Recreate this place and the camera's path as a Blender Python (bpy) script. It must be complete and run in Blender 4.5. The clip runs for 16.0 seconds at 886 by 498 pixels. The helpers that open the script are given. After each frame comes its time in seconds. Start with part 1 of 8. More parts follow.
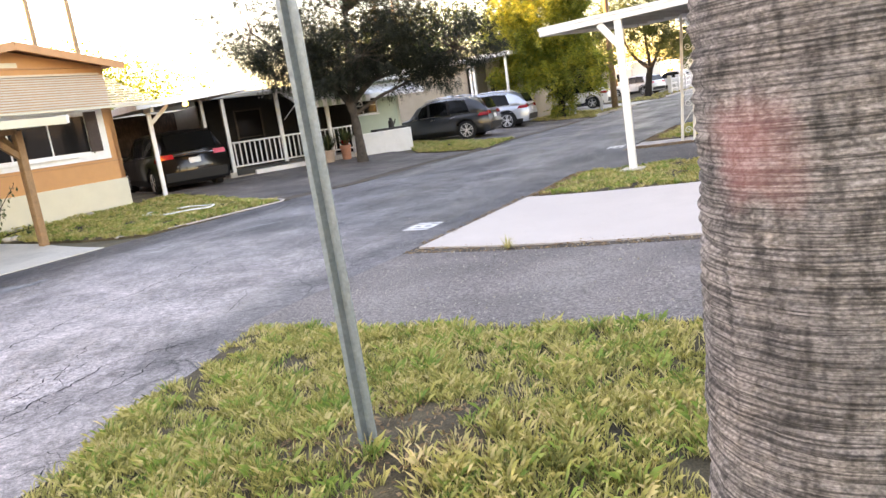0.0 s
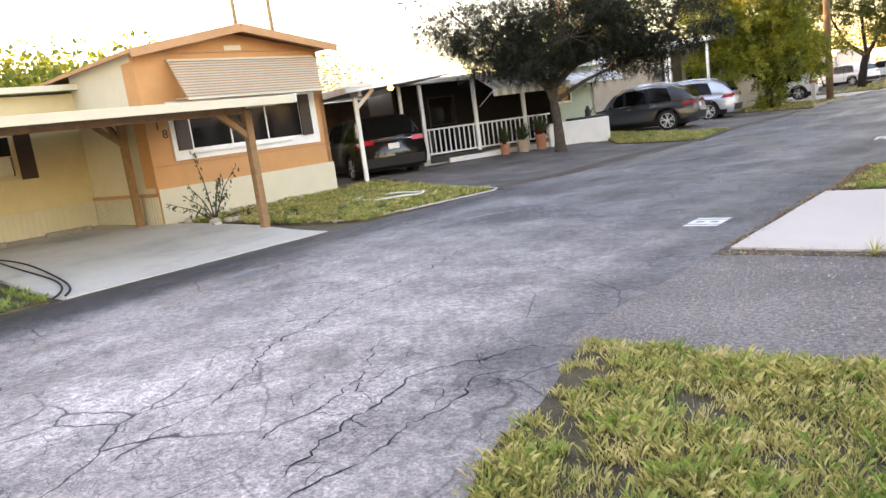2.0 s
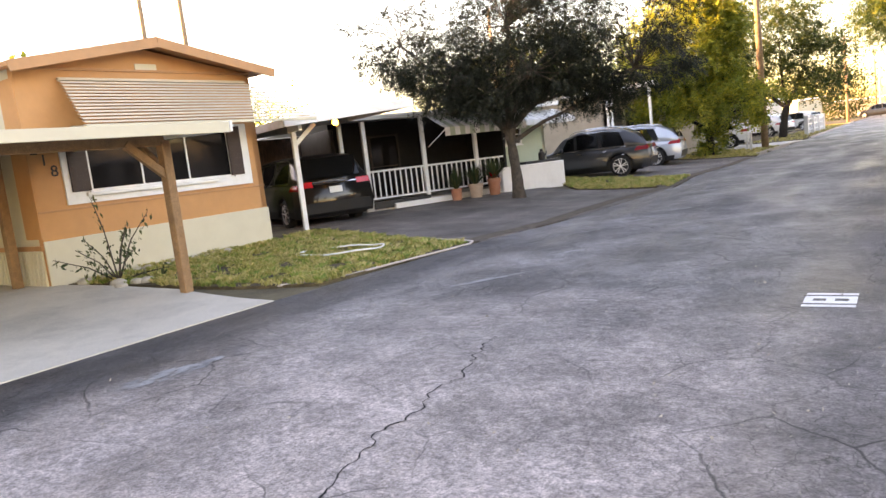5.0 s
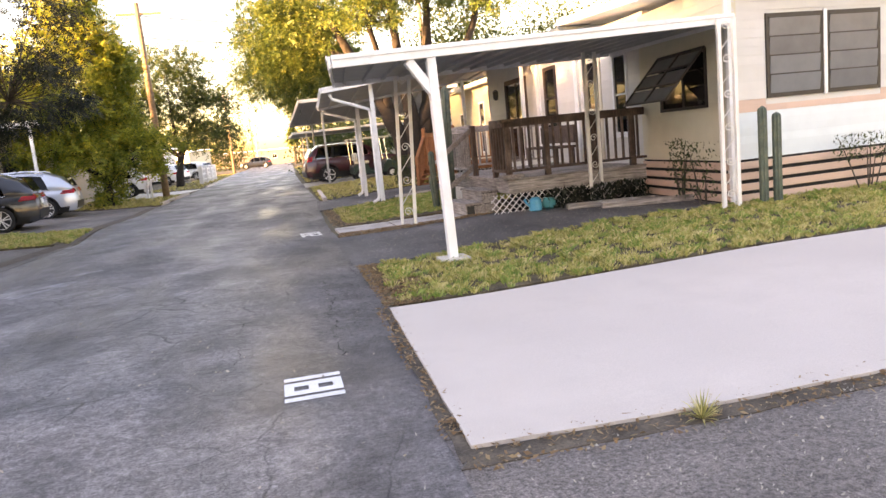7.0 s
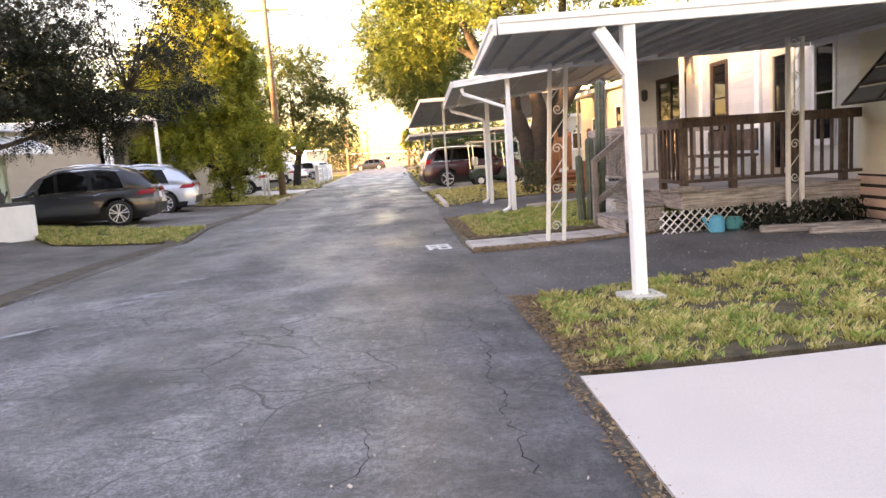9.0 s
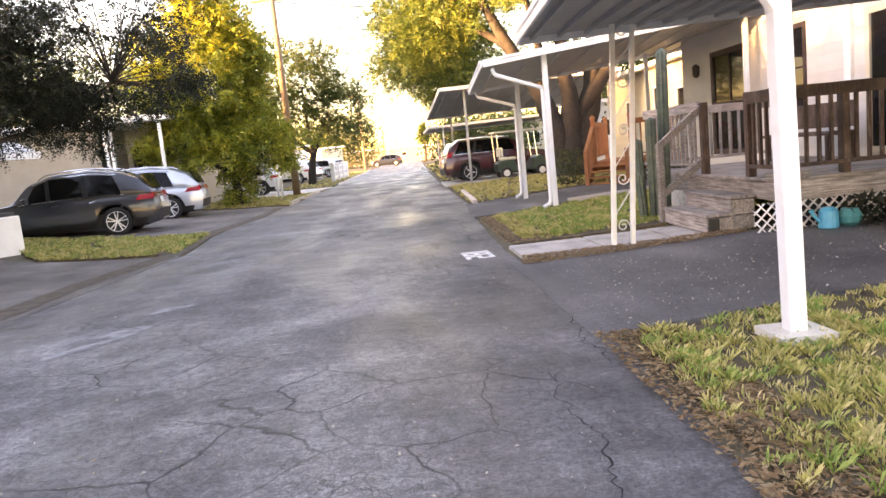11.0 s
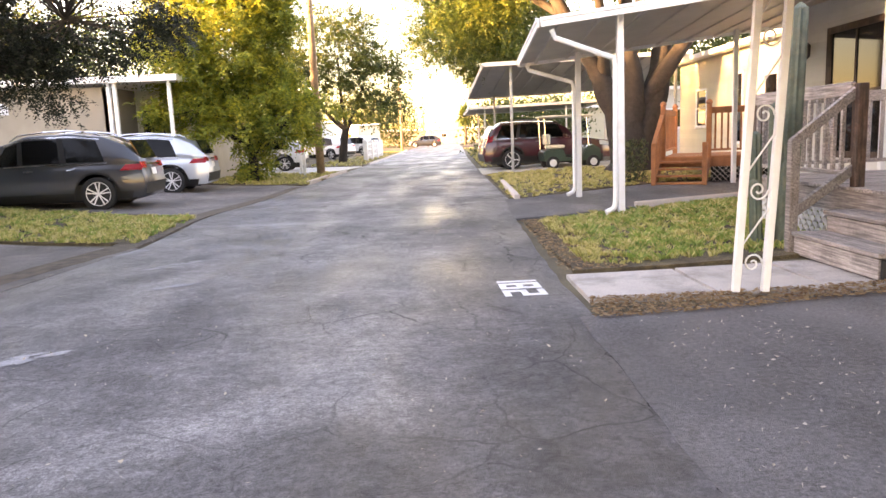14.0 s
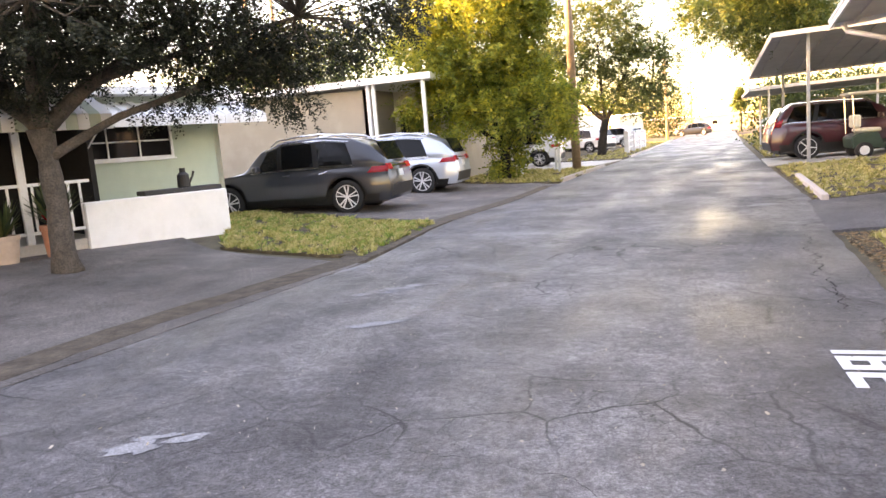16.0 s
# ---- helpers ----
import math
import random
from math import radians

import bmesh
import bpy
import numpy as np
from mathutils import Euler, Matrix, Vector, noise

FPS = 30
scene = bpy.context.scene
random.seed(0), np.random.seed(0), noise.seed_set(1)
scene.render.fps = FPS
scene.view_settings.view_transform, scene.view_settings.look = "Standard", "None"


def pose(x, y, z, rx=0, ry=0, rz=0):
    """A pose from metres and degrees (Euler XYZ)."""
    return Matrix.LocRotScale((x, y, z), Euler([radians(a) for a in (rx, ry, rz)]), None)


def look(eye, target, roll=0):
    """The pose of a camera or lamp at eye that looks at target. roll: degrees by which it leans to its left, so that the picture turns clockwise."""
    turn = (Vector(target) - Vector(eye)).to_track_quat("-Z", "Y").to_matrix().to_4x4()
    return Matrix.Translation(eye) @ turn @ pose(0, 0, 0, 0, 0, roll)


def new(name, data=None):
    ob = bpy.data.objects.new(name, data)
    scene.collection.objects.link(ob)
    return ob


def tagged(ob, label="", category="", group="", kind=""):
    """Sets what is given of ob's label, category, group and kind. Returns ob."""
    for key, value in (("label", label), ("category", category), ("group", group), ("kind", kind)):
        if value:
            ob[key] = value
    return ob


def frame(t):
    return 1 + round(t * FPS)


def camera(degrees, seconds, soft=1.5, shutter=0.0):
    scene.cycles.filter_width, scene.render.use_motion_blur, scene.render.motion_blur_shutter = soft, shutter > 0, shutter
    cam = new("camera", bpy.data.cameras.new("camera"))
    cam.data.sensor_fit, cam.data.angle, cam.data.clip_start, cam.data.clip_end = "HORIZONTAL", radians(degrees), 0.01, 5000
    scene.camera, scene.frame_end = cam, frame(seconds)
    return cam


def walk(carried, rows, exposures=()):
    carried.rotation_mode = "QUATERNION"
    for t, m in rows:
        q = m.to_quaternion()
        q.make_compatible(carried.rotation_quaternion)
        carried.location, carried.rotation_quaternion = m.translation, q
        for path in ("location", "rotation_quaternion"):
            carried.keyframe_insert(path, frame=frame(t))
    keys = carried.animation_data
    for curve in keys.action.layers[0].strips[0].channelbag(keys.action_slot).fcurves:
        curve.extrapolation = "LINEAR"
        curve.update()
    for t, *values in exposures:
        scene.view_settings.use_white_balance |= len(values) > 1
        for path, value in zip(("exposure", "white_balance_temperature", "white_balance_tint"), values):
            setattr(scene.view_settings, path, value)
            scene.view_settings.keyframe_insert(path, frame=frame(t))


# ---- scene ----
cam = camera(63.9, 16.0)

PATH = [
    (0, (0.594, 1.91, 1.457), (-0.319, 3.646, 1.067), -8.1),
    (0.5, (0.173, 2.034, 1.447), (-0.827, 3.725, 1.069), -7.2),
    (1, (-0.266, 2.078, 1.422), (-1.401, 3.677, 1.029), -8.8),
    (1.5, (-0.688, 2.185, 1.432), (-1.902, 3.73, 1.062), -8.7),
    (2, (-1.152, 2.248, 1.399), (-2.419, 3.756, 1.053), -7.7),
    (2.5, (-1.573, 2.254, 1.389), (-2.868, 3.736, 1.033), -7.9),
    (3, (-2.01, 2.434, 1.387), (-3.33, 3.904, 1.077), -7.7),
    (3.2, (-2.166, 2.547, 1.401), (-3.491, 4.016, 1.109), -7.8),
    (5.5, (-3.504, 4.16, 1.43), (-4.292, 5.982, 1.185), -5.9),
    (6, (-3.628, 4.658, 1.407), (-3.917, 6.621, 1.159), -5.2),
    (6.5, (-3.796, 4.983, 1.44), (-3.638, 6.958, 1.165), -5.7),
    (7, (-3.885, 5.373, 1.44), (-3.429, 7.298, 1.14), -5.6),
    (7.5, (-3.979, 5.847, 1.42), (-3.544, 7.779, 1.136), -3.9),
    (8, (-4.106, 6.33, 1.424), (-3.816, 8.292, 1.161), -4.0),
    (8.5, (-4.103, 6.872, 1.411), (-3.921, 8.847, 1.151), -3.7),
    (9, (-4.096, 7.445, 1.388), (-3.927, 9.422, 1.13), -3.8),
    (9.2, (-4.063, 7.669, 1.367), (-3.894, 9.646, 1.114), -3.3),
    (11.3, (-4.201, 9.703, 1.351), (-4.088, 11.682, 1.08), -5.8),
    (11.5, (-4.179, 9.929, 1.36), (-4.06, 11.907, 1.092), -5.1),
    (12, (-4.185, 10.383, 1.334), (-4.067, 12.361, 1.065), -3.7),
    (12.5, (-4.147, 10.875, 1.365), (-4.02, 12.856, 1.12), -4.1),
    (13, (-4.078, 11.319, 1.333), (-3.959, 13.3, 1.086), -4.4),
    (13.5, (-4.002, 11.838, 1.335), (-3.9, 13.816, 1.057), -4.5),
    (14, (-3.947, 12.31, 1.322), (-3.93, 14.286, 1.012), -2.4),
    (14.5, (-3.951, 12.846, 1.344), (-4.009, 14.821, 1.032), -2.7),
    (15, (-3.932, 13.303, 1.324), (-4.086, 15.271, 1.004), -2.1),
    (15.5, (-4.048, 13.809, 1.343), (-4.425, 15.748, 1.031), -5.0),
    (16, (-4.085, 14.224, 1.336), (-4.774, 16.08, 1.05), -4.6),
]
walk(cam, [(t, look(eye, target, roll)) for t, eye, target, roll in PATH], [(0.0, 4.0, 8400, 37), (2.5, 3.82, 8350, 36), (6.0, 3.7, 8500, 41), (8.5, 3.85, 8500, 42), (12.5, 4.2, 8600, 43), (16.0, 4.35, 8600, 42)])

# ---------------------------------------------------------------- light
world = bpy.data.worlds.new("world")
scene.world = world
world.use_nodes = True
wn = world.node_tree.nodes
sky = wn.new("ShaderNodeTexSky")
sky.sky_type = "NISHITA"
sky.sun_disc = False
sky.sun_elevation = radians(5)
SUN_FROM = Vector((-0.95, -0.30, 0.079)).normalized()
sky.sun_rotation = math.atan2(SUN_FROM.x, SUN_FROM.y)
sky.air_density, sky.dust_density, sky.ozone_density = 1.0, 0.5, 1.3
wn["Background"].inputs["Strength"].default_value = 0.125
world.node_tree.links.new(sky.outputs[0], wn["Background"].inputs["Color"])
sun_data = bpy.data.lights.new("sun", "SUN")
sun_data.energy, sun_data.angle, sun_data.color = 4.9, radians(0.6), (1.0, 0.70, 0.30)
sun = new("sun", sun_data)
sun.matrix_world = look((0, 0, 30), Vector((0, 0, 30)) - SUN_FROM)


# ---------------------------------------------------------------- materials
MATS = {}


def mat(name, color, rough=0.6, metal=0.0, var=0.12, scale=8.0, fine=0.0, fine_scale=90.0, bump=0.0, bump_scale=60.0, color2=None, stain=None, stain_scale=1.3, stain_amount=0.5, spec=0.5, wave=None, rand=0.0, trans=0.0, coat=0.0):
    """A node material: base colour varied at two scales, stains, grain and relief."""
    m = bpy.data.materials.new(name)
    m.use_nodes = True
    nt = m.node_tree
    n, k = nt.nodes, nt.links
    b = n["Principled BSDF"]
    tc = n.new("ShaderNodeTexCoord")
    src = tc.outputs["Object"]

    def noise_node(s, detail=4.0, r=0.6):
        t = n.new("ShaderNodeTexNoise")
        t.inputs["Scale"].default_value, t.inputs["Detail"].default_value, t.inputs["Roughness"].default_value = s, detail, r
        k.new(src, t.inputs["Vector"])
        return t.outputs["Fac"]

    def ramp(fac, lo, hi):
        t = n.new("ShaderNodeMapRange")
        t.inputs["From Min"].default_value, t.inputs["From Max"].default_value = lo, hi
        k.new(fac, t.inputs["Value"])
        return t.outputs["Result"]

    def mix(fac, a, c):
        t = n.new("ShaderNodeMix")
        t.data_type = "RGBA"
        if isinstance(fac, float):
            t.inputs["Factor"].default_value = fac
        else:
            k.new(fac, t.inputs["Factor"])
        for slot, v in ((6, a), (7, c)):
            if isinstance(v, tuple):
                t.inputs[slot].default_value = (*v, 1)
            else:
                k.new(v, t.inputs[slot])
        return t.outputs[2]

    dark = tuple(c * (1 - var) for c in color)
    light = tuple(min(1, c * (1 + var)) for c in (color2 or color))
    col = mix(ramp(noise_node(scale), 0.3, 0.7), dark, light)
    if stain:
        f = ramp(noise_node(stain_scale, 6.0, 0.65), 0.48, 0.72)
        t = n.new("ShaderNodeMath")
        t.operation = "MULTIPLY"
        t.inputs[1].default_value = stain_amount
        k.new(f, t.inputs[0])
        col = mix(t.outputs[0], col, stain)
    if fine:
        f = ramp(noise_node(fine_scale, 2.0), 0.35, 0.65)
        lo = mix(f, tuple([1 - fine] * 3), tuple([1 + fine] * 3))
        t = n.new("ShaderNodeMix")
        t.data_type, t.blend_type = "RGBA", "MULTIPLY"
        t.inputs["Factor"].default_value = 1.0
        k.new(col, t.inputs[6])
        k.new(lo, t.inputs[7])
        col = t.outputs[2]
    if rand:
        oi = n.new("ShaderNodeObjectInfo")
        hs = n.new("ShaderNodeHueSaturation")
        k.new(col, hs.inputs["Color"])
        k.new(ramp(oi.outputs["Random"], -0.5 / rand + 0.5, 0.5 / rand + 0.5), hs.inputs["Value"])
        mr = hs.inputs["Value"].links[0].from_node
        mr.inputs["From Min"].default_value, mr.inputs["From Max"].default_value = 0, 1
        mr.inputs["To Min"].default_value, mr.inputs["To Max"].default_value = 1 - rand, 1 + rand
        col = hs.outputs["Color"]
    k.new(col, b.inputs["Base Color"])
    b.inputs["Roughness"].default_value, b.inputs["Metallic"].default_value = rough, metal
    b.inputs["Specular IOR Level"].default_value = spec
    b.inputs["Coat Weight"].default_value = coat
    if trans:
        b.inputs["Transmission Weight"].default_value = trans
    if rough > 0.2:
        t = n.new("ShaderNodeMapRange")
        t.inputs["To Min"].default_value, t.inputs["To Max"].default_value = max(0.05, rough - 0.1), min(1, rough + 0.1)
        k.new(noise_node(scale * 2.3), t.inputs["Value"])
        k.new(t.outputs["Result"], b.inputs["Roughness"])
    if bump:
        bp = n.new("ShaderNodeBump")
        bp.inputs["Strength"].default_value, bp.inputs["Distance"].default_value = min(1.0, bump), 0.01
        h = noise_node(bump_scale, 5.0)
        if wave:
            w = n.new("ShaderNodeTexWave")
            w.inputs["Scale"].default_value, w.inputs["Distortion"].default_value, w.bands_direction = wave[0], wave[1], wave[2]
            k.new(src, w.inputs["Vector"])
            h = w.outputs["Fac"]
        k.new(h, bp.inputs["Height"])
        k.new(bp.outputs["Normal"], b.inputs["Normal"])
    MATS[name] = m
    return m


def leaf_mat(name, c1, c2, c3, patch=0.0):
    """Leaves: colour by island, some light through the blade."""
    m = bpy.data.materials.new(name)
    m.use_nodes = True
    n, k = m.node_tree.nodes, m.node_tree.links
    b = n["Principled BSDF"]
    g = n.new("ShaderNodeNewGeometry")
    r = n.new("ShaderNodeValToRGB")
    r.color_ramp.elements[0].color, r.color_ramp.elements[1].color = (*c1, 1), (*c3, 1)
    e = r.color_ramp.elements.new(0.5)
    e.color = (*c2, 1)
    if patch:
        tc = n.new("ShaderNodeTexCoord")
        nz = n.new("ShaderNodeTexNoise")
        nz.inputs["Scale"].default_value, nz.inputs["Detail"].default_value, nz.inputs["Roughness"].default_value = patch, 4, 0.65
        k.new(tc.outputs["Object"], nz.inputs["Vector"])
        mr = n.new("ShaderNodeMapRange")
        mr.inputs["From Min"].default_value, mr.inputs["From Max"].default_value = 0.32, 0.68
        k.new(nz.outputs["Fac"], mr.inputs["Value"])
        mx = n.new("ShaderNodeMix")
        mx.inputs["Factor"].default_value = 0.4
        k.new(g.outputs["Random Per Island"], mx.inputs[2])
        k.new(mr.outputs["Result"], mx.inputs[3])
        k.new(mx.outputs[0], r.inputs["Fac"])
    else:
        k.new(g.outputs["Random Per Island"], r.inputs["Fac"])
    k.new(r.outputs["Color"], b.inputs["Base Color"])
    b.inputs["Roughness"].default_value = 0.55
    tr = n.new("ShaderNodeBsdfTranslucent")
    k.new(r.outputs["Color"], tr.inputs["Color"])
    ms = n.new("ShaderNodeMixShader")
    ms.inputs[0].default_value = 0.42
    k.new(b.outputs[0], ms.inputs[1])
    k.new(tr.outputs[0], ms.inputs[2])
    k.new(ms.outputs[0], n["Material Output"].inputs["Surface"])
    return m


def glass_mat(name, tint=(0.014, 0.013, 0.014), spec=0.25):
    m = bpy.data.materials.new(name)
    m.use_nodes = True
    b = m.node_tree.nodes["Principled BSDF"]
    b.inputs["Base Color"].default_value = (*tint, 1)
    b.inputs["Roughness"].default_value = 0.04
    b.inputs["Specular IOR Level"].default_value = spec
    return m


def road_mat(name, base, worn, rough):
    """Asphalt: aggregate, large worn and damp-looking areas, fine crazing."""
    m = mat(name, base, rough, var=0.18, scale=0.55, color2=worn, fine=0.35, fine_scale=160, bump=0.5, bump_scale=120, stain=tuple(c * 0.62 for c in base), stain_scale=0.35, stain_amount=0.6)
    n, k = m.node_tree.nodes, m.node_tree.links
    b = n["Principled BSDF"]
    tc = n.new("ShaderNodeTexCoord")
    mp = n.new("ShaderNodeMapping")
    mp.inputs["Scale"].default_value = (0.9, 0.28, 1)
    k.new(tc.outputs["Object"], mp.inputs["Vector"])
    warp = n.new("ShaderNodeTexNoise")
    warp.inputs["Scale"].default_value, warp.inputs["Detail"].default_value = 1.2, 5
    k.new(mp.outputs[0], warp.inputs["Vector"])
    r = n.new("ShaderNodeMapRange")
    r.inputs["From Min"].default_value, r.inputs["From Max"].default_value = 0.35, 0.68
    r.inputs["To Min"].default_value, r.inputs["To Max"].default_value = rough + 0.3, rough - 0.06
    k.new(warp.outputs["Fac"], r.inputs["Value"])
    k.new(r.outputs["Result"], b.inputs["Roughness"])
    bp = n["Bump"]
    bp.inputs["Strength"].default_value, bp.inputs["Distance"].default_value = 1.0, 0.012
    b2 = n.new("ShaderNodeBump")
    b2.inputs["Strength"].default_value, b2.inputs["Distance"].default_value = 0.55, 0.03
    nz = n.new("ShaderNodeTexNoise")
    nz.inputs["Scale"].default_value, nz.inputs["Detail"].default_value, nz.inputs["Roughness"].default_value = 4.5, 7, 0.7
    k.new(tc.outputs["Object"], nz.inputs["Vector"])
    k.new(nz.outputs["Fac"], b2.inputs["Height"])
    k.new(bp.outputs["Normal"], b2.inputs["Normal"])
    k.new(b2.outputs["Normal"], b.inputs["Normal"])
    # pale grit scattered in the binder
    sp = n.new("ShaderNodeTexVoronoi")
    sp.inputs["Scale"].default_value = 26
    k.new(tc.outputs["Object"], sp.inputs["Vector"])
    sr = n.new("ShaderNodeMapRange")
    sr.inputs["From Min"].default_value, sr.inputs["From Max"].default_value = 0.10, 0.06
    k.new(sp.outputs["Distance"], sr.inputs["Value"])
    cl = n.new("ShaderNodeMath")
    cl.operation = "GREATER_THAN"
    cl.inputs[1].default_value = 0.86
    sep = n.new("ShaderNodeSeparateColor")
    k.new(sp.outputs["Color"], sep.inputs[0])
    k.new(sep.outputs[0], cl.inputs[0])
    mu = n.new("ShaderNodeMath")
    mu.operation = "MULTIPLY"
    k.new(sr.outputs["Result"], mu.inputs[0])
    k.new(cl.outputs[0], mu.inputs[1])
    mx = n.new("ShaderNodeMix")
    mx.data_type = "RGBA"
    old = b.inputs["Base Color"].links[0].from_socket
    k.new(mu.outputs[0], mx.inputs["Factor"])
    k.new(old, mx.inputs[6])
    mx.inputs[7].default_value = (0.30, 0.29, 0.28, 1)
    k.new(mx.outputs[2], b.inputs["Base Color"])
    return m


M_ROAD = road_mat("asphalt_road", (0.105, 0.101, 0.106), (0.185, 0.177, 0.18), 0.36)


def crazing(m, scale, width, strength, warp=0.25):
    """Fine dark crack network and coarse grain in an asphalt."""
    n, k = m.node_tree.nodes, m.node_tree.links
    b = n["Principled BSDF"]
    tc = n.new("ShaderNodeTexCoord")
    nz = n.new("ShaderNodeTexNoise")
    nz.inputs["Scale"].default_value, nz.inputs["Detail"].default_value = scale * 1.6, 5
    k.new(tc.outputs["Object"], nz.inputs["Vector"])
    va = n.new("ShaderNodeMixRGB")
    va.blend_type, va.inputs[0].default_value = "ADD", warp
    k.new(tc.outputs["Object"], va.inputs[1])
    k.new(nz.outputs["Color"], va.inputs[2])
    vo = n.new("ShaderNodeTexVoronoi")
    vo.feature = "DISTANCE_TO_EDGE"
    vo.inputs["Scale"].default_value = scale
    k.new(va.outputs[0], vo.inputs["Vector"])
    area = n.new("ShaderNodeTexNoise")
    area.inputs["Scale"].default_value, area.inputs["Detail"].default_value = 0.5, 4
    k.new(tc.outputs["Object"], area.inputs["Vector"])
    am = n.new("ShaderNodeMapRange")
    am.inputs["From Min"].default_value, am.inputs["From Max"].default_value = 0.42, 0.62
    am.inputs["To Max"].default_value = strength
    k.new(area.outputs["Fac"], am.inputs["Value"])
    mr = n.new("ShaderNodeMapRange")
    mr.inputs["From Min"].default_value, mr.inputs["From Max"].default_value = width, width * 0.3
    k.new(vo.outputs["Distance"], mr.inputs["Value"])
    mu = n.new("ShaderNodeMath")
    mu.operation = "MULTIPLY"
    k.new(mr.outputs["Result"], mu.inputs[0])
    k.new(am.outputs["Result"], mu.inputs[1])
    mx = n.new("ShaderNodeMix")
    mx.data_type = "RGBA"
    k.new(mu.outputs[0], mx.inputs["Factor"])
    k.new(b.inputs["Base Color"].links[0].from_socket, mx.inputs[6])
    mx.inputs[7].default_value = (0.012, 0.012, 0.013, 1)
    k.new(mx.outputs[2], b.inputs["Base Color"])


def grain(m, scale, lo, hi):
    n, k = m.node_tree.nodes, m.node_tree.links
    b = n["Principled BSDF"]
    tc = n.new("ShaderNodeTexCoord")
    nz = n.new("ShaderNodeTexNoise")
    nz.inputs["Scale"].default_value, nz.inputs["Detail"].default_value, nz.inputs["Roughness"].default_value = scale, 4, 0.75
    k.new(tc.outputs["Object"], nz.inputs["Vector"])
    mr = n.new("ShaderNodeMapRange")
    mr.inputs["From Min"].default_value, mr.inputs["From Max"].default_value = 0.36, 0.64
    mr.inputs["To Min"].default_value, mr.inputs["To Max"].default_value = lo, hi
    k.new(nz.outputs["Fac"], mr.inputs["Value"])
    mx = n.new("ShaderNodeMix")
    mx.data_type, mx.blend_type = "RGBA", "MULTIPLY"
    mx.inputs["Factor"].default_value = 1.0
    k.new(b.inputs["Base Color"].links[0].from_socket, mx.inputs[6])
    k.new(mr.outputs["Result"], mx.inputs[7])
    k.new(mx.outputs[2], b.inputs["Base Color"])


def bleached(m, colour):
    """The oldest, sun-bleached stretch of the lane, with a ragged edge."""
    n, k = m.node_tree.nodes, m.node_tree.links
    b = n["Principled BSDF"]
    tc = n.new("ShaderNodeTexCoord")
    sp = n.new("ShaderNodeSeparateXYZ")
    k.new(tc.outputs["Object"], sp.inputs[0])
    nz = n.new("ShaderNodeTexNoise")
    nz.inputs["Scale"].default_value, nz.inputs["Detail"].default_value = 0.6, 5
    k.new(tc.outputs["Object"], nz.inputs["Vector"])
    ya = n.new("ShaderNodeMath")
    ya.operation = "MULTIPLY_ADD"
    ya.inputs[1].default_value = 6.0
    k.new(nz.outputs["Fac"], ya.inputs[0])
    k.new(sp.outputs["Y"], ya.inputs[2])
    f1 = n.new("ShaderNodeMapRange")
    f1.inputs["From Min"].default_value, f1.inputs["From Max"].default_value = 13.5, 7.5
    k.new(ya.outputs[0], f1.inputs["Value"])
    f2 = n.new("ShaderNodeMapRange")
    f2.inputs["From Min"].default_value, f2.inputs["From Max"].default_value = -9.0, -7.6
    k.new(sp.outputs["X"], f2.inputs["Value"])
    mu = n.new("ShaderNodeMath")
    mu.operation = "MULTIPLY"
    k.new(f1.outputs["Result"], mu.inputs[0])
    k.new(f2.outputs["Result"], mu.inputs[1])
    mx = n.new("ShaderNodeMix")
    mx.data_type = "RGBA"
    k.new(mu.outputs[0], mx.inputs["Factor"])
    k.new(b.inputs["Base Color"].links[0].from_socket, mx.inputs[6])
    mx.inputs[7].default_value = (*colour, 1)
    k.new(mx.outputs[2], b.inputs["Base Color"])


def tarred(m, colour, x_in, x_full, y0, y1, amount):
    """A darker, newer strip of asphalt along one margin, with a ragged edge."""
    n, k = m.node_tree.nodes, m.node_tree.links
    b = n["Principled BSDF"]
    tc = n.new("ShaderNodeTexCoord")
    sp = n.new("ShaderNodeSeparateXYZ")
    k.new(tc.outputs["Object"], sp.inputs[0])
    nz = n.new("ShaderNodeTexNoise")
    nz.inputs["Scale"].default_value, nz.inputs["Detail"].default_value, nz.inputs["Roughness"].default_value = 0.9, 6, 0.65
    k.new(tc.outputs["Object"], nz.inputs["Vector"])
    wx = n.new("ShaderNodeMath")
    wx.operation = "MULTIPLY_ADD"
    wx.inputs[1].default_value = 1.1
    k.new(nz.outputs["Fac"], wx.inputs[0])
    k.new(sp.outputs["X"], wx.inputs[2])
    last = None
    for src, lo, hi in ((wx.outputs[0], x_in + 0.55, x_full + 0.55), (sp.outputs["Y"], y0, y0 + 2.0), (sp.outputs["Y"], y1, y1 - 3.0)):
        f = n.new("ShaderNodeMapRange")
        f.inputs["From Min"].default_value, f.inputs["From Max"].default_value = lo, hi
        k.new(src, f.inputs["Value"])
        mu = n.new("ShaderNodeMath")
        mu.operation = "MULTIPLY"
        mu.inputs[1].default_value = amount
        k.new(f.outputs["Result"], mu.inputs[0])
        if last:
            k.new(last, mu.inputs[1])
        last = mu.outputs[0]
    mx = n.new("ShaderNodeMix")
    mx.data_type = "RGBA"
    k.new(last, mx.inputs["Factor"])
    k.new(b.inputs["Base Color"].links[0].from_socket, mx.inputs[6])
    mx.inputs[7].default_value = (*colour, 1)
    k.new(mx.outputs[2], b.inputs["Base Color"])


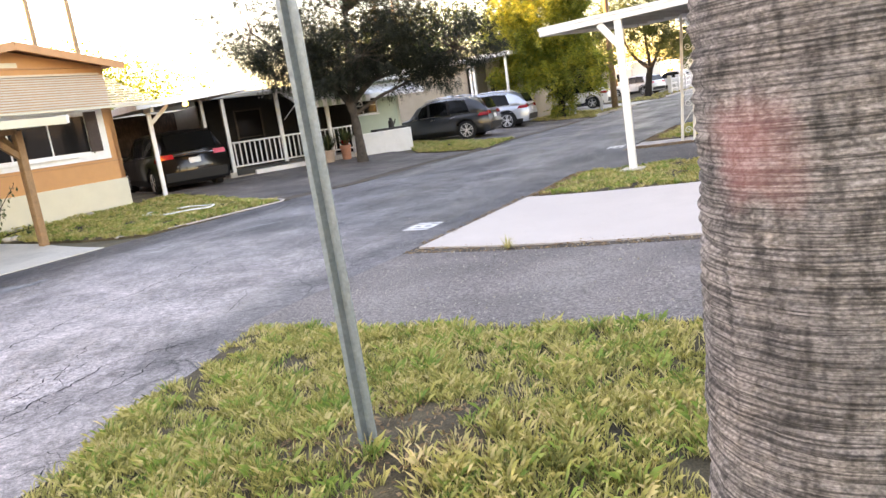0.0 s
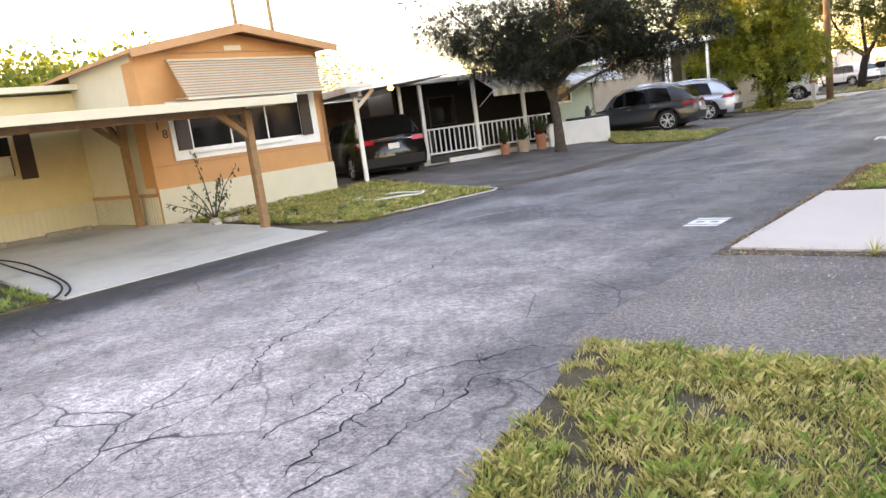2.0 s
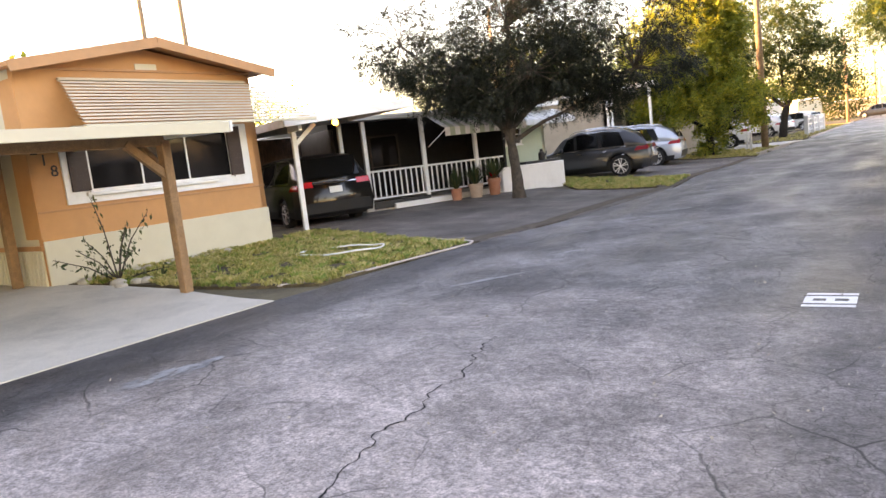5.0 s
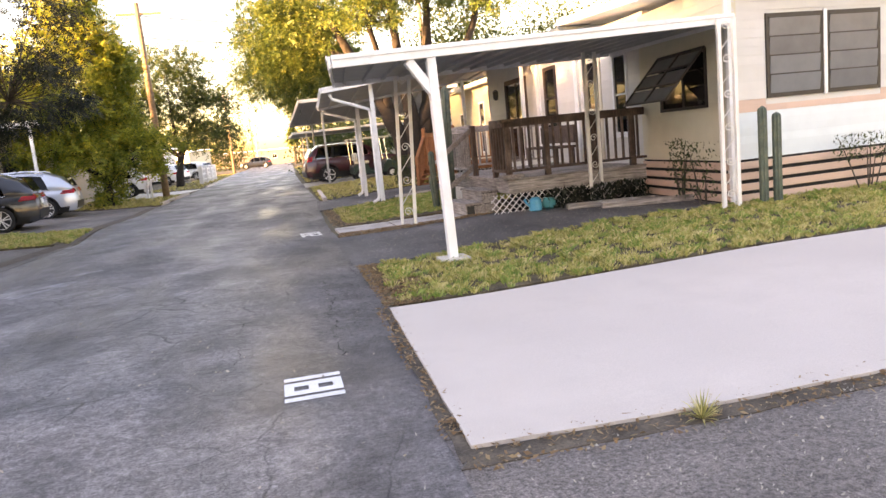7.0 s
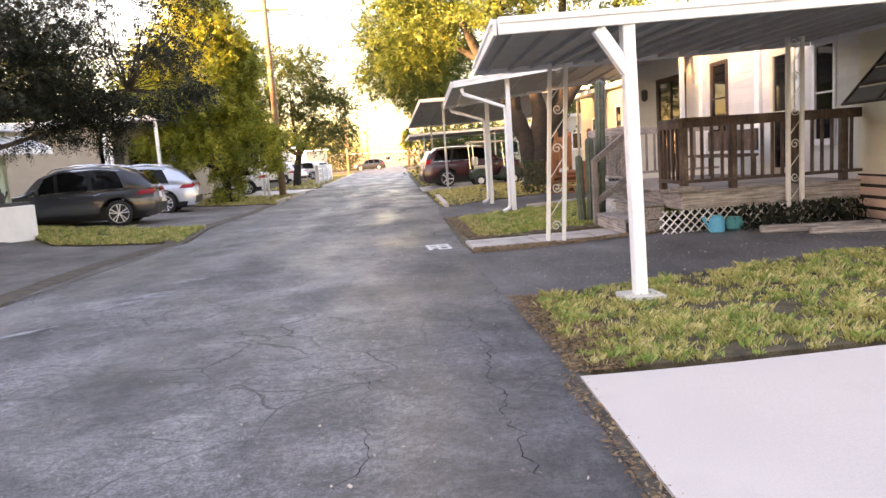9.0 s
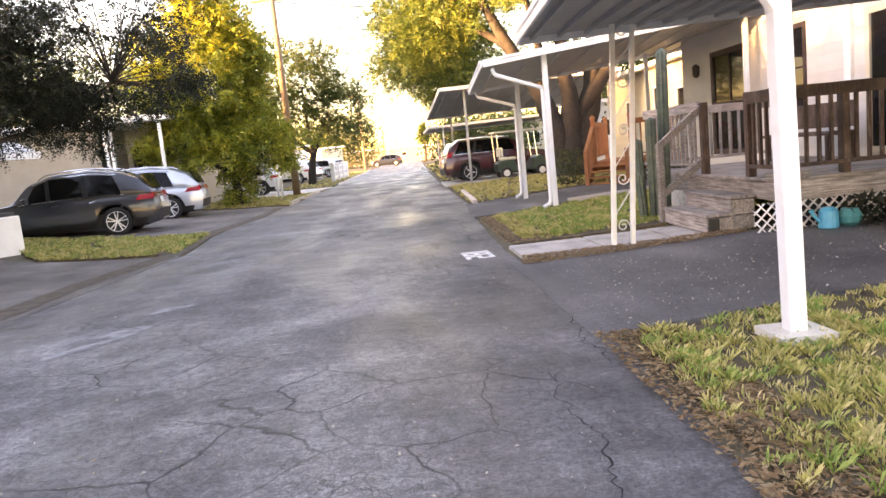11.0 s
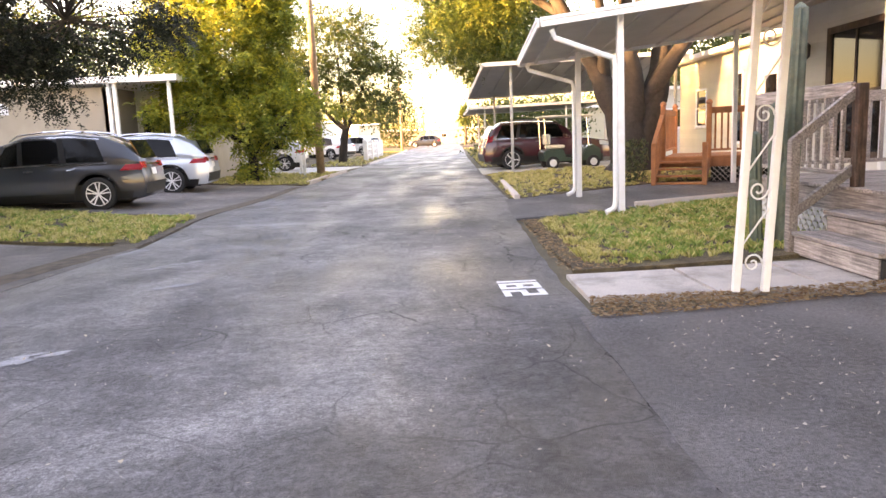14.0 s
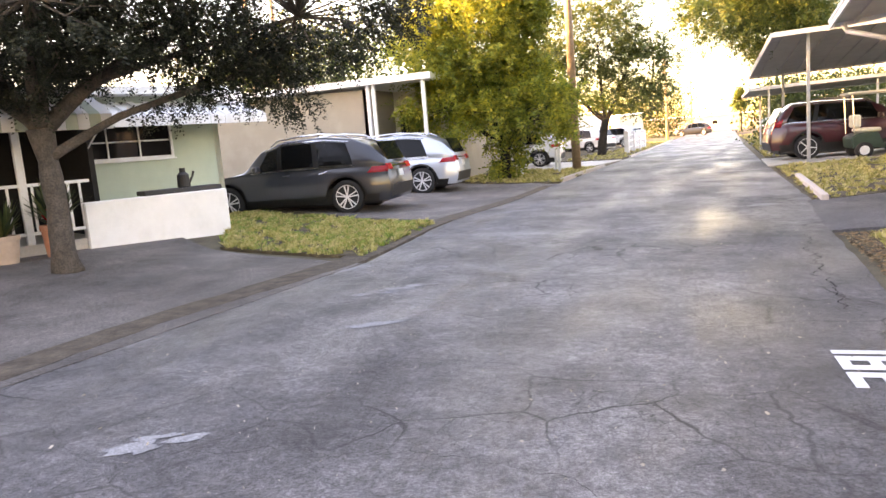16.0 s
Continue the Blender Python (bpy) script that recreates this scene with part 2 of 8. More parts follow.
bleached(M_ROAD, (0.43, 0.37, 0.36))
tarred(M_ROAD, (0.052, 0.051, 0.056), -8.15, -8.75, -20, 15, 0.9)
tarred(M_ROAD, (0.060, 0.058, 0.063), -4.3, -3.5, 3.6, 26, 0.7)
grain(M_ROAD, 0.8, 0.66, 1.38)
grain(M_ROAD, 2.1, 0.8, 1.22)
grain(M_ROAD, 55, 0.55, 1.5)
grain(M_ROAD, 17, 0.62, 1.38)
grain(M_ROAD, 5, 0.86, 1.12)
crazing(M_ROAD, 1.3, 0.013, 1.0)
crazing(M_ROAD, 5.5, 0.016, 0.75, 0.1)
M_DRIVE = road_mat("asphalt_drive", (0.078, 0.075, 0.079), (0.125, 0.12, 0.124), 0.5)
M_GRAVELDRIVE = road_mat("asphalt_old", (0.155, 0.135, 0.127), (0.235, 0.203, 0.19), 0.62)
M_BROWNDRIVE = road_mat("asphalt_brown", (0.112, 0.099, 0.093), (0.17, 0.15, 0.14), 0.62)
grain(M_BROWNDRIVE, 40, 0.55, 1.5)
grain(M_BROWNDRIVE, 1.2, 0.75, 1.25)
grain(M_DRIVE, 38, 0.65, 1.45)
crazing(M_DRIVE, 2.2, 0.010, 0.5)
grain(M_GRAVELDRIVE, 42, 0.5, 1.55)
M_CRACK = mat("crack_tar", (0.012, 0.012, 0.013), 0.9, scale=30)
M_CONC = mat("concrete_slab", (0.53, 0.465, 0.42), 0.75, var=0.05, scale=2.2, fine=0.06, fine_scale=120, bump=0.15, bump_scale=150, stain=(0.41, 0.36, 0.335), stain_scale=0.55, stain_amount=0.5)
M_WALK = mat("walk_concrete", (0.46, 0.42, 0.385), 0.85, var=0.1, scale=2.5, fine=0.15, bump=0.4, bump_scale=70, stain=(0.17, 0.15, 0.13), stain_scale=2.3, stain_amount=0.75)
M_CONC2 = mat("concrete_old", (0.58, 0.54, 0.48), 0.8, var=0.12, scale=1.1, fine=0.14, bump=0.3, bump_scale=90, stain=(0.20, 0.19, 0.18), stain_scale=0.55, stain_amount=0.85)
M_SOIL = mat("soil", (0.065, 0.05, 0.038), 0.95, var=0.3, scale=6, fine=0.3, fine_scale=70, bump=0.8, bump_scale=40, color2=(0.105, 0.082, 0.06))
M_THATCH = mat("lawn_thatch", (0.065, 0.045, 0.023), 0.95, var=0.4, scale=5, fine=0.4, fine_scale=85, bump=1.0, bump_scale=60, color2=(0.11, 0.084, 0.046), stain=(0.025, 0.019, 0.012), stain_scale=2.2, stain_amount=0.7)
M_GROUND = mat("yard_ground", (0.10, 0.078, 0.05), 0.95, var=0.35, scale=1.1, fine=0.3, bump=0.6, bump_scale=25, color2=(0.12, 0.10, 0.06))
M_PAINT = mat("road_paint", (0.72, 0.72, 0.72), 0.7, var=0.08, scale=12, fine=0.1, stain=(0.3, 0.3, 0.31), stain_scale=6, stain_amount=0.35)
M_WORNPAINT = mat("worn_paint", (0.30, 0.30, 0.31), 0.75, var=0.2, scale=9, fine=0.25, stain=(0.09, 0.09, 0.095), stain_scale=5, stain_amount=0.9)
M_WHITE = mat("white_metal_paint", (0.78, 0.79, 0.80), 0.45, var=0.05, scale=3, stain=(0.55, 0.53, 0.49), stain_scale=4, stain_amount=0.4, bump=0.05)
M_WHITEWALL = mat("white_masonry", (0.80, 0.80, 0.80), 0.75, var=0.04, scale=3, bump=0.3, bump_scale=35, stain=(0.6, 0.6, 0.58), stain_scale=2, stain_amount=0.4)
M_PAN = mat("roof_pan", (0.42, 0.42, 0.41), 0.5, var=0.1, scale=2, stain=(0.34, 0.33, 0.30), stain_scale=1.1, stain_amount=0.5)
M_PANB = mat("roof_pan_cream", (0.62, 0.58, 0.52), 0.5, var=0.06, scale=2, stain=(0.45, 0.42, 0.36), stain_scale=1.1, stain_amount=0.4)
M_GALV = mat("galvanised_steel", (0.20, 0.245, 0.27), 0.45, metal=0.3, var=0.12, scale=18, fine=0.1, fine_scale=60, stain=(0.3, 0.33, 0.34), stain_scale=6)
M_ORANGE = mat("orange_siding", (0.55, 0.27, 0.11), 0.6, var=0.05, scale=4, bump=0.1, stain=(0.45, 0.22, 0.10), stain_scale=1.4, stain_amount=0.4)
M_ORANGE_TRIM = mat("orange_trim", (0.47, 0.235, 0.11), 0.55, var=0.08, scale=5, stain=(0.35, 0.19, 0.10), stain_scale=3)
M_CREAM = mat("cream_siding", (0.60, 0.56, 0.44), 0.55, var=0.04, scale=3, bump=0.08, stain=(0.52, 0.48, 0.36), stain_scale=1.1, stain_amount=0.35, rand=0.04)
M_AWNING = mat("tan_awning", (0.56, 0.47, 0.37), 0.5, var=0.06, scale=3, rand=0.05)
M_TAN = mat("tan_siding", (0.62, 0.53, 0.33), 0.6, var=0.05, scale=3, stain=(0.48, 0.40, 0.25), stain_scale=1.3, stain_amount=0.4)
M_WHITESIDE = mat("white_siding", (0.60, 0.59, 0.57), 0.5, var=0.04, scale=3, stain=(0.58, 0.56, 0.5), stain_scale=1.1, stain_amount=0.3, rand=0.05)
M_BLUESIDE = mat("pale_blue_siding", (0.62, 0.70, 0.74), 0.5, var=0.04, scale=3, rand=0.05)
M_PINK = mat("salmon_band", (0.60, 0.42, 0.34), 0.55, var=0.08, scale=4, rand=0.06, stain=(0.42, 0.30, 0.24), stain_scale=2)
M_GREENWALL = mat("mint_wall", (0.42, 0.50, 0.40), 0.65, var=0.06, scale=2.5, bump=0.1, stain=(0.5, 0.52, 0.42), stain_scale=1.2, stain_amount=0.5)
M_BEIGE = mat("beige_wall", (0.31, 0.27, 0.215), 0.7, var=0.05, scale=2, bump=0.1, stain=(0.38, 0.34, 0.27), stain_scale=1)
M_DECK = mat("weathered_wood", (0.31, 0.275, 0.255), 0.8, var=0.18, scale=4, fine=0.1, fine_scale=50, bump=0.3, stain=(0.085, 0.065, 0.055), stain_scale=2.6, stain_amount=0.55, rand=0.22)
M_DECKDARK = mat("brown_wood", (0.065, 0.038, 0.028), 0.7, var=0.25, scale=7, fine=0.2, fine_scale=50, bump=0.4, stain=(0.22, 0.17, 0.13), stain_scale=2.5, rand=0.18)
def long_grain(m, sx, sy, sz, lo, hi):
    """Streaks drawn out along the board."""
    n, k = m.node_tree.nodes, m.node_tree.links
    b = n["Principled BSDF"]
    tc = n.new("ShaderNodeTexCoord")
    mp = n.new("ShaderNodeMapping")
    mp.inputs["Scale"].default_value = (sx, sy, sz)
    k.new(tc.outputs["Object"], mp.inputs["Vector"])
    nz = n.new("ShaderNodeTexNoise")
    nz.inputs["Scale"].default_value, nz.inputs["Detail"].default_value, nz.inputs["Roughness"].default_value = 1.0, 5, 0.65
    k.new(mp.outputs[0], nz.inputs["Vector"])
    mr = n.new("ShaderNodeMapRange")
    mr.inputs["From Min"].default_value, mr.inputs["From Max"].default_value = 0.36, 0.64
    mr.inputs["To Min"].default_value, mr.inputs["To Max"].default_value = lo, hi
    k.new(nz.outputs["Fac"], mr.inputs["Value"])
    mx = n.new("ShaderNodeMix")
    mx.data_type, mx.blend_type = "RGBA", "MULTIPLY"
    mx.inputs["Factor"].default_value = 1.0
    k.new(b.inputs["Base Color"].links[0].from_socket, mx.inputs[6])
    k.new(mr.outputs["Result"], mx.inputs[7])
    k.new(mx.outputs[2], b.inputs["Base Color"])


long_grain(M_DECK, 55, 2.5, 55, 0.45, 1.3)
M_DECKX = mat("weathered_board", (0.31, 0.275, 0.255), 0.8, var=0.18, scale=4, fine=0.1, fine_scale=50, bump=0.3, stain=(0.085, 0.065, 0.055), stain_scale=2.6, stain_amount=0.55, rand=0.22)
long_grain(M_DECKX, 2.5, 55, 55, 0.45, 1.3)
long_grain(M_DECKDARK, 40, 40, 2.5, 0.5, 1.5)
M_RED = mat("redwood_stain", (0.34, 0.135, 0.055), 0.65, var=0.2, scale=7, fine=0.15, bump=0.3, rand=0.15)
M_POSTWOOD = mat("brown_post_wood", (0.28, 0.16, 0.08), 0.75, var=0.2, scale=9, fine=0.2, bump=0.3, stain=(0.17, 0.1, 0.06), stain_scale=4)
M_LATTICE = mat("white_lattice", (0.78, 0.77, 0.74), 0.55, var=0.05, scale=5, stain=(0.5, 0.48, 0.42), stain_scale=4, stain_amount=0.3)
M_BLACK = mat("black_trim", (0.02, 0.02, 0.02), 0.5, scale=12)
M_SHUTTER = mat("brown_shutter", (0.045, 0.024, 0.021), 0.55, scale=10)
# near-black colour standing for deep shade: porch, under decks, board gaps, behind louvres
M_SHADE = mat("painted_shade", (0.013, 0.012, 0.012), 0.9, scale=3)
M_BRONZE = mat("bronze_frame", (0.035, 0.028, 0.024), 0.45, metal=0.3, scale=9)
M_GLASS = glass_mat("window_glass")
M_GLASSC = glass_mat("car_glass", (0.006, 0.007, 0.008), 0.4)
M_LOUVRE = mat("louvre_glass", (0.17, 0.18, 0.19), 0.2, var=0.1, scale=3, rand=0.15)
M_TYRE = mat("tyre_rubber", (0.012, 0.012, 0.013), 0.8, scale=20, bump=0.2)
M_RIM = mat("alloy_rim", (0.72, 0.73, 0.74), 0.35, metal=0.25, var=0.05)
M_CHROME = mat("chrome", (0.7, 0.7, 0.72), 0.12, metal=1.0, var=0.03)
M_TAIL = mat("tail_lamp_red", (0.55, 0.02, 0.03), 0.15, var=0.1, scale=20, coat=0.6)
M_PLASTIC = mat("black_plastic", (0.015, 0.015, 0.016), 0.55, scale=15)
M_PLATE = mat("number_plate", (0.66, 0.67, 0.68), 0.4, scale=15)
M_TERRA = mat("terracotta", (0.42, 0.17, 0.10), 0.8, var=0.12, scale=8, stain=(0.5, 0.3, 0.22), stain_scale=5)
M_CLAY2 = mat("beige_clay", (0.45, 0.33, 0.26), 0.8, var=0.12, scale=8)
M_BARK = mat("grey_bark", (0.07, 0.057, 0.047), 0.9, var=0.35, scale=9, fine=0.3, fine_scale=45, bump=1.0, bump_scale=22)
M_BARKDARK = mat("dark_bark", (0.024, 0.018, 0.014), 0.9, var=0.4, scale=7, fine=0.3, fine_scale=40, bump=1.0, bump_scale=18)
M_POLE = mat("pole_wood", (0.30, 0.20, 0.12), 0.85, var=0.2, scale=6, fine=0.2, bump=0.4)
M_WIRE = mat("cable_black", (0.03, 0.03, 0.03), 0.6, scale=9)
M_CACTUS = mat("cactus_skin", (0.075, 0.105, 0.08), 0.6, var=0.25, scale=8, stain=(0.25, 0.23, 0.15), stain_scale=5, bump=0.3)
M_YELLOWLAMP = mat("amber_lamp", (0.85, 0.45, 0.03), 0.4)
M_YELLOWLAMP.node_tree.nodes["Principled BSDF"].inputs["Emission Color"].default_value = (1.0, 0.5, 0.05, 1)
M_YELLOWLAMP.node_tree.nodes["Principled BSDF"].inputs["Emission Strength"].default_value = 2.0
M_RAFTER = mat("plain_steel", (0.33, 0.34, 0.34), 0.5, metal=0.4, scale=8)
M_BLUEPLASTIC = mat("blue_plastic", (0.03, 0.33, 0.50), 0.4, scale=9)
M_TEAL = mat("teal_glaze", (0.03, 0.22, 0.24), 0.35, scale=9)
M_STONE = mat("pale_stone", (0.42, 0.38, 0.33), 0.85, var=0.2, scale=12, bump=0.5)
M_LITTER = leaf_mat("dry_leaves", (0.20, 0.11, 0.05), (0.33, 0.20, 0.10), (0.42, 0.30, 0.17))
M_GRASS = leaf_mat("lawn_blades", (0.085, 0.11, 0.027), (0.52, 0.47, 0.15), (0.86, 0.68, 0.40), 3.6)
M_GRASSGREEN = leaf_mat("green_blades", (0.08, 0.17, 0.034), (0.25, 0.36, 0.075), (0.52, 0.53, 0.18), 3.0)
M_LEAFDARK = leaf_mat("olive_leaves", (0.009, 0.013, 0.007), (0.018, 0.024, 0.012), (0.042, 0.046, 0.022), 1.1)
M_LEAFYEL = leaf_mat("yellow_green_leaves", (0.055, 0.105, 0.018), (0.21, 0.255, 0.032), (0.52, 0.45, 0.05), 0.8)
M_LEAFMIX = leaf_mat("light_green_leaves", (0.034, 0.07, 0.017), (0.10, 0.15, 0.03), (0.27, 0.27, 0.045), 0.7)
M_LEAFGRN = leaf_mat("mid_green_leaves", (0.02, 0.04, 0.011), (0.055, 0.085, 0.02), (0.14, 0.16, 0.032), 0.7)
M_LEAFBUSH = leaf_mat("bush_leaves", (0.025, 0.045, 0.018), (0.05, 0.08, 0.03), (0.10, 0.11, 0.04))


# ---------------------------------------------------------------- mesh helpers
def link(name, bm, material, parent=None, label="", m=None, smooth=False):
    me = bpy.data.meshes.new(name)
    bm.to_mesh(me)
    bm.free()
    if smooth:
        for p in me.polygons:
            p.use_smooth = True
    if material:
        me.materials.append(material)
    ob = new(name, me)
    if parent:
        ob.parent = parent
    if m is not None:
        ob.matrix_basis = m
    if label:
        tagged(ob, label)
    return ob


def part(name, bm, material, parent, label="", smooth=False):
    return link(name, bm, material, parent, label, None, smooth)


def piece(name, me, parent, m):
    """One more object on a shared mesh."""
    ob = new(name, me)
    ob.parent = parent
    ob.matrix_basis = m
    return ob


def mesh_of(bm, material, name="piece", smooth=False):
    me = bpy.data.meshes.new(name)
    bm.to_mesh(me)
    bm.free()
    if smooth:
        for p in me.polygons:
            p.use_smooth = True
    me.materials.append(material)
    return me


def thing(name, label, category, m=None, group="", kind=""):
    ob = new(name)
    ob.empty_display_size = 0.2
    if m is not None:
        ob.matrix_basis = m
    return tagged(ob, label, category, group, kind)


def add_box(bm, lo, hi, bev=0.0, m=None):
    r = bmesh.ops.create_cube(bm, size=1)
    vs = r["verts"]
    lo, hi = Vector(lo), Vector(hi)
    for v in vs:
        v.co = Vector([(lo[i] + hi[i]) / 2 + v.co[i] * (hi[i] - lo[i]) for i in range(3)])
    if bev:
        es = list({e for v in vs for e in v.link_edges})
        r = bmesh.ops.bevel(bm, geom=es, offset=bev, segments=1, affect="EDGES")
        vs = list({v for f in r["faces"] for v in f.verts} | {v for v in vs if v.is_valid})
    if m is not None:
        bmesh.ops.transform(bm, matrix=m, verts=vs)
    return bm


def box(lo, hi, bev=0.0):
    return add_box(bmesh.new(), lo, hi, bev)


def along(p, q, roll=0):
    """A frame at p whose z axis points to q."""
    p, q = Vector(p), Vector(q)
    return Matrix.Translation(p) @ (q - p).to_track_quat("Z", "Y").to_matrix().to_4x4() @ Matrix.Rotation(roll, 4, "Z")


def add_beam(bm, p, q, w, h, bev=0.0):
    length = (Vector(q) - Vector(p)).length
    return add_box(bm, (-w / 2, -h / 2, 0), (w / 2, h / 2, length), bev, along(p, q))


def beam(p, q, w, h, bev=0.004):
    return add_beam(bmesh.new(), p, q, w, h, bev)


def add_tube(bm, pts, radii, n=8, cap=True):
    """A tube through points, one radius each."""
    pts = [Vector(p) for p in pts]
    rings = []
    for i, p in enumerate(pts):
        d = (pts[min(i + 1, len(pts) - 1)] - pts[max(i - 1, 0)]).normalized()
        a = d.orthogonal().normalized() if i == 0 else (a_prev - d * a_prev.dot(d)).normalized()
        a_prev = a
        b = d.cross(a)
        r = radii[i] if isinstance(radii, (list, tuple)) else radii
        rings.append([bm.verts.new(p + (a * math.cos(t) + b * math.sin(t)) * r) for t in (2 * math.pi * j / n for j in range(n))])
    for s, t in zip(rings, rings[1:]):
        for j in range(n):
            bm.faces.new((s[j], s[(j + 1) % n], t[(j + 1) % n], t[j]))
    if cap:
        bm.faces.new(rings[0][::-1])
        bm.faces.new(rings[-1])
    return bm


def tube(pts, radii, n=8):
    return add_tube(bmesh.new(), pts, radii, n)


def lathe(profile, n=24, m=None):
    """A surface of revolution about z from (radius, height) pairs."""
    bm = bmesh.new()
    rings = [[bm.verts.new((r * math.cos(2 * math.pi * j / n), r * math.sin(2 * math.pi * j / n), z)) for j in range(n)] for r, z in profile]
    for s, t in zip(rings, rings[1:]):
        for j in range(n):
            bm.faces.new((s[j], s[(j + 1) % n], t[(j + 1) % n], t[j]))
    bm.faces.new(rings[0][::-1])
    bm.faces.new(rings[-1])
    if m is not None:
        bm.transform(m)
    return bm


def prism(poly, z0, z1):
    """An upright prism over a plan polygon."""
    bm = bmesh.new()
    a = [bm.verts.new((x, y, z0)) for x, y in poly]
    b = [bm.verts.new((x, y, z1)) for x, y in poly]
    bm.faces.new(a[::-1])
    bm.faces.new(b)
    for i in range(len(poly)):
        j = (i + 1) % len(poly)
        bm.faces.new((a[i], a[j], b[j], b[i]))
    bmesh.ops.recalc_face_normals(bm, faces=bm.faces)
    return bm


def slab_quad(c, t):
    """A sheet of thickness t below four corners."""
    bm = bmesh.new()
    a = [bm.verts.new(p) for p in c]
    b = [bm.verts.new(Vector(p) - Vector((0, 0, t))) for p in c]
    bm.faces.new(a)
    bm.faces.new(b[::-1])
    for i in range(4):
        j = (i + 1) % 4
        bm.faces.new((a[i], b[i], b[j], a[j]))
    bmesh.ops.recalc_face_normals(bm, faces=bm.faces)
    return bm


def grid_solid(us, vs, gone, y0, y1, m=None):
    """One connected upright plate over a grid of cells, without the cells for which gone(u, v) holds."""
    bm = bmesh.new()
    us, vs = sorted(set(us)), sorted(set(vs))
    nu, nv = len(us) - 1, len(vs) - 1
    full = [[not gone((us[i] + us[i + 1]) / 2, (vs[j] + vs[j + 1]) / 2) for j in range(nv)] for i in range(nu)]
    pool = {}

    def vert(i, j, k):
        if (i, j, k) not in pool:
            pool[i, j, k] = bm.verts.new((us[i], y1 if k else y0, vs[j]))
        return pool[i, j, k]

    def solid(i, j):
        return 0 <= i < nu and 0 <= j < nv and full[i][j]

    for i in range(nu):
        for j in range(nv):
            if not full[i][j]:
                continue
            bm.faces.new([vert(*q, 0) for q in ((i, j), (i + 1, j), (i + 1, j + 1), (i, j + 1))])
            bm.faces.new([vert(*q, 1) for q in ((i, j + 1), (i + 1, j + 1), (i + 1, j), (i, j))])
            for a, b, n in (((i, j), (i + 1, j), (i, j - 1)), ((i + 1, j), (i + 1, j + 1), (i + 1, j)), ((i + 1, j + 1), (i, j + 1), (i, j + 1)), ((i, j + 1), (i, j), (i - 1, j))):
                if not solid(*n):
                    bm.faces.new((vert(*a, 1), vert(*b, 1), vert(*b, 0), vert(*a, 0)))
    bmesh.ops.recalc_face_normals(bm, faces=bm.faces)
    if m is not None:
        bm.transform(m)
    return bm


def smooth01(a, b, x):
    t = min(1.0, max(0.0, (x - a) / (b - a)))
    return t * t * (3 - 2 * t)


def rise(x):
    """Ground height: the yards lie a little above the road on both sides."""
    return 0.17 * smooth01(-9.8, -14.0, x) + 0.09 * smooth01(-2.6, 1.5, x)


def wobble(poly, amount, step=0.18, seed=1.0):
    """Subdivide an outline and push it in and out, as worn edges are."""
    out = []
    for i, p in enumerate(poly):
        a, b = Vector(p), Vector(poly[(i + 1) % len(poly)])
        n = max(1, int((b - a).length / step))
        d = (b - a).normalized()
        for j in range(n):
            q = a.lerp(b, j / n)
            w = noise.noise((q.x * 1.7, q.y * 1.7, seed)) * 0.6 + noise.noise((q.x * 6, q.y * 6, seed)) * 0.4
            out.append((q.x - d.y * w * amount, q.y + d.x * w * amount))
    return out


def sheet(name, poly, lift, material, label, category="", thick=0.0, kind="structure", stops=None):
    """A ground piece laid over the yard's rise; thick gives it sides."""
    bm = bmesh.new()
    bm.faces.new([bm.verts.new((x, y, 0)) for x, y in poly])
    bmesh.ops.triangulate(bm, faces=bm.faces)
    xs = [p[0] for p in poly]
    for x in stops or [-14, -13.2, -12.4, -11.6, -10.8, -10.2, -9.8, -2.6, -2.0, -1.2, -0.4, 0.4, 1.2]:
        if min(xs) < x < max(xs):
            bmesh.ops.bisect_plane(bm, geom=bm.verts[:] + bm.edges[:] + bm.faces[:], plane_co=(x, 0, 0), plane_no=(1, 0, 0))
    bmesh.ops.recalc_face_normals(bm, faces=bm.faces)
    if sum(f.normal.z for f in bm.faces) < 0:
        bmesh.ops.reverse_faces(bm, faces=bm.faces)
    for v in bm.verts:
        v.co.z = rise(v.co.x) + lift
    if thick:
        r = bmesh.ops.extrude_face_region(bm, geom=bm.faces[:])
        top = [v for v in r["geom"] if isinstance(v, bmesh.types.BMVert)]
        low = [v for v in bm.verts if v not in set(top)]
        for v in low:
            v.co.z -= thick
        bmesh.ops.recalc_face_normals(bm, faces=bm.faces)
    return tagged(link(name, bm, material), label, category, "", kind)


def inside(poly):
    px, py = np.array([p[0] for p in poly]), np.array([p[1] for p in poly])

    def test(x, y):
        hit = np.zeros(len(x), bool)
        j = len(px) - 1
        for i in range(len(px)):
            with np.errstate(divide="ignore", invalid="ignore"):
                c = ((py[i] > y) != (py[j] > y)) & (x < (px[j] - px[i]) * (y - py[i]) / (py[j] - py[i]) + px[i])
            hit ^= c
            j = i
        return hit

    return test


def raw_mesh(name, verts, faces, material):
    me = bpy.data.meshes.new(name)
    me.from_pydata(verts, [], faces)
    me.materials.append(material)
    return new(name, me)


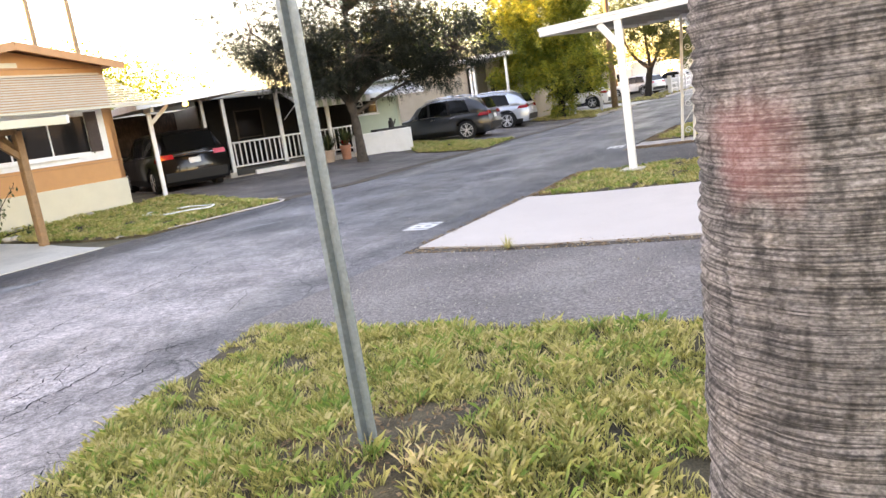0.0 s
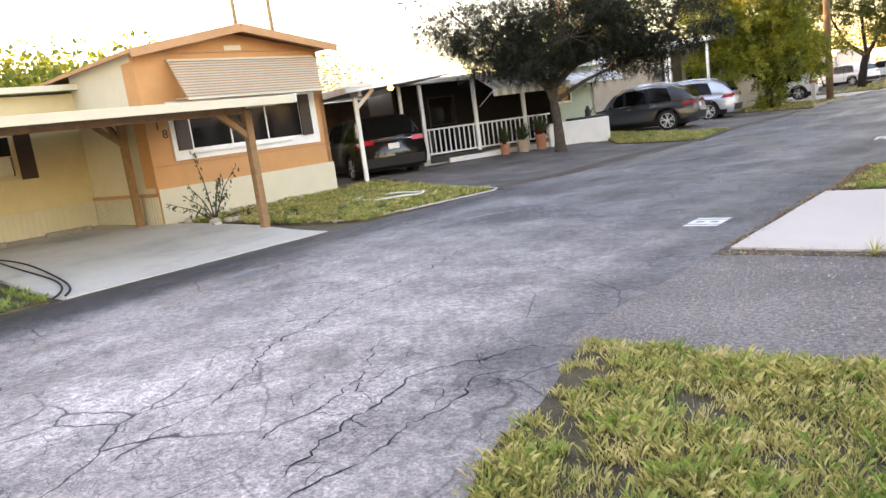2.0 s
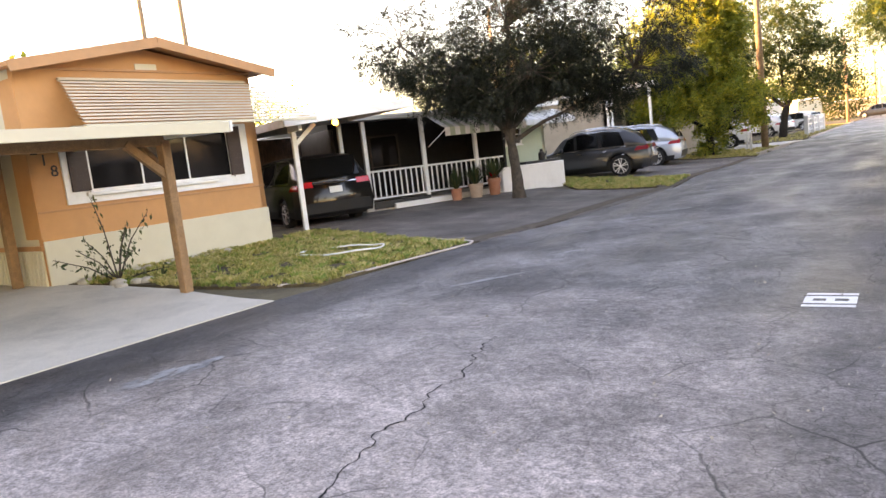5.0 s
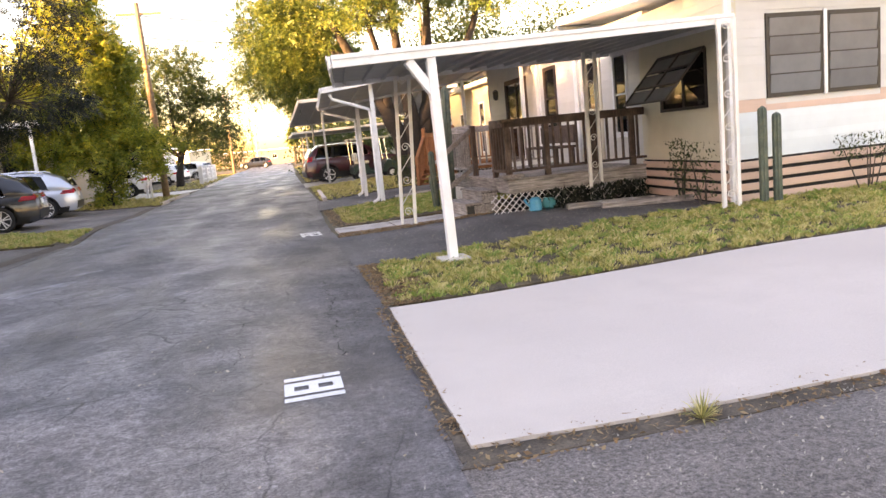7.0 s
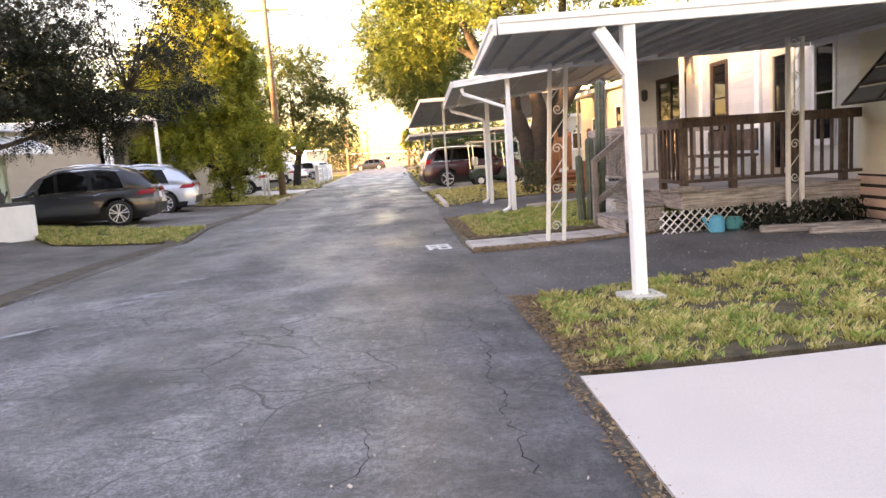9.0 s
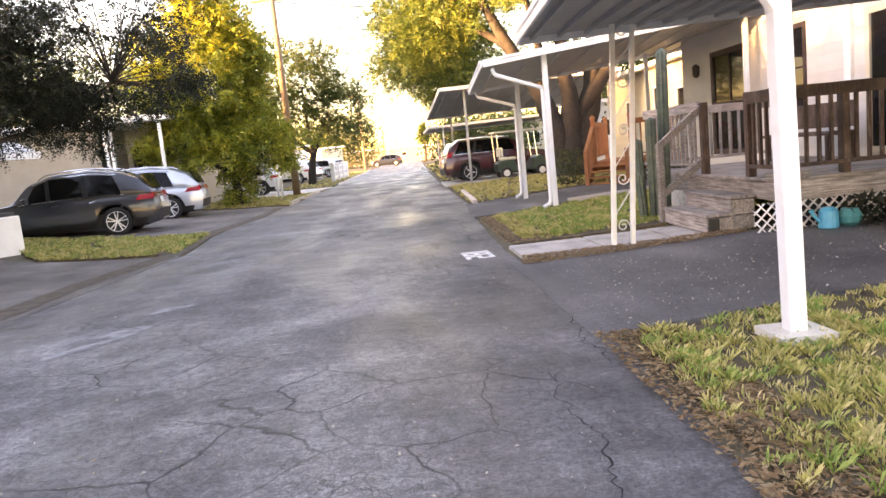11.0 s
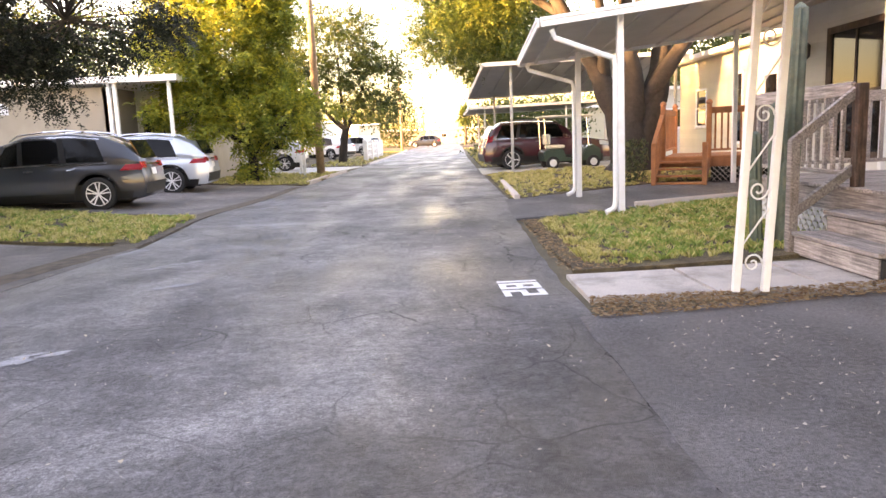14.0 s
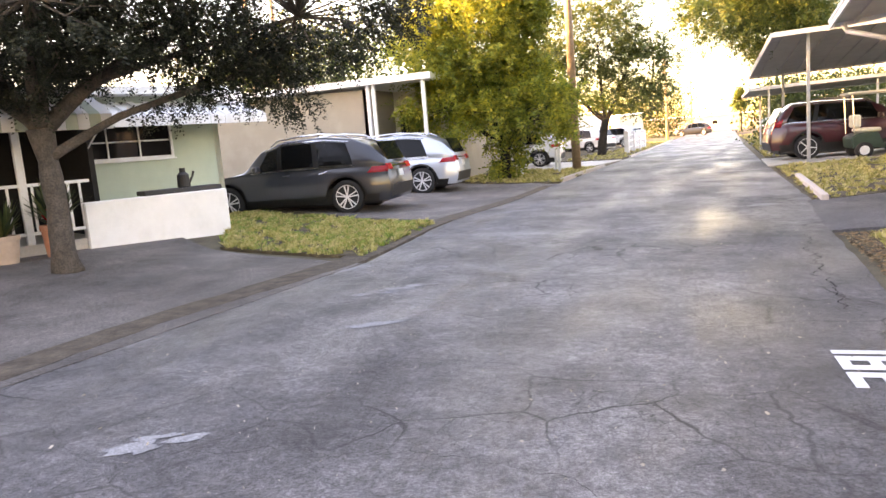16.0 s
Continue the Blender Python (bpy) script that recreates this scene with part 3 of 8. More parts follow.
def tri_mesh(name, v, material, sides=4):
    """Separate small polygons from an array (n, sides, 3)."""
    n = len(v)
    me = bpy.data.meshes.new(name)
    me.vertices.add(n * sides)
    me.vertices.foreach_set("co", v.reshape(-1).astype(np.float32))
    me.loops.add(n * sides)
    me.loops.foreach_set("vertex_index", np.arange(n * sides, dtype=np.int32))
    me.polygons.add(n)
    me.polygons.foreach_set("loop_start", np.arange(0, n * sides, sides, dtype=np.int32))
    me.polygons.foreach_set("loop_total", np.full(n, sides, dtype=np.int32))
    me.materials.append(material)
    me.update(calc_edges=True)
    return me


rng = np.random.default_rng(5)


def rise_np(x):
    def s(a, b):
        t = np.clip((x - a) / (b - a), 0, 1)
        return t * t * (3 - 2 * t)
    return 0.17 * s(-9.8, -14.0) + 0.09 * s(-2.6, 1.5)


BARE = (-0.97, 4.12)


def mound_np(x, y):
    """The corner lawn swells a little round the sign post."""
    return 0.16 * np.exp(-(((x + 0.75) / 0.95) ** 2 + ((y - 4.0) / 0.85) ** 2))


def blades(name, poly, count, height, width, material, label, lift=0.02, patchy=0.5, flat=1.0):
    """Grass as single bent blades over an outline."""
    xs, ys = [p[0] for p in poly], [p[1] for p in poly]
    test = inside(poly)
    x, y = rng.uniform(min(xs), max(xs), count * 3), rng.uniform(min(ys), max(ys), count * 3)
    keep = test(x, y)
    clump = np.array([noise.noise((a * 2.2, b * 2.2, 3.1)) + 0.5 * noise.noise((a * 7, b * 7, 1.1)) for a, b in zip(x[keep], y[keep])])
    bare = np.clip(np.hypot(x[keep] - BARE[0], (y[keep] - BARE[1]) * 1.2) / 0.55, 0.05, 1) ** 2
    k2 = rng.random(keep.sum()) < np.clip(0.75 + patchy * clump * 1.6, 0.08, 1) * bare
    x, y, clump = x[keep][k2][:count], y[keep][k2][:count], clump[k2][:count]
    n = len(x)
    # blades gather in tufts and fan out from them
    tufts = max(1, n // 18)
    own = rng.integers(0, tufts, n)
    ox, oy = rng.normal(0, 0.022, n), rng.normal(0, 0.022, n)
    x, y, clump = x[own] + ox, y[own] + oy, clump[own]
    a = np.arctan2(oy, ox) + rng.normal(0, 0.9, n)
    h = height * rng.uniform(0.45, 1.25, n) * (1 + 0.5 * clump) * rng.uniform(0.55, 1.35, tufts)[own]
    lean = h * rng.uniform(0.2, 1.4, n) * flat
    w = width * rng.uniform(0.6, 1.3, n)
    z = rise_np(x) + mound_np(x, y) + lift
    d = np.stack([np.cos(a), np.sin(a)], 1)
    s = np.stack([-d[:, 1], d[:, 0]], 1)
    base = np.stack([x, y], 1)
    v = np.zeros((n, 4, 3))
    v[:, 0, :2], v[:, 1, :2] = base - s * w[:, None] / 2, base + s * w[:, None] / 2
    v[:, 2, :2] = base + d * (lean * 0.5)[:, None] + s * w[:, None] * 0.45
    v[:, 3, :2] = base + d * lean[:, None]
    v[:, 0, 2] = v[:, 1, 2] = z - 0.01
    v[:, 2, 2], v[:, 3, 2] = z + h * 0.75, z + h
    ob = new(name, tri_mesh(name, v, material))
    return tagged(ob, label, "grass", "", "stuff")


def litter(name, poly, count, size, label, material=None, lift=0.012):
    xs, ys = [p[0] for p in poly], [p[1] for p in poly]
    test = inside(poly)
    x, y = rng.uniform(min(xs), max(xs), count * 4), rng.uniform(min(ys), max(ys), count * 4)
    keep = test(x, y)
    x, y = x[keep][:count], y[keep][:count]
    n = len(x)
    a = rng.uniform(0, 2 * np.pi, n)
    l, w = size * rng.uniform(0.5, 1.4, n), size * rng.uniform(0.2, 0.5, n)
    z = rise_np(x) + mound_np(x, y) + lift
    c, s = np.cos(a), np.sin(a)
    v = np.zeros((n, 4, 3))
    for i, (p, q) in enumerate(((-1, 0), (0, -1), (1, 0), (0, 1))):
        v[:, i, 0] = x + c * p * l / 2 - s * q * w / 2
        v[:, i, 1] = y + s * p * l / 2 + c * q * w / 2
        v[:, i, 2] = z + rng.uniform(0.0, 0.018, n)
    return tagged(new(name, tri_mesh(name, v, material or M_LITTER)), label, "leaves", "", "stuff")


# ---------------------------------------------------------------- ground, road, drives
def big_ground():
    bm = bmesh.new()
    xs = [-900, -200, -60, -30, -20, -14, -13.2, -12.4, -11.6, -10.8, -10.2, -9.8, -6, -2.6, -2, -1.2, -0.4, 0.4, 1.2, 3, 10, 30, 60, 200, 900]
    ys = [-900, -100, -20, 0, 20, 60, 150, 400, 900]
    g = [[bm.verts.new((x, y, rise(x) - 0.03)) for y in ys] for x in xs]
    for i in range(len(xs) - 1):
        for j in range(len(ys) - 1):
            bm.faces.new((g[i][j], g[i + 1][j], g[i + 1][j + 1], g[i][j + 1]))
    return tagged(link("ground", bm, M_GROUND), "bare sandy yard ground with thin grass", "ground", "", "structure")


big_ground()
# plain wall added beyond the lots to keep the low sun off them
tagged(link("wall_west", box((-34.2, -70, 0.0), (-34.0, 70, 4.2), 0.02), M_CONC2), "plain pale wall added to block the low sun", "wall", "", "structure")
ROAD = [(-10.4, -25), (-9.95, 0), (-9.62, 5.6), (-9.5, 9.3), (-9.05, 13.5), (-8.5, 16), (-8.45, 19), (-7.95, 22), (-8.3, 25.5), (-7.9, 36), (-7.5, 53), (-5.9, 155), (1.6, 155), (-1.75, 58), (-2.2, 40), (-2.42, 27), (-2.7, 23), (-2.85, 18.5), (-2.82, 14), (-2.95, 11.5), (-3.15, 8.4), (-3.2, 6.0), (-2.75, 4.1), (-1.9, 2.4), (-1.3, 0), (-1.2, -25)]
sheet("road", wobble(ROAD, 0.05, 0.35), 0.0, M_ROAD, "grey worn asphalt lane with cracks", "road", thick=0.06)

# near lot: old asphalt beside the corner lawn, then the pale slab
sheet("driveway", wobble([(-3.35, 5.8), (12, 5.6), (12, 8.3), (-3.2, 8.6)], 0.03), 0.003, M_GRAVELDRIVE, "rough grey asphalt driveway beside the pale slab", "driveway", thick=0.05)
SLAB = [(-3.12, 8.42), (-1.0, 8.28), (2, 8.3), (12, 8.3), (12, 11.35), (2.2, 11.4), (-2.97, 11.5)]
slab = sheet("concrete_slab", wobble(SLAB, 0.02, 0.3, 4), 0.025, M_CONC, "pale clean concrete parking slab with chipped edge", "slab", thick=0.07)
sheet("driveway", wobble([(-2.95, 14.05), (1.0, 14.75), (3.0, 14.9), (3.0, 17.3), (0.05, 17.55), (-1.3, 17.55), (-2.95, 17.3)], 0.03), 0.004, M_DRIVE, "dark smooth asphalt driveway under the carport", "driveway", thick=0.05)
sheet("driveway", wobble([(-2.7, 23.5), (0.7, 24.5), (4.5, 25.2), (4.5, 28.3), (1, 28.4), (-2.5, 27.0)], 0.03), 0.004, M_DRIVE, "dark asphalt driveway beside the red deck", "driveway", thick=0.05)
sheet("driveway", wobble([(-2.25, 37.2), (5, 37.4), (5, 42), (-2.1, 41.6)], 0.03), 0.004, M_CONC2, "grey concrete pad under the maroon car", "driveway", thick=0.05)
# left lots
sheet("driveway", wobble([(-9.65, 5.6), (-10.1, 5.62), (-13.0, 5.8), (-22, 6.4), (-22, 10.3), (-14.3, 9.5), (-11.5, 9.75), (-9.45, 9.45)], 0.02), 0.012, M_CONC2, "grey stained concrete driveway of the orange home", "driveway", thick=0.06)
sheet("driveway", wobble([(-9.0, 13.7), (-13.6, 15.3), (-20, 18.5), (-20, 24), (-14.6, 20.6), (-12.9, 24.4), (-11.2, 23.2), (-8.0, 21.9), (-8.4, 17.5)], 0.03), 0.006, M_BROWNDRIVE, "old brownish grey asphalt driveway by the porch", "driveway", thick=0.05)
sheet("driveway", wobble([(-8.3, 26.2), (-17.5, 30.4), (-14, 37.5), (-9.0, 35.6), (-7.95, 34.5)], 0.04), 0.006, M_BROWNDRIVE, "old grey asphalt parking under the parked cars", "driveway", thick=0.05)
sheet("driveway", wobble([(-8.6, 43.5), (-16, 47), (-15, 52), (-7.7, 50)], 0.04), 0.006, M_CONC2, "grey concrete drive of a far lot", "driveway", thick=0.05)

sheet("soil_edge", wobble([(-9.15, 13.6), (-8.6, 15.9), (-8.55, 19), (-8.05, 22.1), (-8.35, 25.6), (-8.3, 26.4), (-8.0, 30), (-8.0, 34), (-8.25, 34), (-8.35, 30), (-8.75, 26.4), (-8.8, 25.6), (-8.5, 22.2), (-8.95, 19), (-9.0, 16), (-9.5, 13.9)], 0.08, 0.2, 5), 0.009, M_SOIL, "crumbled brown soil along the road edge", "soil", thick=0.05)
sheet("soil_edge", wobble([(-3.22, 8.25), (0.9, 8.08), (0.9, 8.26), (-3.1, 8.42)], 0.06, 0.12, 6), 0.008, M_SOIL, "crumbled brown soil along the slab", "soil", thick=0.03)
sheet("soil_edge", wobble([(-3.2, 8.3), (-3.1, 8.35), (-2.92, 11.5), (-3.03, 11.6)], 0.04, 0.12, 8), 0.007, M_SOIL, "crumbled brown soil along the slab", "soil", thick=0.03)

# front walk of separate slabs beside the wooden steps
walkway = thing("walkway", "cracked pale concrete front walk slabs", "path", pose(0, 0, 0), "", "structure")
WX = [(-2.75, -1.75), (-1.72, -0.85), (-0.82, 0.05)]
for i, (a, b) in enumerate(WX):
    ya, yb = 17.55 + 0.0 * i, 18.85 + 0.05 * i
    bm = prism(wobble([(a, ya + 0.25 - 0.08 * i), (b, ya + 0.17 - 0.08 * i), (b, yb), (a, yb - 0.05)], 0.012, 0.3, 7 + i), -0.03, 0.014 + 0.008 * i)
    part("slab", bm, M_WALK, walkway)

# grass areas: soil mats with blades
CORNER = [(-3.15, 5.85), (-2.85, 4.3), (-2.0, 2.5), (-1.4, 0.0), (-1.4, -6), (9, -6), (9, 5.6), (0, 5.95)]
STRIP = [(-2.85, 11.65), (2.2, 11.5), (12, 11.45), (12, 14.7), (2.9, 14.55), (1.0, 14.6), (-2.7, 13.95)]
ISLAND = [(-2.65, 19.0), (-0.6, 19.05), (2.6, 19.6), (2.6, 24.5), (0.7, 24.2), (-2.6, 23.1)]
ISLAND2 = [(-2.35, 27.0), (0.2, 28.3), (3.5, 29.0), (3.5, 37.0), (-2.1, 36.9)]
LAWN = [(-9.2, 13.55), (-9.6, 10.4), (-11.4, 9.95), (-13.95, 9.6), (-13.75, 13.9), (-13.9, 15.0), (-11.5, 14.4)]
LGRASS = [(-9.75, 5.45), (-9.9, 0), (-22, 0), (-22, 6.2), (-10.2, 5.5)]
LSTRIP = [(-8.25, 22.4), (-11.2, 23.4), (-12.4, 25.2), (-14.5, 28.2), (-11.5, 27.2), (-8.5, 25.9)]
LSTRIP2 = [(-8.05, 35.2), (-9.2, 35.9), (-14, 38), (-14, 46), (-8.9, 43.2), (-7.85, 43.3)]
LFAR = [(-7.7, 50.5), (-15, 53), (-15, 100), (-6.9, 100)]
RFAR = [(-1.9, 42.2), (4, 42.4), (4, 110), (0.2, 110)]
for nm, poly, lab in (("lawn", CORNER, "dry yellowed corner lawn round a palm"), ("lawn", STRIP, "half dry lawn strip beside the slab"), ("lawn", ISLAND, "short green lawn island by the carport post"), ("lawn", ISLAND2, "dry green lawn island with a curb"), ("lawn", LAWN, "green and brown front lawn of the orange home"), ("lawn", LGRASS, "grass beside the concrete drive"), ("lawn", LSTRIP, "sunny grass strip beside the parked cars"), ("lawn", LSTRIP2, "grass strip under the yellow-green tree"), ("lawn", LFAR, "far roadside grass"), ("lawn", RFAR, "far roadside grass")):
    sheet(nm, wobble(poly, 0.07, 0.22, 9), 0.012, M_THATCH, lab, "lawn", thick=0.05)
bm = bmesh.new()
gx, gy = np.linspace(-2.6, 1.1, 38), np.linspace(2.2, 5.7, 36)
gv = [[bm.verts.new((x, y, rise(x) + 0.010 + float(mound_np(x, y)))) for y in gy] for x in gx]
for p, q in zip(gv, gv[1:]):
    for i in range(len(gy) - 1):
        a = (p[i], q[i], q[i + 1], p[i + 1])
        if max(float(mound_np(v.co.x, v.co.y)) for v in a) > 0.004:
            bm.faces.new(a)
for v in [v for v in bm.verts if not v.link_faces]:
    bm.verts.remove(v)
tagged(link("lawn_mound", bm, M_THATCH, smooth=True), "low swell of the dry corner lawn round the post", "lawn", "", "structure")
blades("grass", CORNER[:4] + [(-1.0, 0.6), (3.0, 0.6), (3.0, 5.75), (0, 5.9)], 175000, 0.037, 0.0052, M_GRASS, "patchy yellow and green coarse lawn grass", patchy=0.55)
blades("grass", CORNER[:4] + [(-1.0, 0.6), (3.0, 0.6), (3.0, 5.75), (0, 5.9)], 26000, 0.045, 0.006, M_GRASSGREEN, "green tufts in the dry lawn", patchy=1.6)
blades("grass", STRIP, 90000, 0.038, 0.0085, M_GRASS, "half dry coarse lawn grass", patchy=0.6)
blades("grass", STRIP, 30000, 0.04, 0.009, M_GRASSGREEN, "green lawn grass", patchy=1.2)
blades("grass", [(-2.45, 19.15), (2.6, 19.7), (2.6, 24.2), (0.6, 24.0), (-2.4, 23.0)], 34000, 0.045, 0.012, M_GRASS, "short half dry lawn grass", patchy=0.6)
blades("grass", [(-2.2, 19.2), (2.6, 19.7), (2.6, 24.2), (0.6, 24.0), (-2.15, 23.0)], 22000, 0.05, 0.012, M_GRASSGREEN, "short green lawn grass", patchy=0.8)
blades("grass", ISLAND2, 22000, 0.05, 0.02, M_GRASS, "dry lawn grass", patchy=0.6)
blades("grass", LAWN, 40000, 0.05, 0.014, M_GRASS, "green and brown lawn grass", patchy=1.0)
blades("grass", LAWN, 16000, 0.05, 0.014, M_GRASSGREEN, "green lawn grass", patchy=1.0)
blades("grass", LGRASS[:2] + [(-14, 1), (-14, 5.9), (-10.2, 5.5)], 16000, 0.06, 0.014, M_GRASSGREEN, "green lawn grass")
blades("grass", LSTRIP, 22000, 0.05, 0.016, M_GRASS, "yellow-green lawn grass", patchy=1.2)
blades("grass", LSTRIP, 8000, 0.05, 0.016, M_GRASSGREEN, "green lawn grass", patchy=0.9)
blades("grass", LSTRIP2, 20000, 0.06, 0.024, M_GRASS, "lawn grass under a tree", patchy=0.8)
blades("grass", [(-7.8, 50.5), (-11, 52), (-9, 90), (-7, 90)], 9000, 0.08, 0.04, M_GRASS, "far lawn grass")
blades("grass", [(-1.9, 42.2), (1.5, 42.4), (2, 90), (-0.5, 90)], 9000, 0.08, 0.04, M_GRASS, "far lawn grass")
litter("leaf_litter", [(-3.0, 11.6), (-2.5, 11.6), (-2.35, 14.0), (-2.95, 14.1)], 2600, 0.045, "brown dry leaves along the road edge")
litter("leaf_litter", [(-3.22, 8.6), (-3.06, 8.5), (-2.93, 11.6), (-3.1, 11.6)], 420, 0.04, "brown dry leaves along the slab")
litter("leaf_litter", [(-3.2, 8.15), (0.8, 8.05), (0.8, 8.35), (-3.1, 8.5)], 700, 0.04, "brown dry leaves at the slab edge")
litter("leaf_litter", [(-2.75, 19.0), (-2.1, 19.0), (-2.0, 23.2), (-2.65, 23.2)], 1600, 0.05, "brown dry leaves along the road edge")
litter("leaf_litter", [(-2.85, 17.2), (0.0, 17.45), (-0.2, 17.75), (-2.75, 17.85)], 2400, 0.05, "straw-coloured dry leaves by the front walk")
litter("leaf_litter", [(-1.6, 3.7), (-0.4, 3.7), (-0.4, 4.6), (-1.6, 4.6)], 900, 0.03, "dry bare patch litter round the sign post", lift=0.02)
litter("leaf_litter", [(0.5, 28.4), (3.4, 29.4), (3.3, 35.5), (0.3, 33)], 1800, 0.07, "brown dry leaves under the big tree")
litter("road_grit", [(-3.4, 6), (-9, 6), (-8, 24), (-2.9, 24)], 1500, 0.022, "pale grit and leaf specks on the asphalt", M_STONE, lift=0.003)
litter("road_grit", [(-2.8, 14.2), (2.6, 15.2), (2.6, 17), (-2.6, 17.2)], 700, 0.025, "pale grit and leaf specks on the driveway", M_STONE, lift=0.007)
litter("road_grit", [(-3.0, 6.0), (6, 5.9), (6, 8.1), (-3.0, 8.3)], 2600, 0.02, "pale gravel showing through worn asphalt", M_STONE, lift=0.005)


def crack(pts, width, seed, parent):
    """A jagged tar-dark crack laid along a line on the road."""
    bm = bmesh.new()
    path = []
    for a, b in zip(pts, pts[1:]):
        a, b = Vector(a), Vector(b)
        n = max(2, int((b - a).length / 0.035))
        for j in range(n):
            q = a.lerp(b, j / n)
            d = (b - a).normalized()
            w = noise.noise((q.x * 2.5, q.y * 2.5, seed)) * 0.12 + noise.noise((q.x * 9, q.y * 9, seed)) * 0.06 + noise.noise((q.x * 23, q.y * 23, seed)) * 0.035
            path.append(Vector((q.x - d.y * w, q.y + d.x * w)))
    prev = None
    for i, q in enumerate(path[:-1]):
        d = (path[i + 1] - q).normalized()
        w = width * 0.42 * (0.25 + 1.1 * abs(noise.noise((q.x * 9, q.y * 9, seed + 5)))) * min(1, 0.2 + i / 5, 0.2 + (len(path) - i) / 5)
        pair = [bm.verts.new((q.x - d.y * w, q.y + d.x * w, 0.003)), bm.verts.new((q.x + d.y * w, q.y - d.x * w, 0.003))]
        if prev:
            bm.faces.new((prev[0], prev[1], pair[1], pair[0]))
        prev = pair
    bmesh.ops.recalc_face_normals(bm, faces=bm.faces)
    for f in bm.faces:
        if f.normal.z < 0:
            f.normal_flip()
    part("crack", bm, M_CRACK, parent)


cracks = thing("road_cracks", "branching dark cracks in the old asphalt", "cracks", None, "", "structure")
CR = [([(-4.55, 3.6), (-4.81, 4.37), (-5.37, 5.33), (-5.6, 6.1), (-5.7, 6.8), (-6.0, 8.5)], 0.022), ([(-4.0, 4.0), (-4.15, 4.7), (-4.25, 5.1)], 0.02), ([(-3.6, 3.9), (-3.8, 4.7), (-3.75, 5.2), (-3.4, 5.8)], 0.022), ([(-3.45, 4.2), (-3.43, 4.8), (-3.4, 5.4)], 0.02), ([(-3.8, 4.6), (-4.06, 4.85), (-4.02, 5.4)], 0.015), ([(-4.2, 4.3), (-4.5, 4.9)], 0.014), ([(-4.2, 5.05), (-4.48, 5.35), (-4.56, 5.65)], 0.015), ([(-5.9, 3.3), (-6.6, 3.9), (-7.15, 4.9)], 0.012), ([(-2.9, 2.0), (-3.3, 3.0), (-3.5, 4.2)], 0.02),
      ([(-3.4, 13.5), (-3.45, 11.6), (-3.55, 10.2)], 0.014), ([(-4.34, 12.2), (-4.17, 11.2), (-4.4, 10.3)], 0.009), ([(-3.0, 13.4), (-2.95, 15.2), (-2.9, 17.3)], 0.018), ([(-3.2, 19.6), (-3.1, 21.5), (-2.95, 23.4)], 0.022), ([(-6.4, 16.8), (-5.2, 17.0), (-4.0, 16.6)], 0.007)]
for i, (pts, w) in enumerate(CR):
    crack(pts, w, i * 3.7, cracks)
edge_r = random.Random(4)
for i in range(46):
    x, y = edge_r.uniform(-3.6, -2.2), edge_r.uniform(1.6, 5.8)
    x -= 0.45 * max(0, (y - 2.5)) * 0.35
    a = edge_r.uniform(0, 6.28)
    crack([(x, y), (x + 0.22 * math.cos(a), y + 0.22 * math.sin(a)), (x + 0.34 * math.cos(a + 0.9), y + 0.34 * math.sin(a + 0.9))], 0.012, i * 1.3, cracks)

# painted lot numbers: digits of bars, read from the lane towards the lot
def painted(name, text, m, label, material=M_PAINT):
    root = thing(name, label, "road number", m, "lot numbers", "")
    w = 0.36
    y = 0.0
    for i, ch in enumerate(text):
        k, h = 0.06, 0.235
        xs_, ys_ = [0, k, w / 2 - k / 2, w / 2 + k / 2, w - k, w], [-h, -h + 0.075, -0.075, 0.0]
        if ch == "1":
            bm = grid_solid([0, w], [-0.065, 0], lambda u, v: False, 0, 0.002)
        elif ch == "8":
            bm = grid_solid(xs_, ys_, lambda u, v: -h + 0.075 < v < -0.075 and (k < u < w / 2 - k / 2 or w / 2 + k / 2 < u < w - k), 0, 0.002)
        else:
            bm = grid_solid(xs_, ys_, lambda u, v: (k < u < w / 2 - k / 2 and v < -0.075) or (w / 2 + k / 2 < u < w - k and v > -h + 0.075), 0, 0.002)
        bm.transform(Matrix(((1, 0, 0, 0), (0, 0, 1, y), (0, -1, 0, 0.002), (0, 0, 0, 1))))
        y -= 0.11 if ch == "1" else h + 0.045
        part("digit", bm, material, root)
    return root


painted("lot_number", "181", pose(-3.94, 9.98, 0.003, 0, 0, -1), "white stencilled lot number 181 on asphalt")
painted("lot_number", "182", pose(-3.42, 18.66, 0.003, 0, 0, 2), "white stencilled lot number 182 on asphalt")


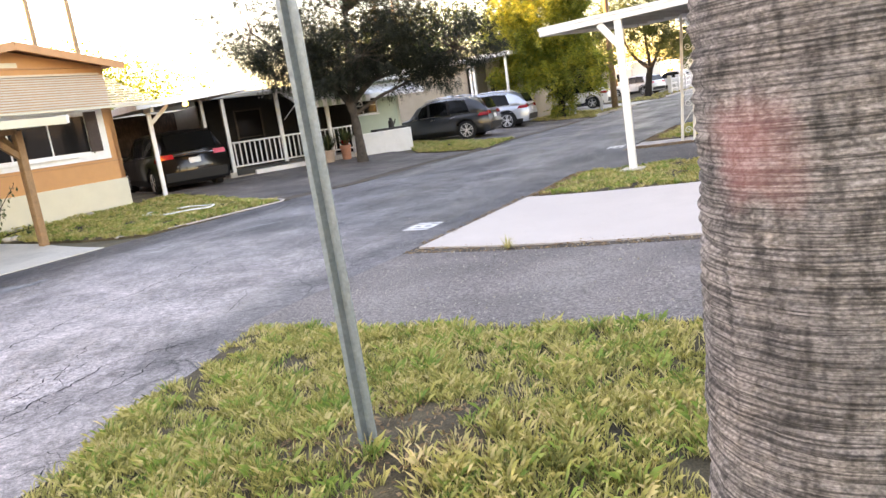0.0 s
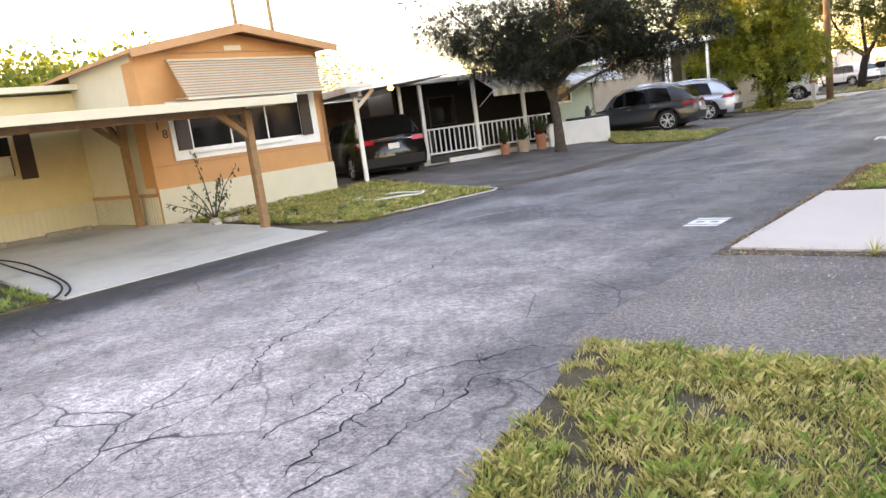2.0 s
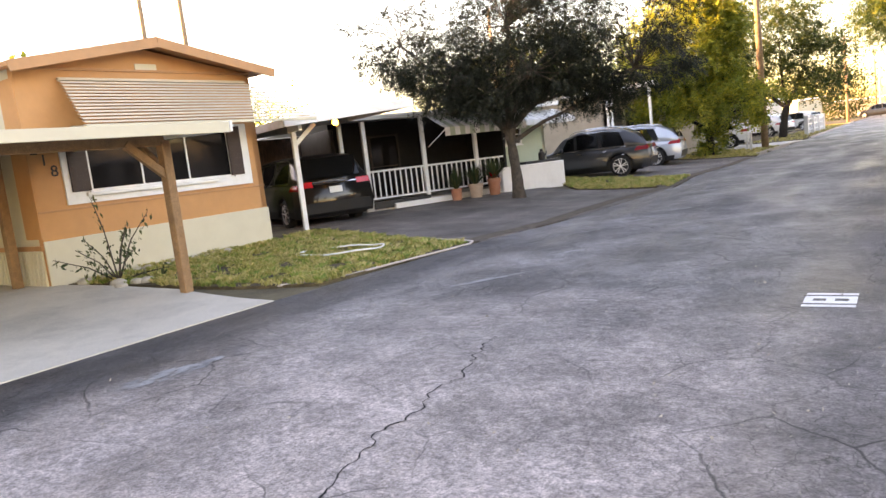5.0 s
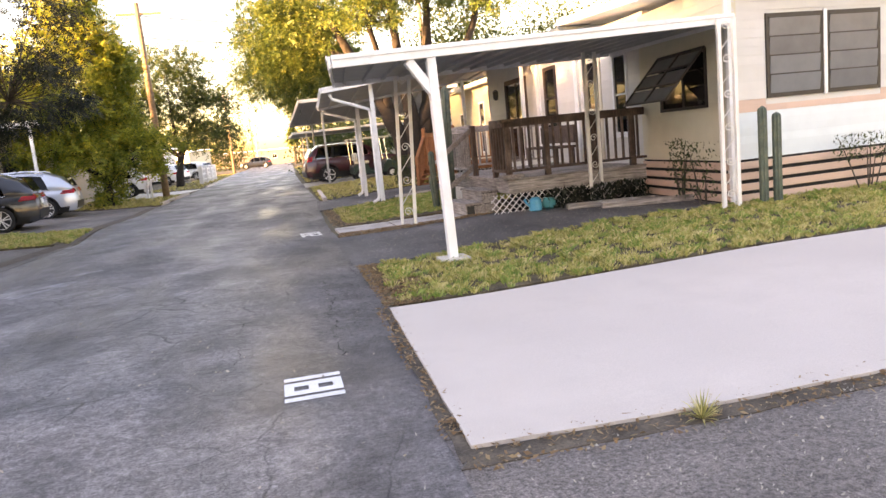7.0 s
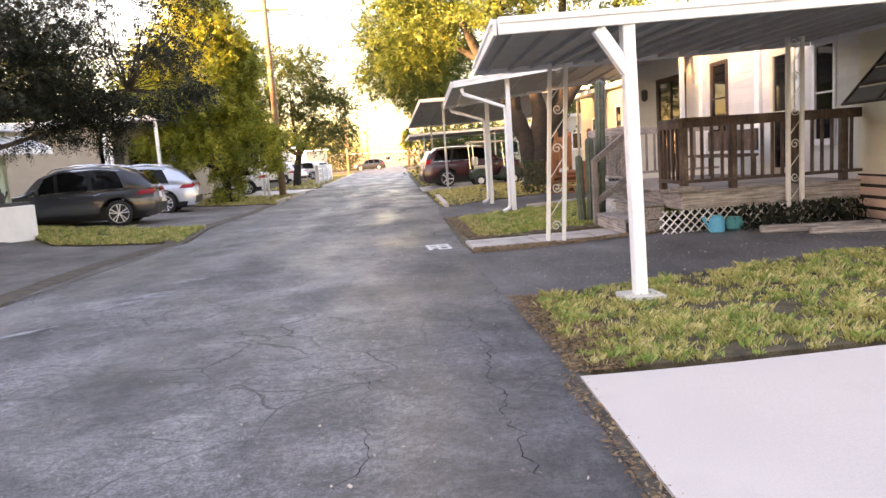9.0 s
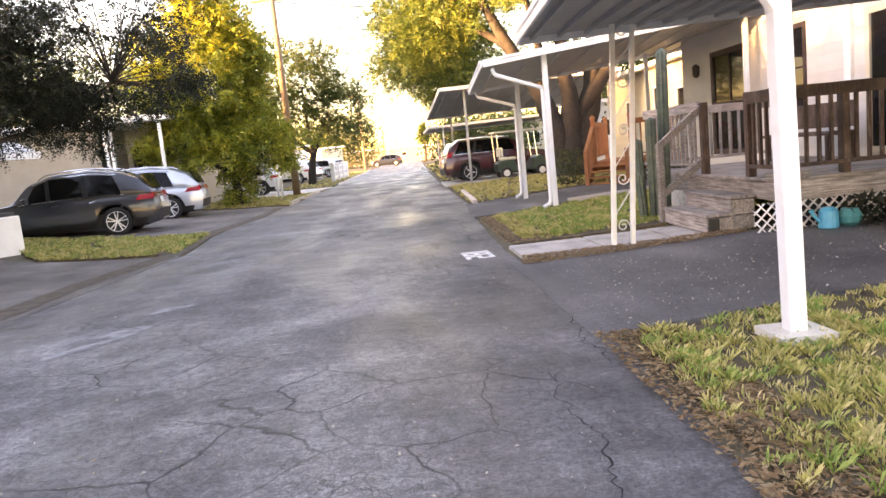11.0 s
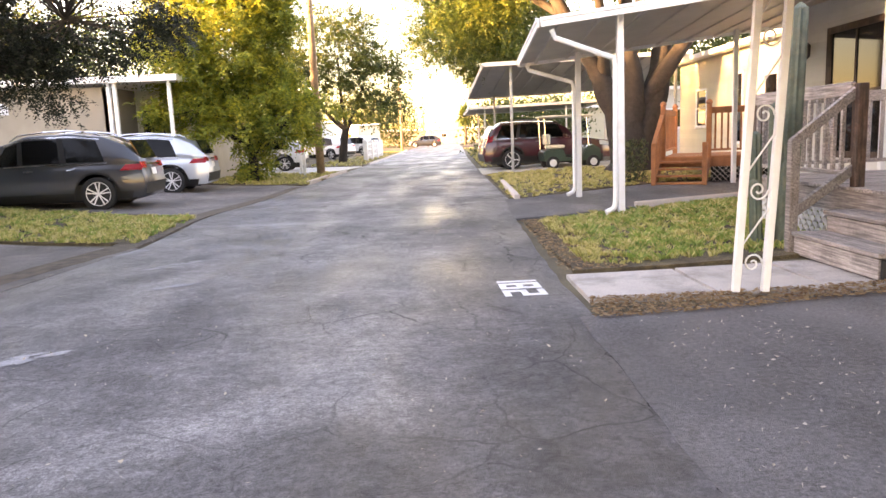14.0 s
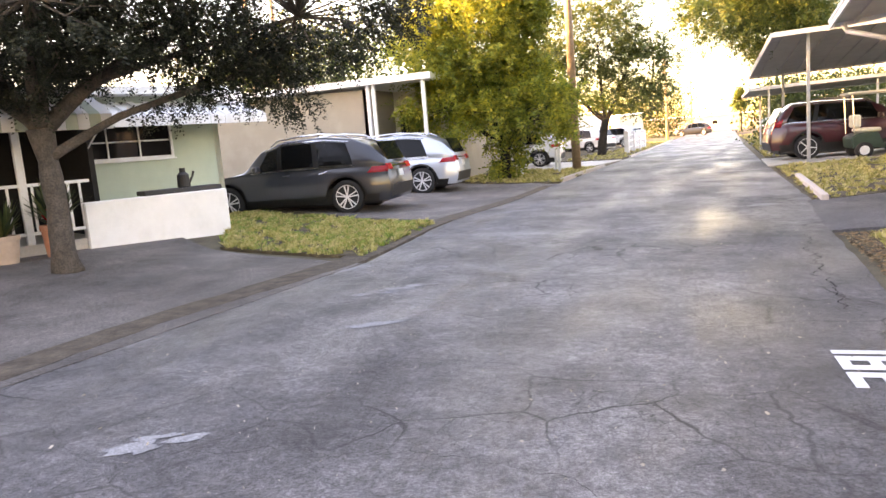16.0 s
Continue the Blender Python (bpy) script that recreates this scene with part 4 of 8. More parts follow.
def worn_mark(cx, cy, a, l, w, label):
    root = thing("worn_marking", label, "road marking", pose(cx, cy, 0.003, 0, 0, a), "worn road markings")
    r = random.Random(int(abs(cx * 100 + cy * 10)))
    vs, fs = [], []
    for k in range(int(26 + l * 40)):
        u, v = r.uniform(-0.5, 0.5), r.uniform(-0.5, 0.5)
        if abs(v) > 0.5 * (1 - abs(u) ** 2 * 3.2):
            continue
        a0, n0, q = r.uniform(0, 6.28), len(vs), 7
        ru, rv = r.uniform(0.03, 0.11), r.uniform(0.012, 0.035)
        for e in range(q):
            b = a0 + 6.283 * e / q
            g = r.uniform(0.6, 1.3)
            vs.append((u * l + ru * g * math.cos(b), v * w + rv * g * math.sin(b), 0.0002 * k / 10 + 0.001))
        fs.append(tuple(sorted(range(n0, n0 + q), key=lambda e: math.atan2(vs[e][1] - v * w, vs[e][0] - u * l))))
    ob = raw_mesh("mark", vs, fs, M_WORNPAINT)
    ob.parent = root
    tagged(ob, "flaking worn white paint", "", "", "stuff")


for a in ((-8.15, 7.05, 80, 0.85, 0.28), (-7.25, 10.6, 55, 0.9, 0.1), (-6.95, 12.4, 60, 0.5, 0.12), (-6.98, 15.45, 50, 0.95, 0.14), (-6.8, 15.95, 32, 0.5, 0.24), (-7.6, 14.2, 45, 0.9, 0.08), (-6.9, 20.4, 40, 0.9, 0.25), (-7.5, 27.3, 40, 0.7, 0.25), (-3.2, 26.6, 0, 0.5, 0.4), (-2.9, 34, 0, 0.5, 0.5), (-6.65, 16.85, 37, 0.42, 0.2), (-7.92, 21.55, 58, 0.7, 0.2), (-6.53, 19.1, 30, 0.4, 0.1)):
    worn_mark(*a, "worn white paint remains on asphalt")

# curbs
def curb(pts, w, h, label, material=M_CONC):
    root = thing("curb", label, "curb", None, "", "structure")
    for p, q in zip(pts, pts[1:]):
        part("curb_piece", beam((*p, rise(p[0]) + h / 2 - 0.02), (*q, rise(q[0]) + h / 2 - 0.02), h, w, 0.012), material, root)


curb([(-2.25, 26.9), (-2.15, 29.5), (-2.05, 32)], 0.12, 0.12, "low pale concrete curb round the lawn island")
curb([(-10.3, 14.15), (-9.6, 13.95), (-9.2, 13.72), (-9.1, 13.45), (-9.22, 12.8), (-9.42, 11.8), (-9.62, 10.7), (-10.2, 10.25)], 0.03, 0.05, "thin white edging of the front lawn")
curb([(-0.6, 24.1), (1.4, 24.55), (3.4, 24.9)], 0.12, 0.1, "pale concrete lawn edging beside the driveway")
curb([(-7.75, 43.4), (-8.0, 39), (-8.05, 35.6)], 0.14, 0.1, "low concrete roadside curb")
curb([(-7.5, 52), (-7.2, 70), (-6.9, 95)], 0.14, 0.1, "low concrete roadside curb")
ring_root = thing("edging_ring", "white hose-like oval edging ring in the lawn", "garden edging", pose(-11.1, 12.6, rise(-11.1) + 0.07))
part("ring", tube([(0.68 * math.cos(a) - 0.12 * math.sin(a), 0.42 * math.sin(a) + 0.30 * math.cos(a), 0.01 * math.sin(5 * a)) for a in [i * math.pi / 16 for i in range(33)]], 0.015, 8), M_WHITE, ring_root)


# ---------------------------------------------------------------- homes: helpers
def siding(parent, a, b, z0, z1, step, material, name="siding_board", holes=(), lap=0.012):
    """Lapped horizontal boards on a wall from a to b (plan), leaving holes (u0, u1, v0, v1)."""
    a, b = Vector(a), Vector(b)
    d = (b - a).normalized()
    n = Vector((d.y, -d.x))
    length = (b - a).length
    z = z0
    while z < z1 - 0.02:
        t = min(step, z1 - z)
        cuts = [(0.0, length)]
        for u0, u1, v0, v1 in holes:
            if z < v1 - 0.01 and z + t > v0 + 0.01:
                cuts = [c for s, e in cuts for c in ((s, min(e, u0)), (max(s, u1), e)) if c[1] - c[0] > 0.02]
        for s, e in cuts:
            bm = bmesh.new()
            p, q = a + d * s, a + d * e
            lo, hi = lap, 0.003
            c = [(p + n * lo, z), (q + n * lo, z), (q + n * hi, z + t), (p + n * hi, z + t), (p, z), (q, z), (q, z + t), (p, z + t)]
            v = [bm.verts.new((x.x, x.y, h)) for x, h in c]
            for f in ((0, 1, 2, 3), (4, 7, 6, 5), (0, 4, 5, 1), (3, 2, 6, 7), (1, 5, 6, 2), (0, 3, 7, 4)):
                bm.faces.new([v[i] for i in f])
            bmesh.ops.recalc_face_normals(bm, faces=bm.faces)
            part(name, bm, material, parent)
        z += t


def wall_box(parent, a, b, z0, z1, t, material, holes=(), name="wall"):
    """A wall of thickness t behind the line a-b, with real openings."""
    length = (Vector(b) - Vector(a)).length
    us = [0.0, length] + [h[k] for h in holes for k in (0, 1)]
    vs = [z0, z1] + [h[k] for h in holes for k in (2, 3)]
    return part(name, grid_solid(us, vs, lambda u, v: any(h[0] < u < h[1] and h[2] < v < h[3] for h in holes), 0, t, on_wall(a, b)), material, parent)


def on_wall(a, b):
    """Frame on a wall line: x along it, y into the wall, z up."""
    a, b = Vector(a), Vector(b)
    d = (b - a).normalized()
    n = Vector((d.y, -d.x))
    return Matrix(((d.x, -n.x, 0, a.x), (d.y, -n.y, 0, a.y), (0, 0, 1, 0), (0, 0, 0, 1)))


def window(parent, fr, u0, u1, v0, v1, frame_mat, w=0.06, lights=(1, 1), glass=None, sill=True, depth=0.05, name="window"):
    """A framed window with panes, sill and mullions, set in a wall frame fr."""
    bm = grid_solid([u0, u0 + w, u1 - w, u1], [v0, v0 + w, v1 - w, v1], lambda u, v: u0 + w < u < u1 - w and v0 + w < v < v1 - w, -0.025, depth, fr)
    win = part(name, bm, frame_mat, parent)
    nx, nz = lights
    iw, ih = (u1 - u0 - 2 * w), (v1 - v0 - 2 * w)
    bar = 0.03
    for i in range(nx):
        for j in range(nz):
            x0, z0 = u0 + w + iw * i / nx, v0 + w + ih * j / nz
            bm = box((x0, 0.012, z0), (x0 + iw / nx, 0.02, z0 + ih / nz))
            bm.transform(fr)
            part("pane", bm, glass or M_GLASS, win)
    for i in range(1, nx):
        x = u0 + w + iw * i / nx
        bm = box((x - bar / 2, -0.012, v0 + w), (x + bar / 2, 0.011, v1 - w), 0.003)
        bm.transform(fr)
        part("mullion", bm, frame_mat, win)
    for j in range(1, nz):
        z = v0 + w + ih * j / nz
        bm = box((u0 + w, -0.008, z - bar / 2), (u1 - w, 0.010, z + bar / 2), 0.003)
        bm.transform(fr)
        part("mullion", bm, frame_mat, win)
    if sill:
        bm = box((u0 - 0.03, -0.06, v0 - 0.035), (u1 + 0.03, -0.0, v0), 0.006)
        bm.transform(fr)
        part("sill", bm, frame_mat, win)
    return win


# ---------------------------------------------------------------- orange home
OH = pose(-14.12, 9.45, 0, 0, 0, -4)
home = thing("mobile_home", "orange and cream mobile home with shuttered front window", "house", OH)
GZ = 0.15
FA, FB = (0, 0), (0, 4.3)  # facade, seen from +x
FW = on_wall(FA, FB)
hole = (0.6, 3.78, 1.50, 2.42)
wall_box(home, FA, FB, GZ, 3.45, 0.14, M_ORANGE, [hole])
bm = bmesh.new()
gv = [bm.verts.new((0, y, z)) for y, z in ((0.0, 3.45), (4.3, 3.45), (2.15, 3.80))] + [bm.verts.new((-0.14, y, z)) for y, z in ((0.0, 3.45), (4.3, 3.45), (2.15, 3.80))]
for f in ((0, 1, 2), (5, 4, 3), (0, 3, 4, 1), (1, 4, 5, 2), (2, 5, 3, 0)):
    bm.faces.new([gv[i] for i in f])
part("gable", bm, M_ORANGE, home)
part("skirting", box((0.004, -0.01, GZ - 0.1), (0.035, 4.31, 0.86), 0.004), M_CREAM, home, "cream painted metal skirting")
part("trim", box((0.004, -0.005, 1.28), (0.02, 4.305, 1.31), 0.003), M_ORANGE_TRIM, home)
part("trim", box((0.004, -0.02, 3.42), (0.03, 4.32, 3.46), 0.003), M_ORANGE_TRIM, home)
# side wall towards the drive, cream above, ribbed skirt below
wall_box(home, (-3.2, 0), (-0.14, 0), GZ, 3.45, 0.12, M_CREAM)
wall_box(home, (0, 4.3), (-9, 4.3), GZ, 3.45, 0.12, M_ORANGE)
part("corner_trim", box((-0.5, -0.02, 0.9), (0.0, -0.001, 3.3), 0.004), M_ORANGE, home)
for i in range(26):
    x = -3.15 + i * 0.12
    part("skirt_rib", box((x, -0.035, GZ - 0.05), (x + 0.085, -0.004, 0.72), 0.006), M_CREAM, home)
part("skirt_rail", box((-3.2, -0.045, 0.73), (-0.02, -0.004, 0.80), 0.004), M_ORANGE_TRIM, home)
roofb = bmesh.new()
pr = [(-0.22, 3.40), (2.15, 3.86), (4.55, 3.42)]
for x in (0.45, -9.0):
    for y, z in pr:
        roofb.verts.new((x, y, z))
    for y, z in pr:
        roofb.verts.new((x, y, z + 0.07))
roofb.verts.ensure_lookup_table()
rv = roofb.verts
for f in ((0, 1, 4, 3), (1, 2, 5, 4), (6, 9, 10, 7), (7, 10, 11, 8), (3, 4, 10, 9), (4, 5, 11, 10), (0, 6, 7, 1), (1, 7, 8, 2), (0, 3, 9, 6), (2, 8, 11, 5)):
    roofb.faces.new([rv[i] for i in f])
bmesh.ops.recalc_face_normals(roofb, faces=roofb.faces)
part("roof", roofb, M_ORANGE_TRIM, home, "shallow tan metal roof with deep eave")
for y0, z0, y1, z1 in ((-0.24, 3.38, 2.15, 3.84), (2.15, 3.84, 4.57, 3.40)):
    part("fascia", beam((0.46, y0, z0 + 0.0), (0.46, y1, z1 + 0.0), 0.03, 0.16), M_ORANGE_TRIM, home)
part("vent", box((0.003, 1.95, 3.45), (0.02, 2.35, 3.56), 0.004), M_CREAM, home)
# tan wing behind, with a window and its cooler
wall_box(home, (-3.2, -6.0), (-3.2, 0), GZ, 3.1, 0.12, M_TAN, [(2.6, 4.6, 1.45, 2.35)])
part("wing_roof", slab_quad([(-2.8, -6.3, 3.22), (-2.8, 0.15, 3.26), (-8, 0.15, 3.5), (-8, -6.3, 3.45)], 0.12), M_CREAM, home, "cream edged flat roof")
part("skirting", box((-3.19, -6.0, GZ - 0.05), (-3.15, -0.05, 0.72), 0.004), M_CREAM, home)
for i in range(48):
    y = -5.95 + i * 0.122
    part("skirt_rib", box((-3.148, y, GZ - 0.05), (-3.13, y + 0.07, 0.66), 0.004), M_CREAM, home)
WW = on_wall((-3.2, -6.0), (-3.2, 0))
tw = window(home, WW, 2.6, 4.6, 1.45, 2.35, M_TAN, 0.05, (2, 2))
bm = box((3.55, -0.25, 1.5), (4.45, 0.1, 1.88), 0.02)
bm.transform(WW)
cooler = part("air_conditioner", bm, M_CREAM, tw, "cream window air conditioner")
for s in (2.30, 4.65):
    bm = box((s, -0.03, 1.40), (s + 0.32, -0.002, 2.42), 0.006)
    bm.transform(WW)
    part("shutter", bm, M_SHUTTER, home, "dark brown louvred shutter")
# front window: white surround, three lights, brown shutters
bm = grid_solid([0.45, 0.82, 3.64, 4.02], [1.36, 1.52, 2.40, 2.50], lambda u, v: 0.82 < u < 3.64 and 1.52 < v < 2.40, -0.04, -0.002, FW)
part("window_surround", bm, M_WHITE, home, "wide white window surround")
fwin = window(home, FW, 0.84, 3.62, 1.52, 2.42, M_WHITE, 0.05, (3, 1), sill=False)
bm = box((0.75, -0.10, 1.46), (3.2, -0.04, 1.52), 0.008)
bm.transform(FW)
part("sill", bm, M_WHITE, fwin)
for s in (0.54, 3.54):
    bm = box((s, -0.075, 1.55), (s + 0.30, -0.045, 2.45), 0.006)
    bm.transform(FW)
    sh = part("shutter", bm, M_SHUTTER, home, "dark brown louvred shutter")
    for q in range(12):
        bm = box((s + 0.03, -0.085, 1.59 + q * 0.07), (s + 0.27, -0.074, 1.63 + q * 0.07))
        bm.transform(FW)
        part("slat", bm, M_SHUTTER, sh)
# slatted awning over the window
awning = part("awning", beam((0.03, 0.62, 3.28), (0.03, 4.15, 3.28), 0.04, 0.05), M_CREAM, home, "cream slatted aluminium awning")
for i in range(15):
    t0 = i / 15
    x0, z0 = 0.03 + 0.95 * t0, 3.30 - 0.86 * t0
    bm = bmesh.new()
    ya, yb = 0.62 - 0.012 * i, 4.15 + 0.058 * i
    pro = [(-0.02, 0.0), (0.058, -0.012), (0.064, -0.040), (0.058, -0.040), (0.052, -0.020), (-0.02, -0.008)]
    va, vb = [bm.verts.new((x, ya, z)) for x, z in pro], [bm.verts.new((x, yb, z)) for x, z in pro]
    bm.faces.new(va), bm.faces.new(vb[::-1])
    for q in range(6):
        bm.faces.new((va[q], vb[q], vb[(q + 1) % 6], va[(q + 1) % 6]))
    bmesh.ops.recalc_face_normals(bm, faces=bm.faces)
    bm.transform(Matrix.Translation((x0, 0, z0)))
    part("slat", bm, M_AWNING, awning)
part("awning_rail", beam((0.98, 0.44, 2.46), (0.98, 5.0, 2.46), 0.04, 0.05), M_CREAM, awning)
for y in (0.7, 4.1):
    part("awning_arm", beam((0.03, y, 2.55), (0.95, y, 2.48), 0.02, 0.02), M_CREAM, awning)
# house number on the corner
for i, ch in enumerate("218"):
    cu = bpy.data.curves.new("numeral", "FONT")
    cu.body, cu.size, cu.extrude = ch, 0.24, 0.004
    tmp = bpy.data.objects.new("tmp", cu)
    scene.collection.objects.link(tmp)
    me = bpy.data.meshes.new_from_object(tmp.evaluated_get(bpy.context.evaluated_depsgraph_get()))
    bpy.data.objects.remove(tmp)
    me.materials.append(M_BLACK)
    ob = piece("numeral", me, home, Matrix.Translation((0.02, 0.02 + 0.13 * i, 2.16 - 0.17 * i)) @ Matrix(((0, 0, 1, 0), (1, 0, 0, 0), (0, 1, 0, 0), (0, 0, 0, 1))))

# lean-to carport of the orange home: flat white deck on brown posts
lc = thing("carport", "flat white lean-to carport on brown wooden posts", "carport", None, "carports")
part("roof", slab_quad([(-10.35, 9.95, 2.17), (-17.2, 10.3, 2.42), (-17.4, 3.5, 2.42), (-10.8, 3.5, 2.17)], 0.07), M_CREAM, lc, "flat cream metal roof")
part("fascia", beam((-10.34, 9.98, 2.11), (-10.82, 3.5, 2.11), 0.04, 0.13), M_CREAM, lc)
part("fascia", beam((-10.3, 9.98, 2.12), (-14.0, 10.12, 2.24), 0.04, 0.13), M_WHITE, lc)
for (x, y), z in (((-11.26, 9.66), 2.05), ((-14.8, 9.30), 2.25), ((-11.5, 4.2), 2.05)):
    post = part("post", beam((x, y, rise(x)), (x, y, z), 0.13, 0.13, 0.01), M_POSTWOOD, lc)
    part("brace", beam((x, y - 0.02, z - 0.45), (x, y - 0.55, z - 0.02), 0.07, 0.1), M_POSTWOOD, lc)
    part("brace", beam((x + 0.02, y, z - 0.45), (x - 0.5, y, z - 0.02), 0.07, 0.1), M_POSTWOOD, lc)
part("beam", beam((-11.26, 9.66, 2.06), (-11.6, 3.5, 2.06), 0.09, 0.14), M_POSTWOOD, lc)

# ---------------------------------------------------------------- mint home with porch, planter wall and carport
LB = pose(-15.2, 19.35, 0, 0, 0, -27.5)
G2 = 0.17
mint = thing("mobile_home", "mint green mobile home with covered porch", "house", LB)
wall_box(mint, (-2.0, 4.2), (-2.0, 7.4), G2, 2.75, 0.12, M_GREENWALL, [(0.3, 2.2, 1.55, 2.25)])
# both porch walls are coloured near-black to give the porch its deep shade
wall_box(mint, (-2.0, -0.5), (-2.0, 4.2), G2, 2.75, 0.12, M_SHADE, [(1.2, 2.2, 0.4, 2.3)], "porch_wall")
wall_box(mint, (-2.0, 4.2), (0.0, 4.2), 0.34, 2.6, 0.08, M_SHADE, (), "porch_end")
wall_box(mint, (-2.0, 7.4), (-9.0, 7.4), G2, 2.75, 0.12, M_CREAM, [(1.2, 1.9, 1.3, 2.2), (2.6, 3.6, 1.2, 2.2)])
wall_box(mint, (-9.0, -4.2), (-4.6, -4.2), G2, 2.6, 0.12, M_DECKDARK)
wall_box(mint, (-4.6, -4.2), (-4.6, -0.5), G2, 2.6, 0.12, M_DECKDARK)
wall_box(mint, (-4.6, -0.5), (-2.0, -0.5), G2, 2.6, 0.12, M_BEIGE)
part("roof", slab_quad([(-1.4, -0.6, 2.88), (-1.4, 7.7, 2.88), (-9.2, 7.7, 3.0), (-9.2, -0.6, 3.0)], 0.14), M_WHITE, mint, "low white metal roof")
MW = on_wall((-2.0, -0.5), (-2.0, 7.4))
window(mint, MW, 5.0, 6.9, 1.55, 2.25, M_WHITE, 0.05, (3, 2))
window(mint, MW, 1.2, 2.2, 0.4, 2.3, M_BRONZE, 0.06, (1, 2), sill=False, name="door")
ME_ = on_wall((-2.0, 7.4), (-9.0, 7.4))
window(mint, ME_, 1.2, 1.9, 1.3, 2.2, M_WHITE, 0.05, (1, 2))
window(mint, ME_, 2.6, 3.6, 1.2, 2.2, M_BRONZE, 0.05, (2, 1))
# scalloped white awning over the window
aw = part("awning", slab_quad([(-1.98, 4.7, 2.62), (-1.0, 4.7, 2.28), (-1.0, 8.0, 2.28), (-1.98, 8.0, 2.62)], 0.02), M_WHITE, mint, "white ribbed aluminium awning")
for i in range(11):
    y = 4.7 + i * 0.3
    part("rib", slab_quad([(-1.98, y, 2.65), (-0.99, y, 2.31), (-0.99, y + 0.12, 2.31), (-1.98, y + 0.12, 2.65)], 0.03), M_WHITE, aw)
    part("valance", box((-0.995, y, 2.12), (-0.985, y + 0.29, 2.285), 0.003), M_WHITE, aw)
# porch floor, posts, rail
porch = thing("porch", "dim covered porch with white posts and railing", "porch", LB)
part("floor", box((-2.0, -0.5, 0.0), (0.0, 4.2, 0.34), 0.01), M_CONC2, porch)
part("roof", slab_quad([(0.35, -0.9, 2.72), (0.35, 4.3, 2.66), (-2.2, 4.3, 2.84), (-2.2, -0.9, 2.84)], 0.09), M_PAN, porch)
for y in (-0.35, 1.45, 3.2):
    part("post", box((-0.06, y - 0.05, 0.34), (0.05, y + 0.06, 2.62), 0.008), M_WHITE, porch)
for z in (0.48, 1.22):
    part("rail", box((-0.03, -0.30, z), (0.03, 4.15, z + 0.05), 0.006), M_WHITE, porch)
bal = mesh_of(box((-0.015, -0.018, 0.52), (0.015, 0.018, 1.23), 0.003), M_WHITE, "baluster")
for i in range(26):
    if all(abs(-0.2 + i * 0.168 - y) > 0.07 for y in (-0.35, 1.45, 3.2)):
        piece("baluster", bal, porch, Matrix.Translation((0, -0.2 + i * 0.168, 0)))
part("drip_edge", box((-0.01, -0.28, 0.22), (0.06, 1.5, 0.42), 0.01), M_BLACK, porch, "black skirt board under the railing")
# striped canvas-like awning
sa = thing("striped_awning", "green and white striped metal awning with scalloped valance", "awning", LB @ Matrix.Translation((0, 0, 0)))
for i in range(17):
    y = 1.55 + i * 0.16
    part("stripe", slab_quad([(0.04, y, 2.66), (1.15, y, 2.20), (1.15, y + 0.158, 2.20), (0.04, y + 0.158, 2.66)], 0.012), M_GREENWALL if i % 2 else M_WHITE, sa)
    part("valance", box((1.135, y, 1.98), (1.148, y + 0.158, 2.20), 0.002), M_GREENWALL if i % 2 else M_WHITE, sa)
for y in (1.6, 4.2):
    part("arm", beam((0.05, y, 1.75), (1.12, y, 2.18), 0.02, 0.02), M_WHITE, sa)
# white planter wall
pw = thing("planter_wall", "white rendered low garden wall with black trough", "garden wall", LB, "", "")
part("wall", box((-0.10, 4.0, 0.0), (0.10, 6.42, 0.90), 0.02), M_WHITEWALL, pw)
part("wall_low", box((-0.12, 0.30, 0.0), (0.16, 2.2, 0.32), 0.02), M_WHITEWALL, pw)
part("wall_end", box((-1.9, 6.24, 0.0), (-0.1, 6.42, 0.90), 0.02), M_WHITEWALL, pw)
part("trough", box((-0.4, 5.0, 0.90), (-0.0, 6.38, 0.98), 0.01), M_BLACK, pw)
tin = thing("watering_can", "dark metal can standing on the garden wall", "can", LB @ pose(-0.15, 5.75, 0.98))
part("body", lathe([(0.10, 0), (0.11, 0.02), (0.10, 0.22), (0.05, 0.27), (0.05, 0.34)], 16), M_PLASTIC, tin)
part("spout", tube([(0, 0.09, 0.06), (0, 0.17, 0.18), (0, 0.2, 0.27)], [0.025, 0.02, 0.02], 8), M_PLASTIC, tin)


def spiky_leaves(bm, n, length, width, spread, seed, z0=0.0):
    r = random.Random(seed)
    for i in range(n):
        a, t = r.uniform(0, 6.28), r.uniform(0.1, spread)
        l = length * r.uniform(0.6, 1.1)
        d = Vector((math.cos(a) * math.sin(t), math.sin(a) * math.sin(t), math.cos(t)))
        s = Vector((-math.sin(a), math.cos(a), 0)) * width
        p0, p1, p2 = Vector((0, 0, z0)), Vector((0, 0, z0)) + d * l * 0.6, Vector((0, 0, z0 - 0.1 * t * l)) + d * l
        v = [bm.verts.new(p0 - s * 0.4), bm.verts.new(p0 + s * 0.4), bm.verts.new(p1 + s), bm.verts.new(p1 - s), bm.verts.new(p2)]
        bm.faces.new((v[0], v[1], v[2], v[3]))
        bm.faces.new((v[3], v[2], v[4]))
    return bm


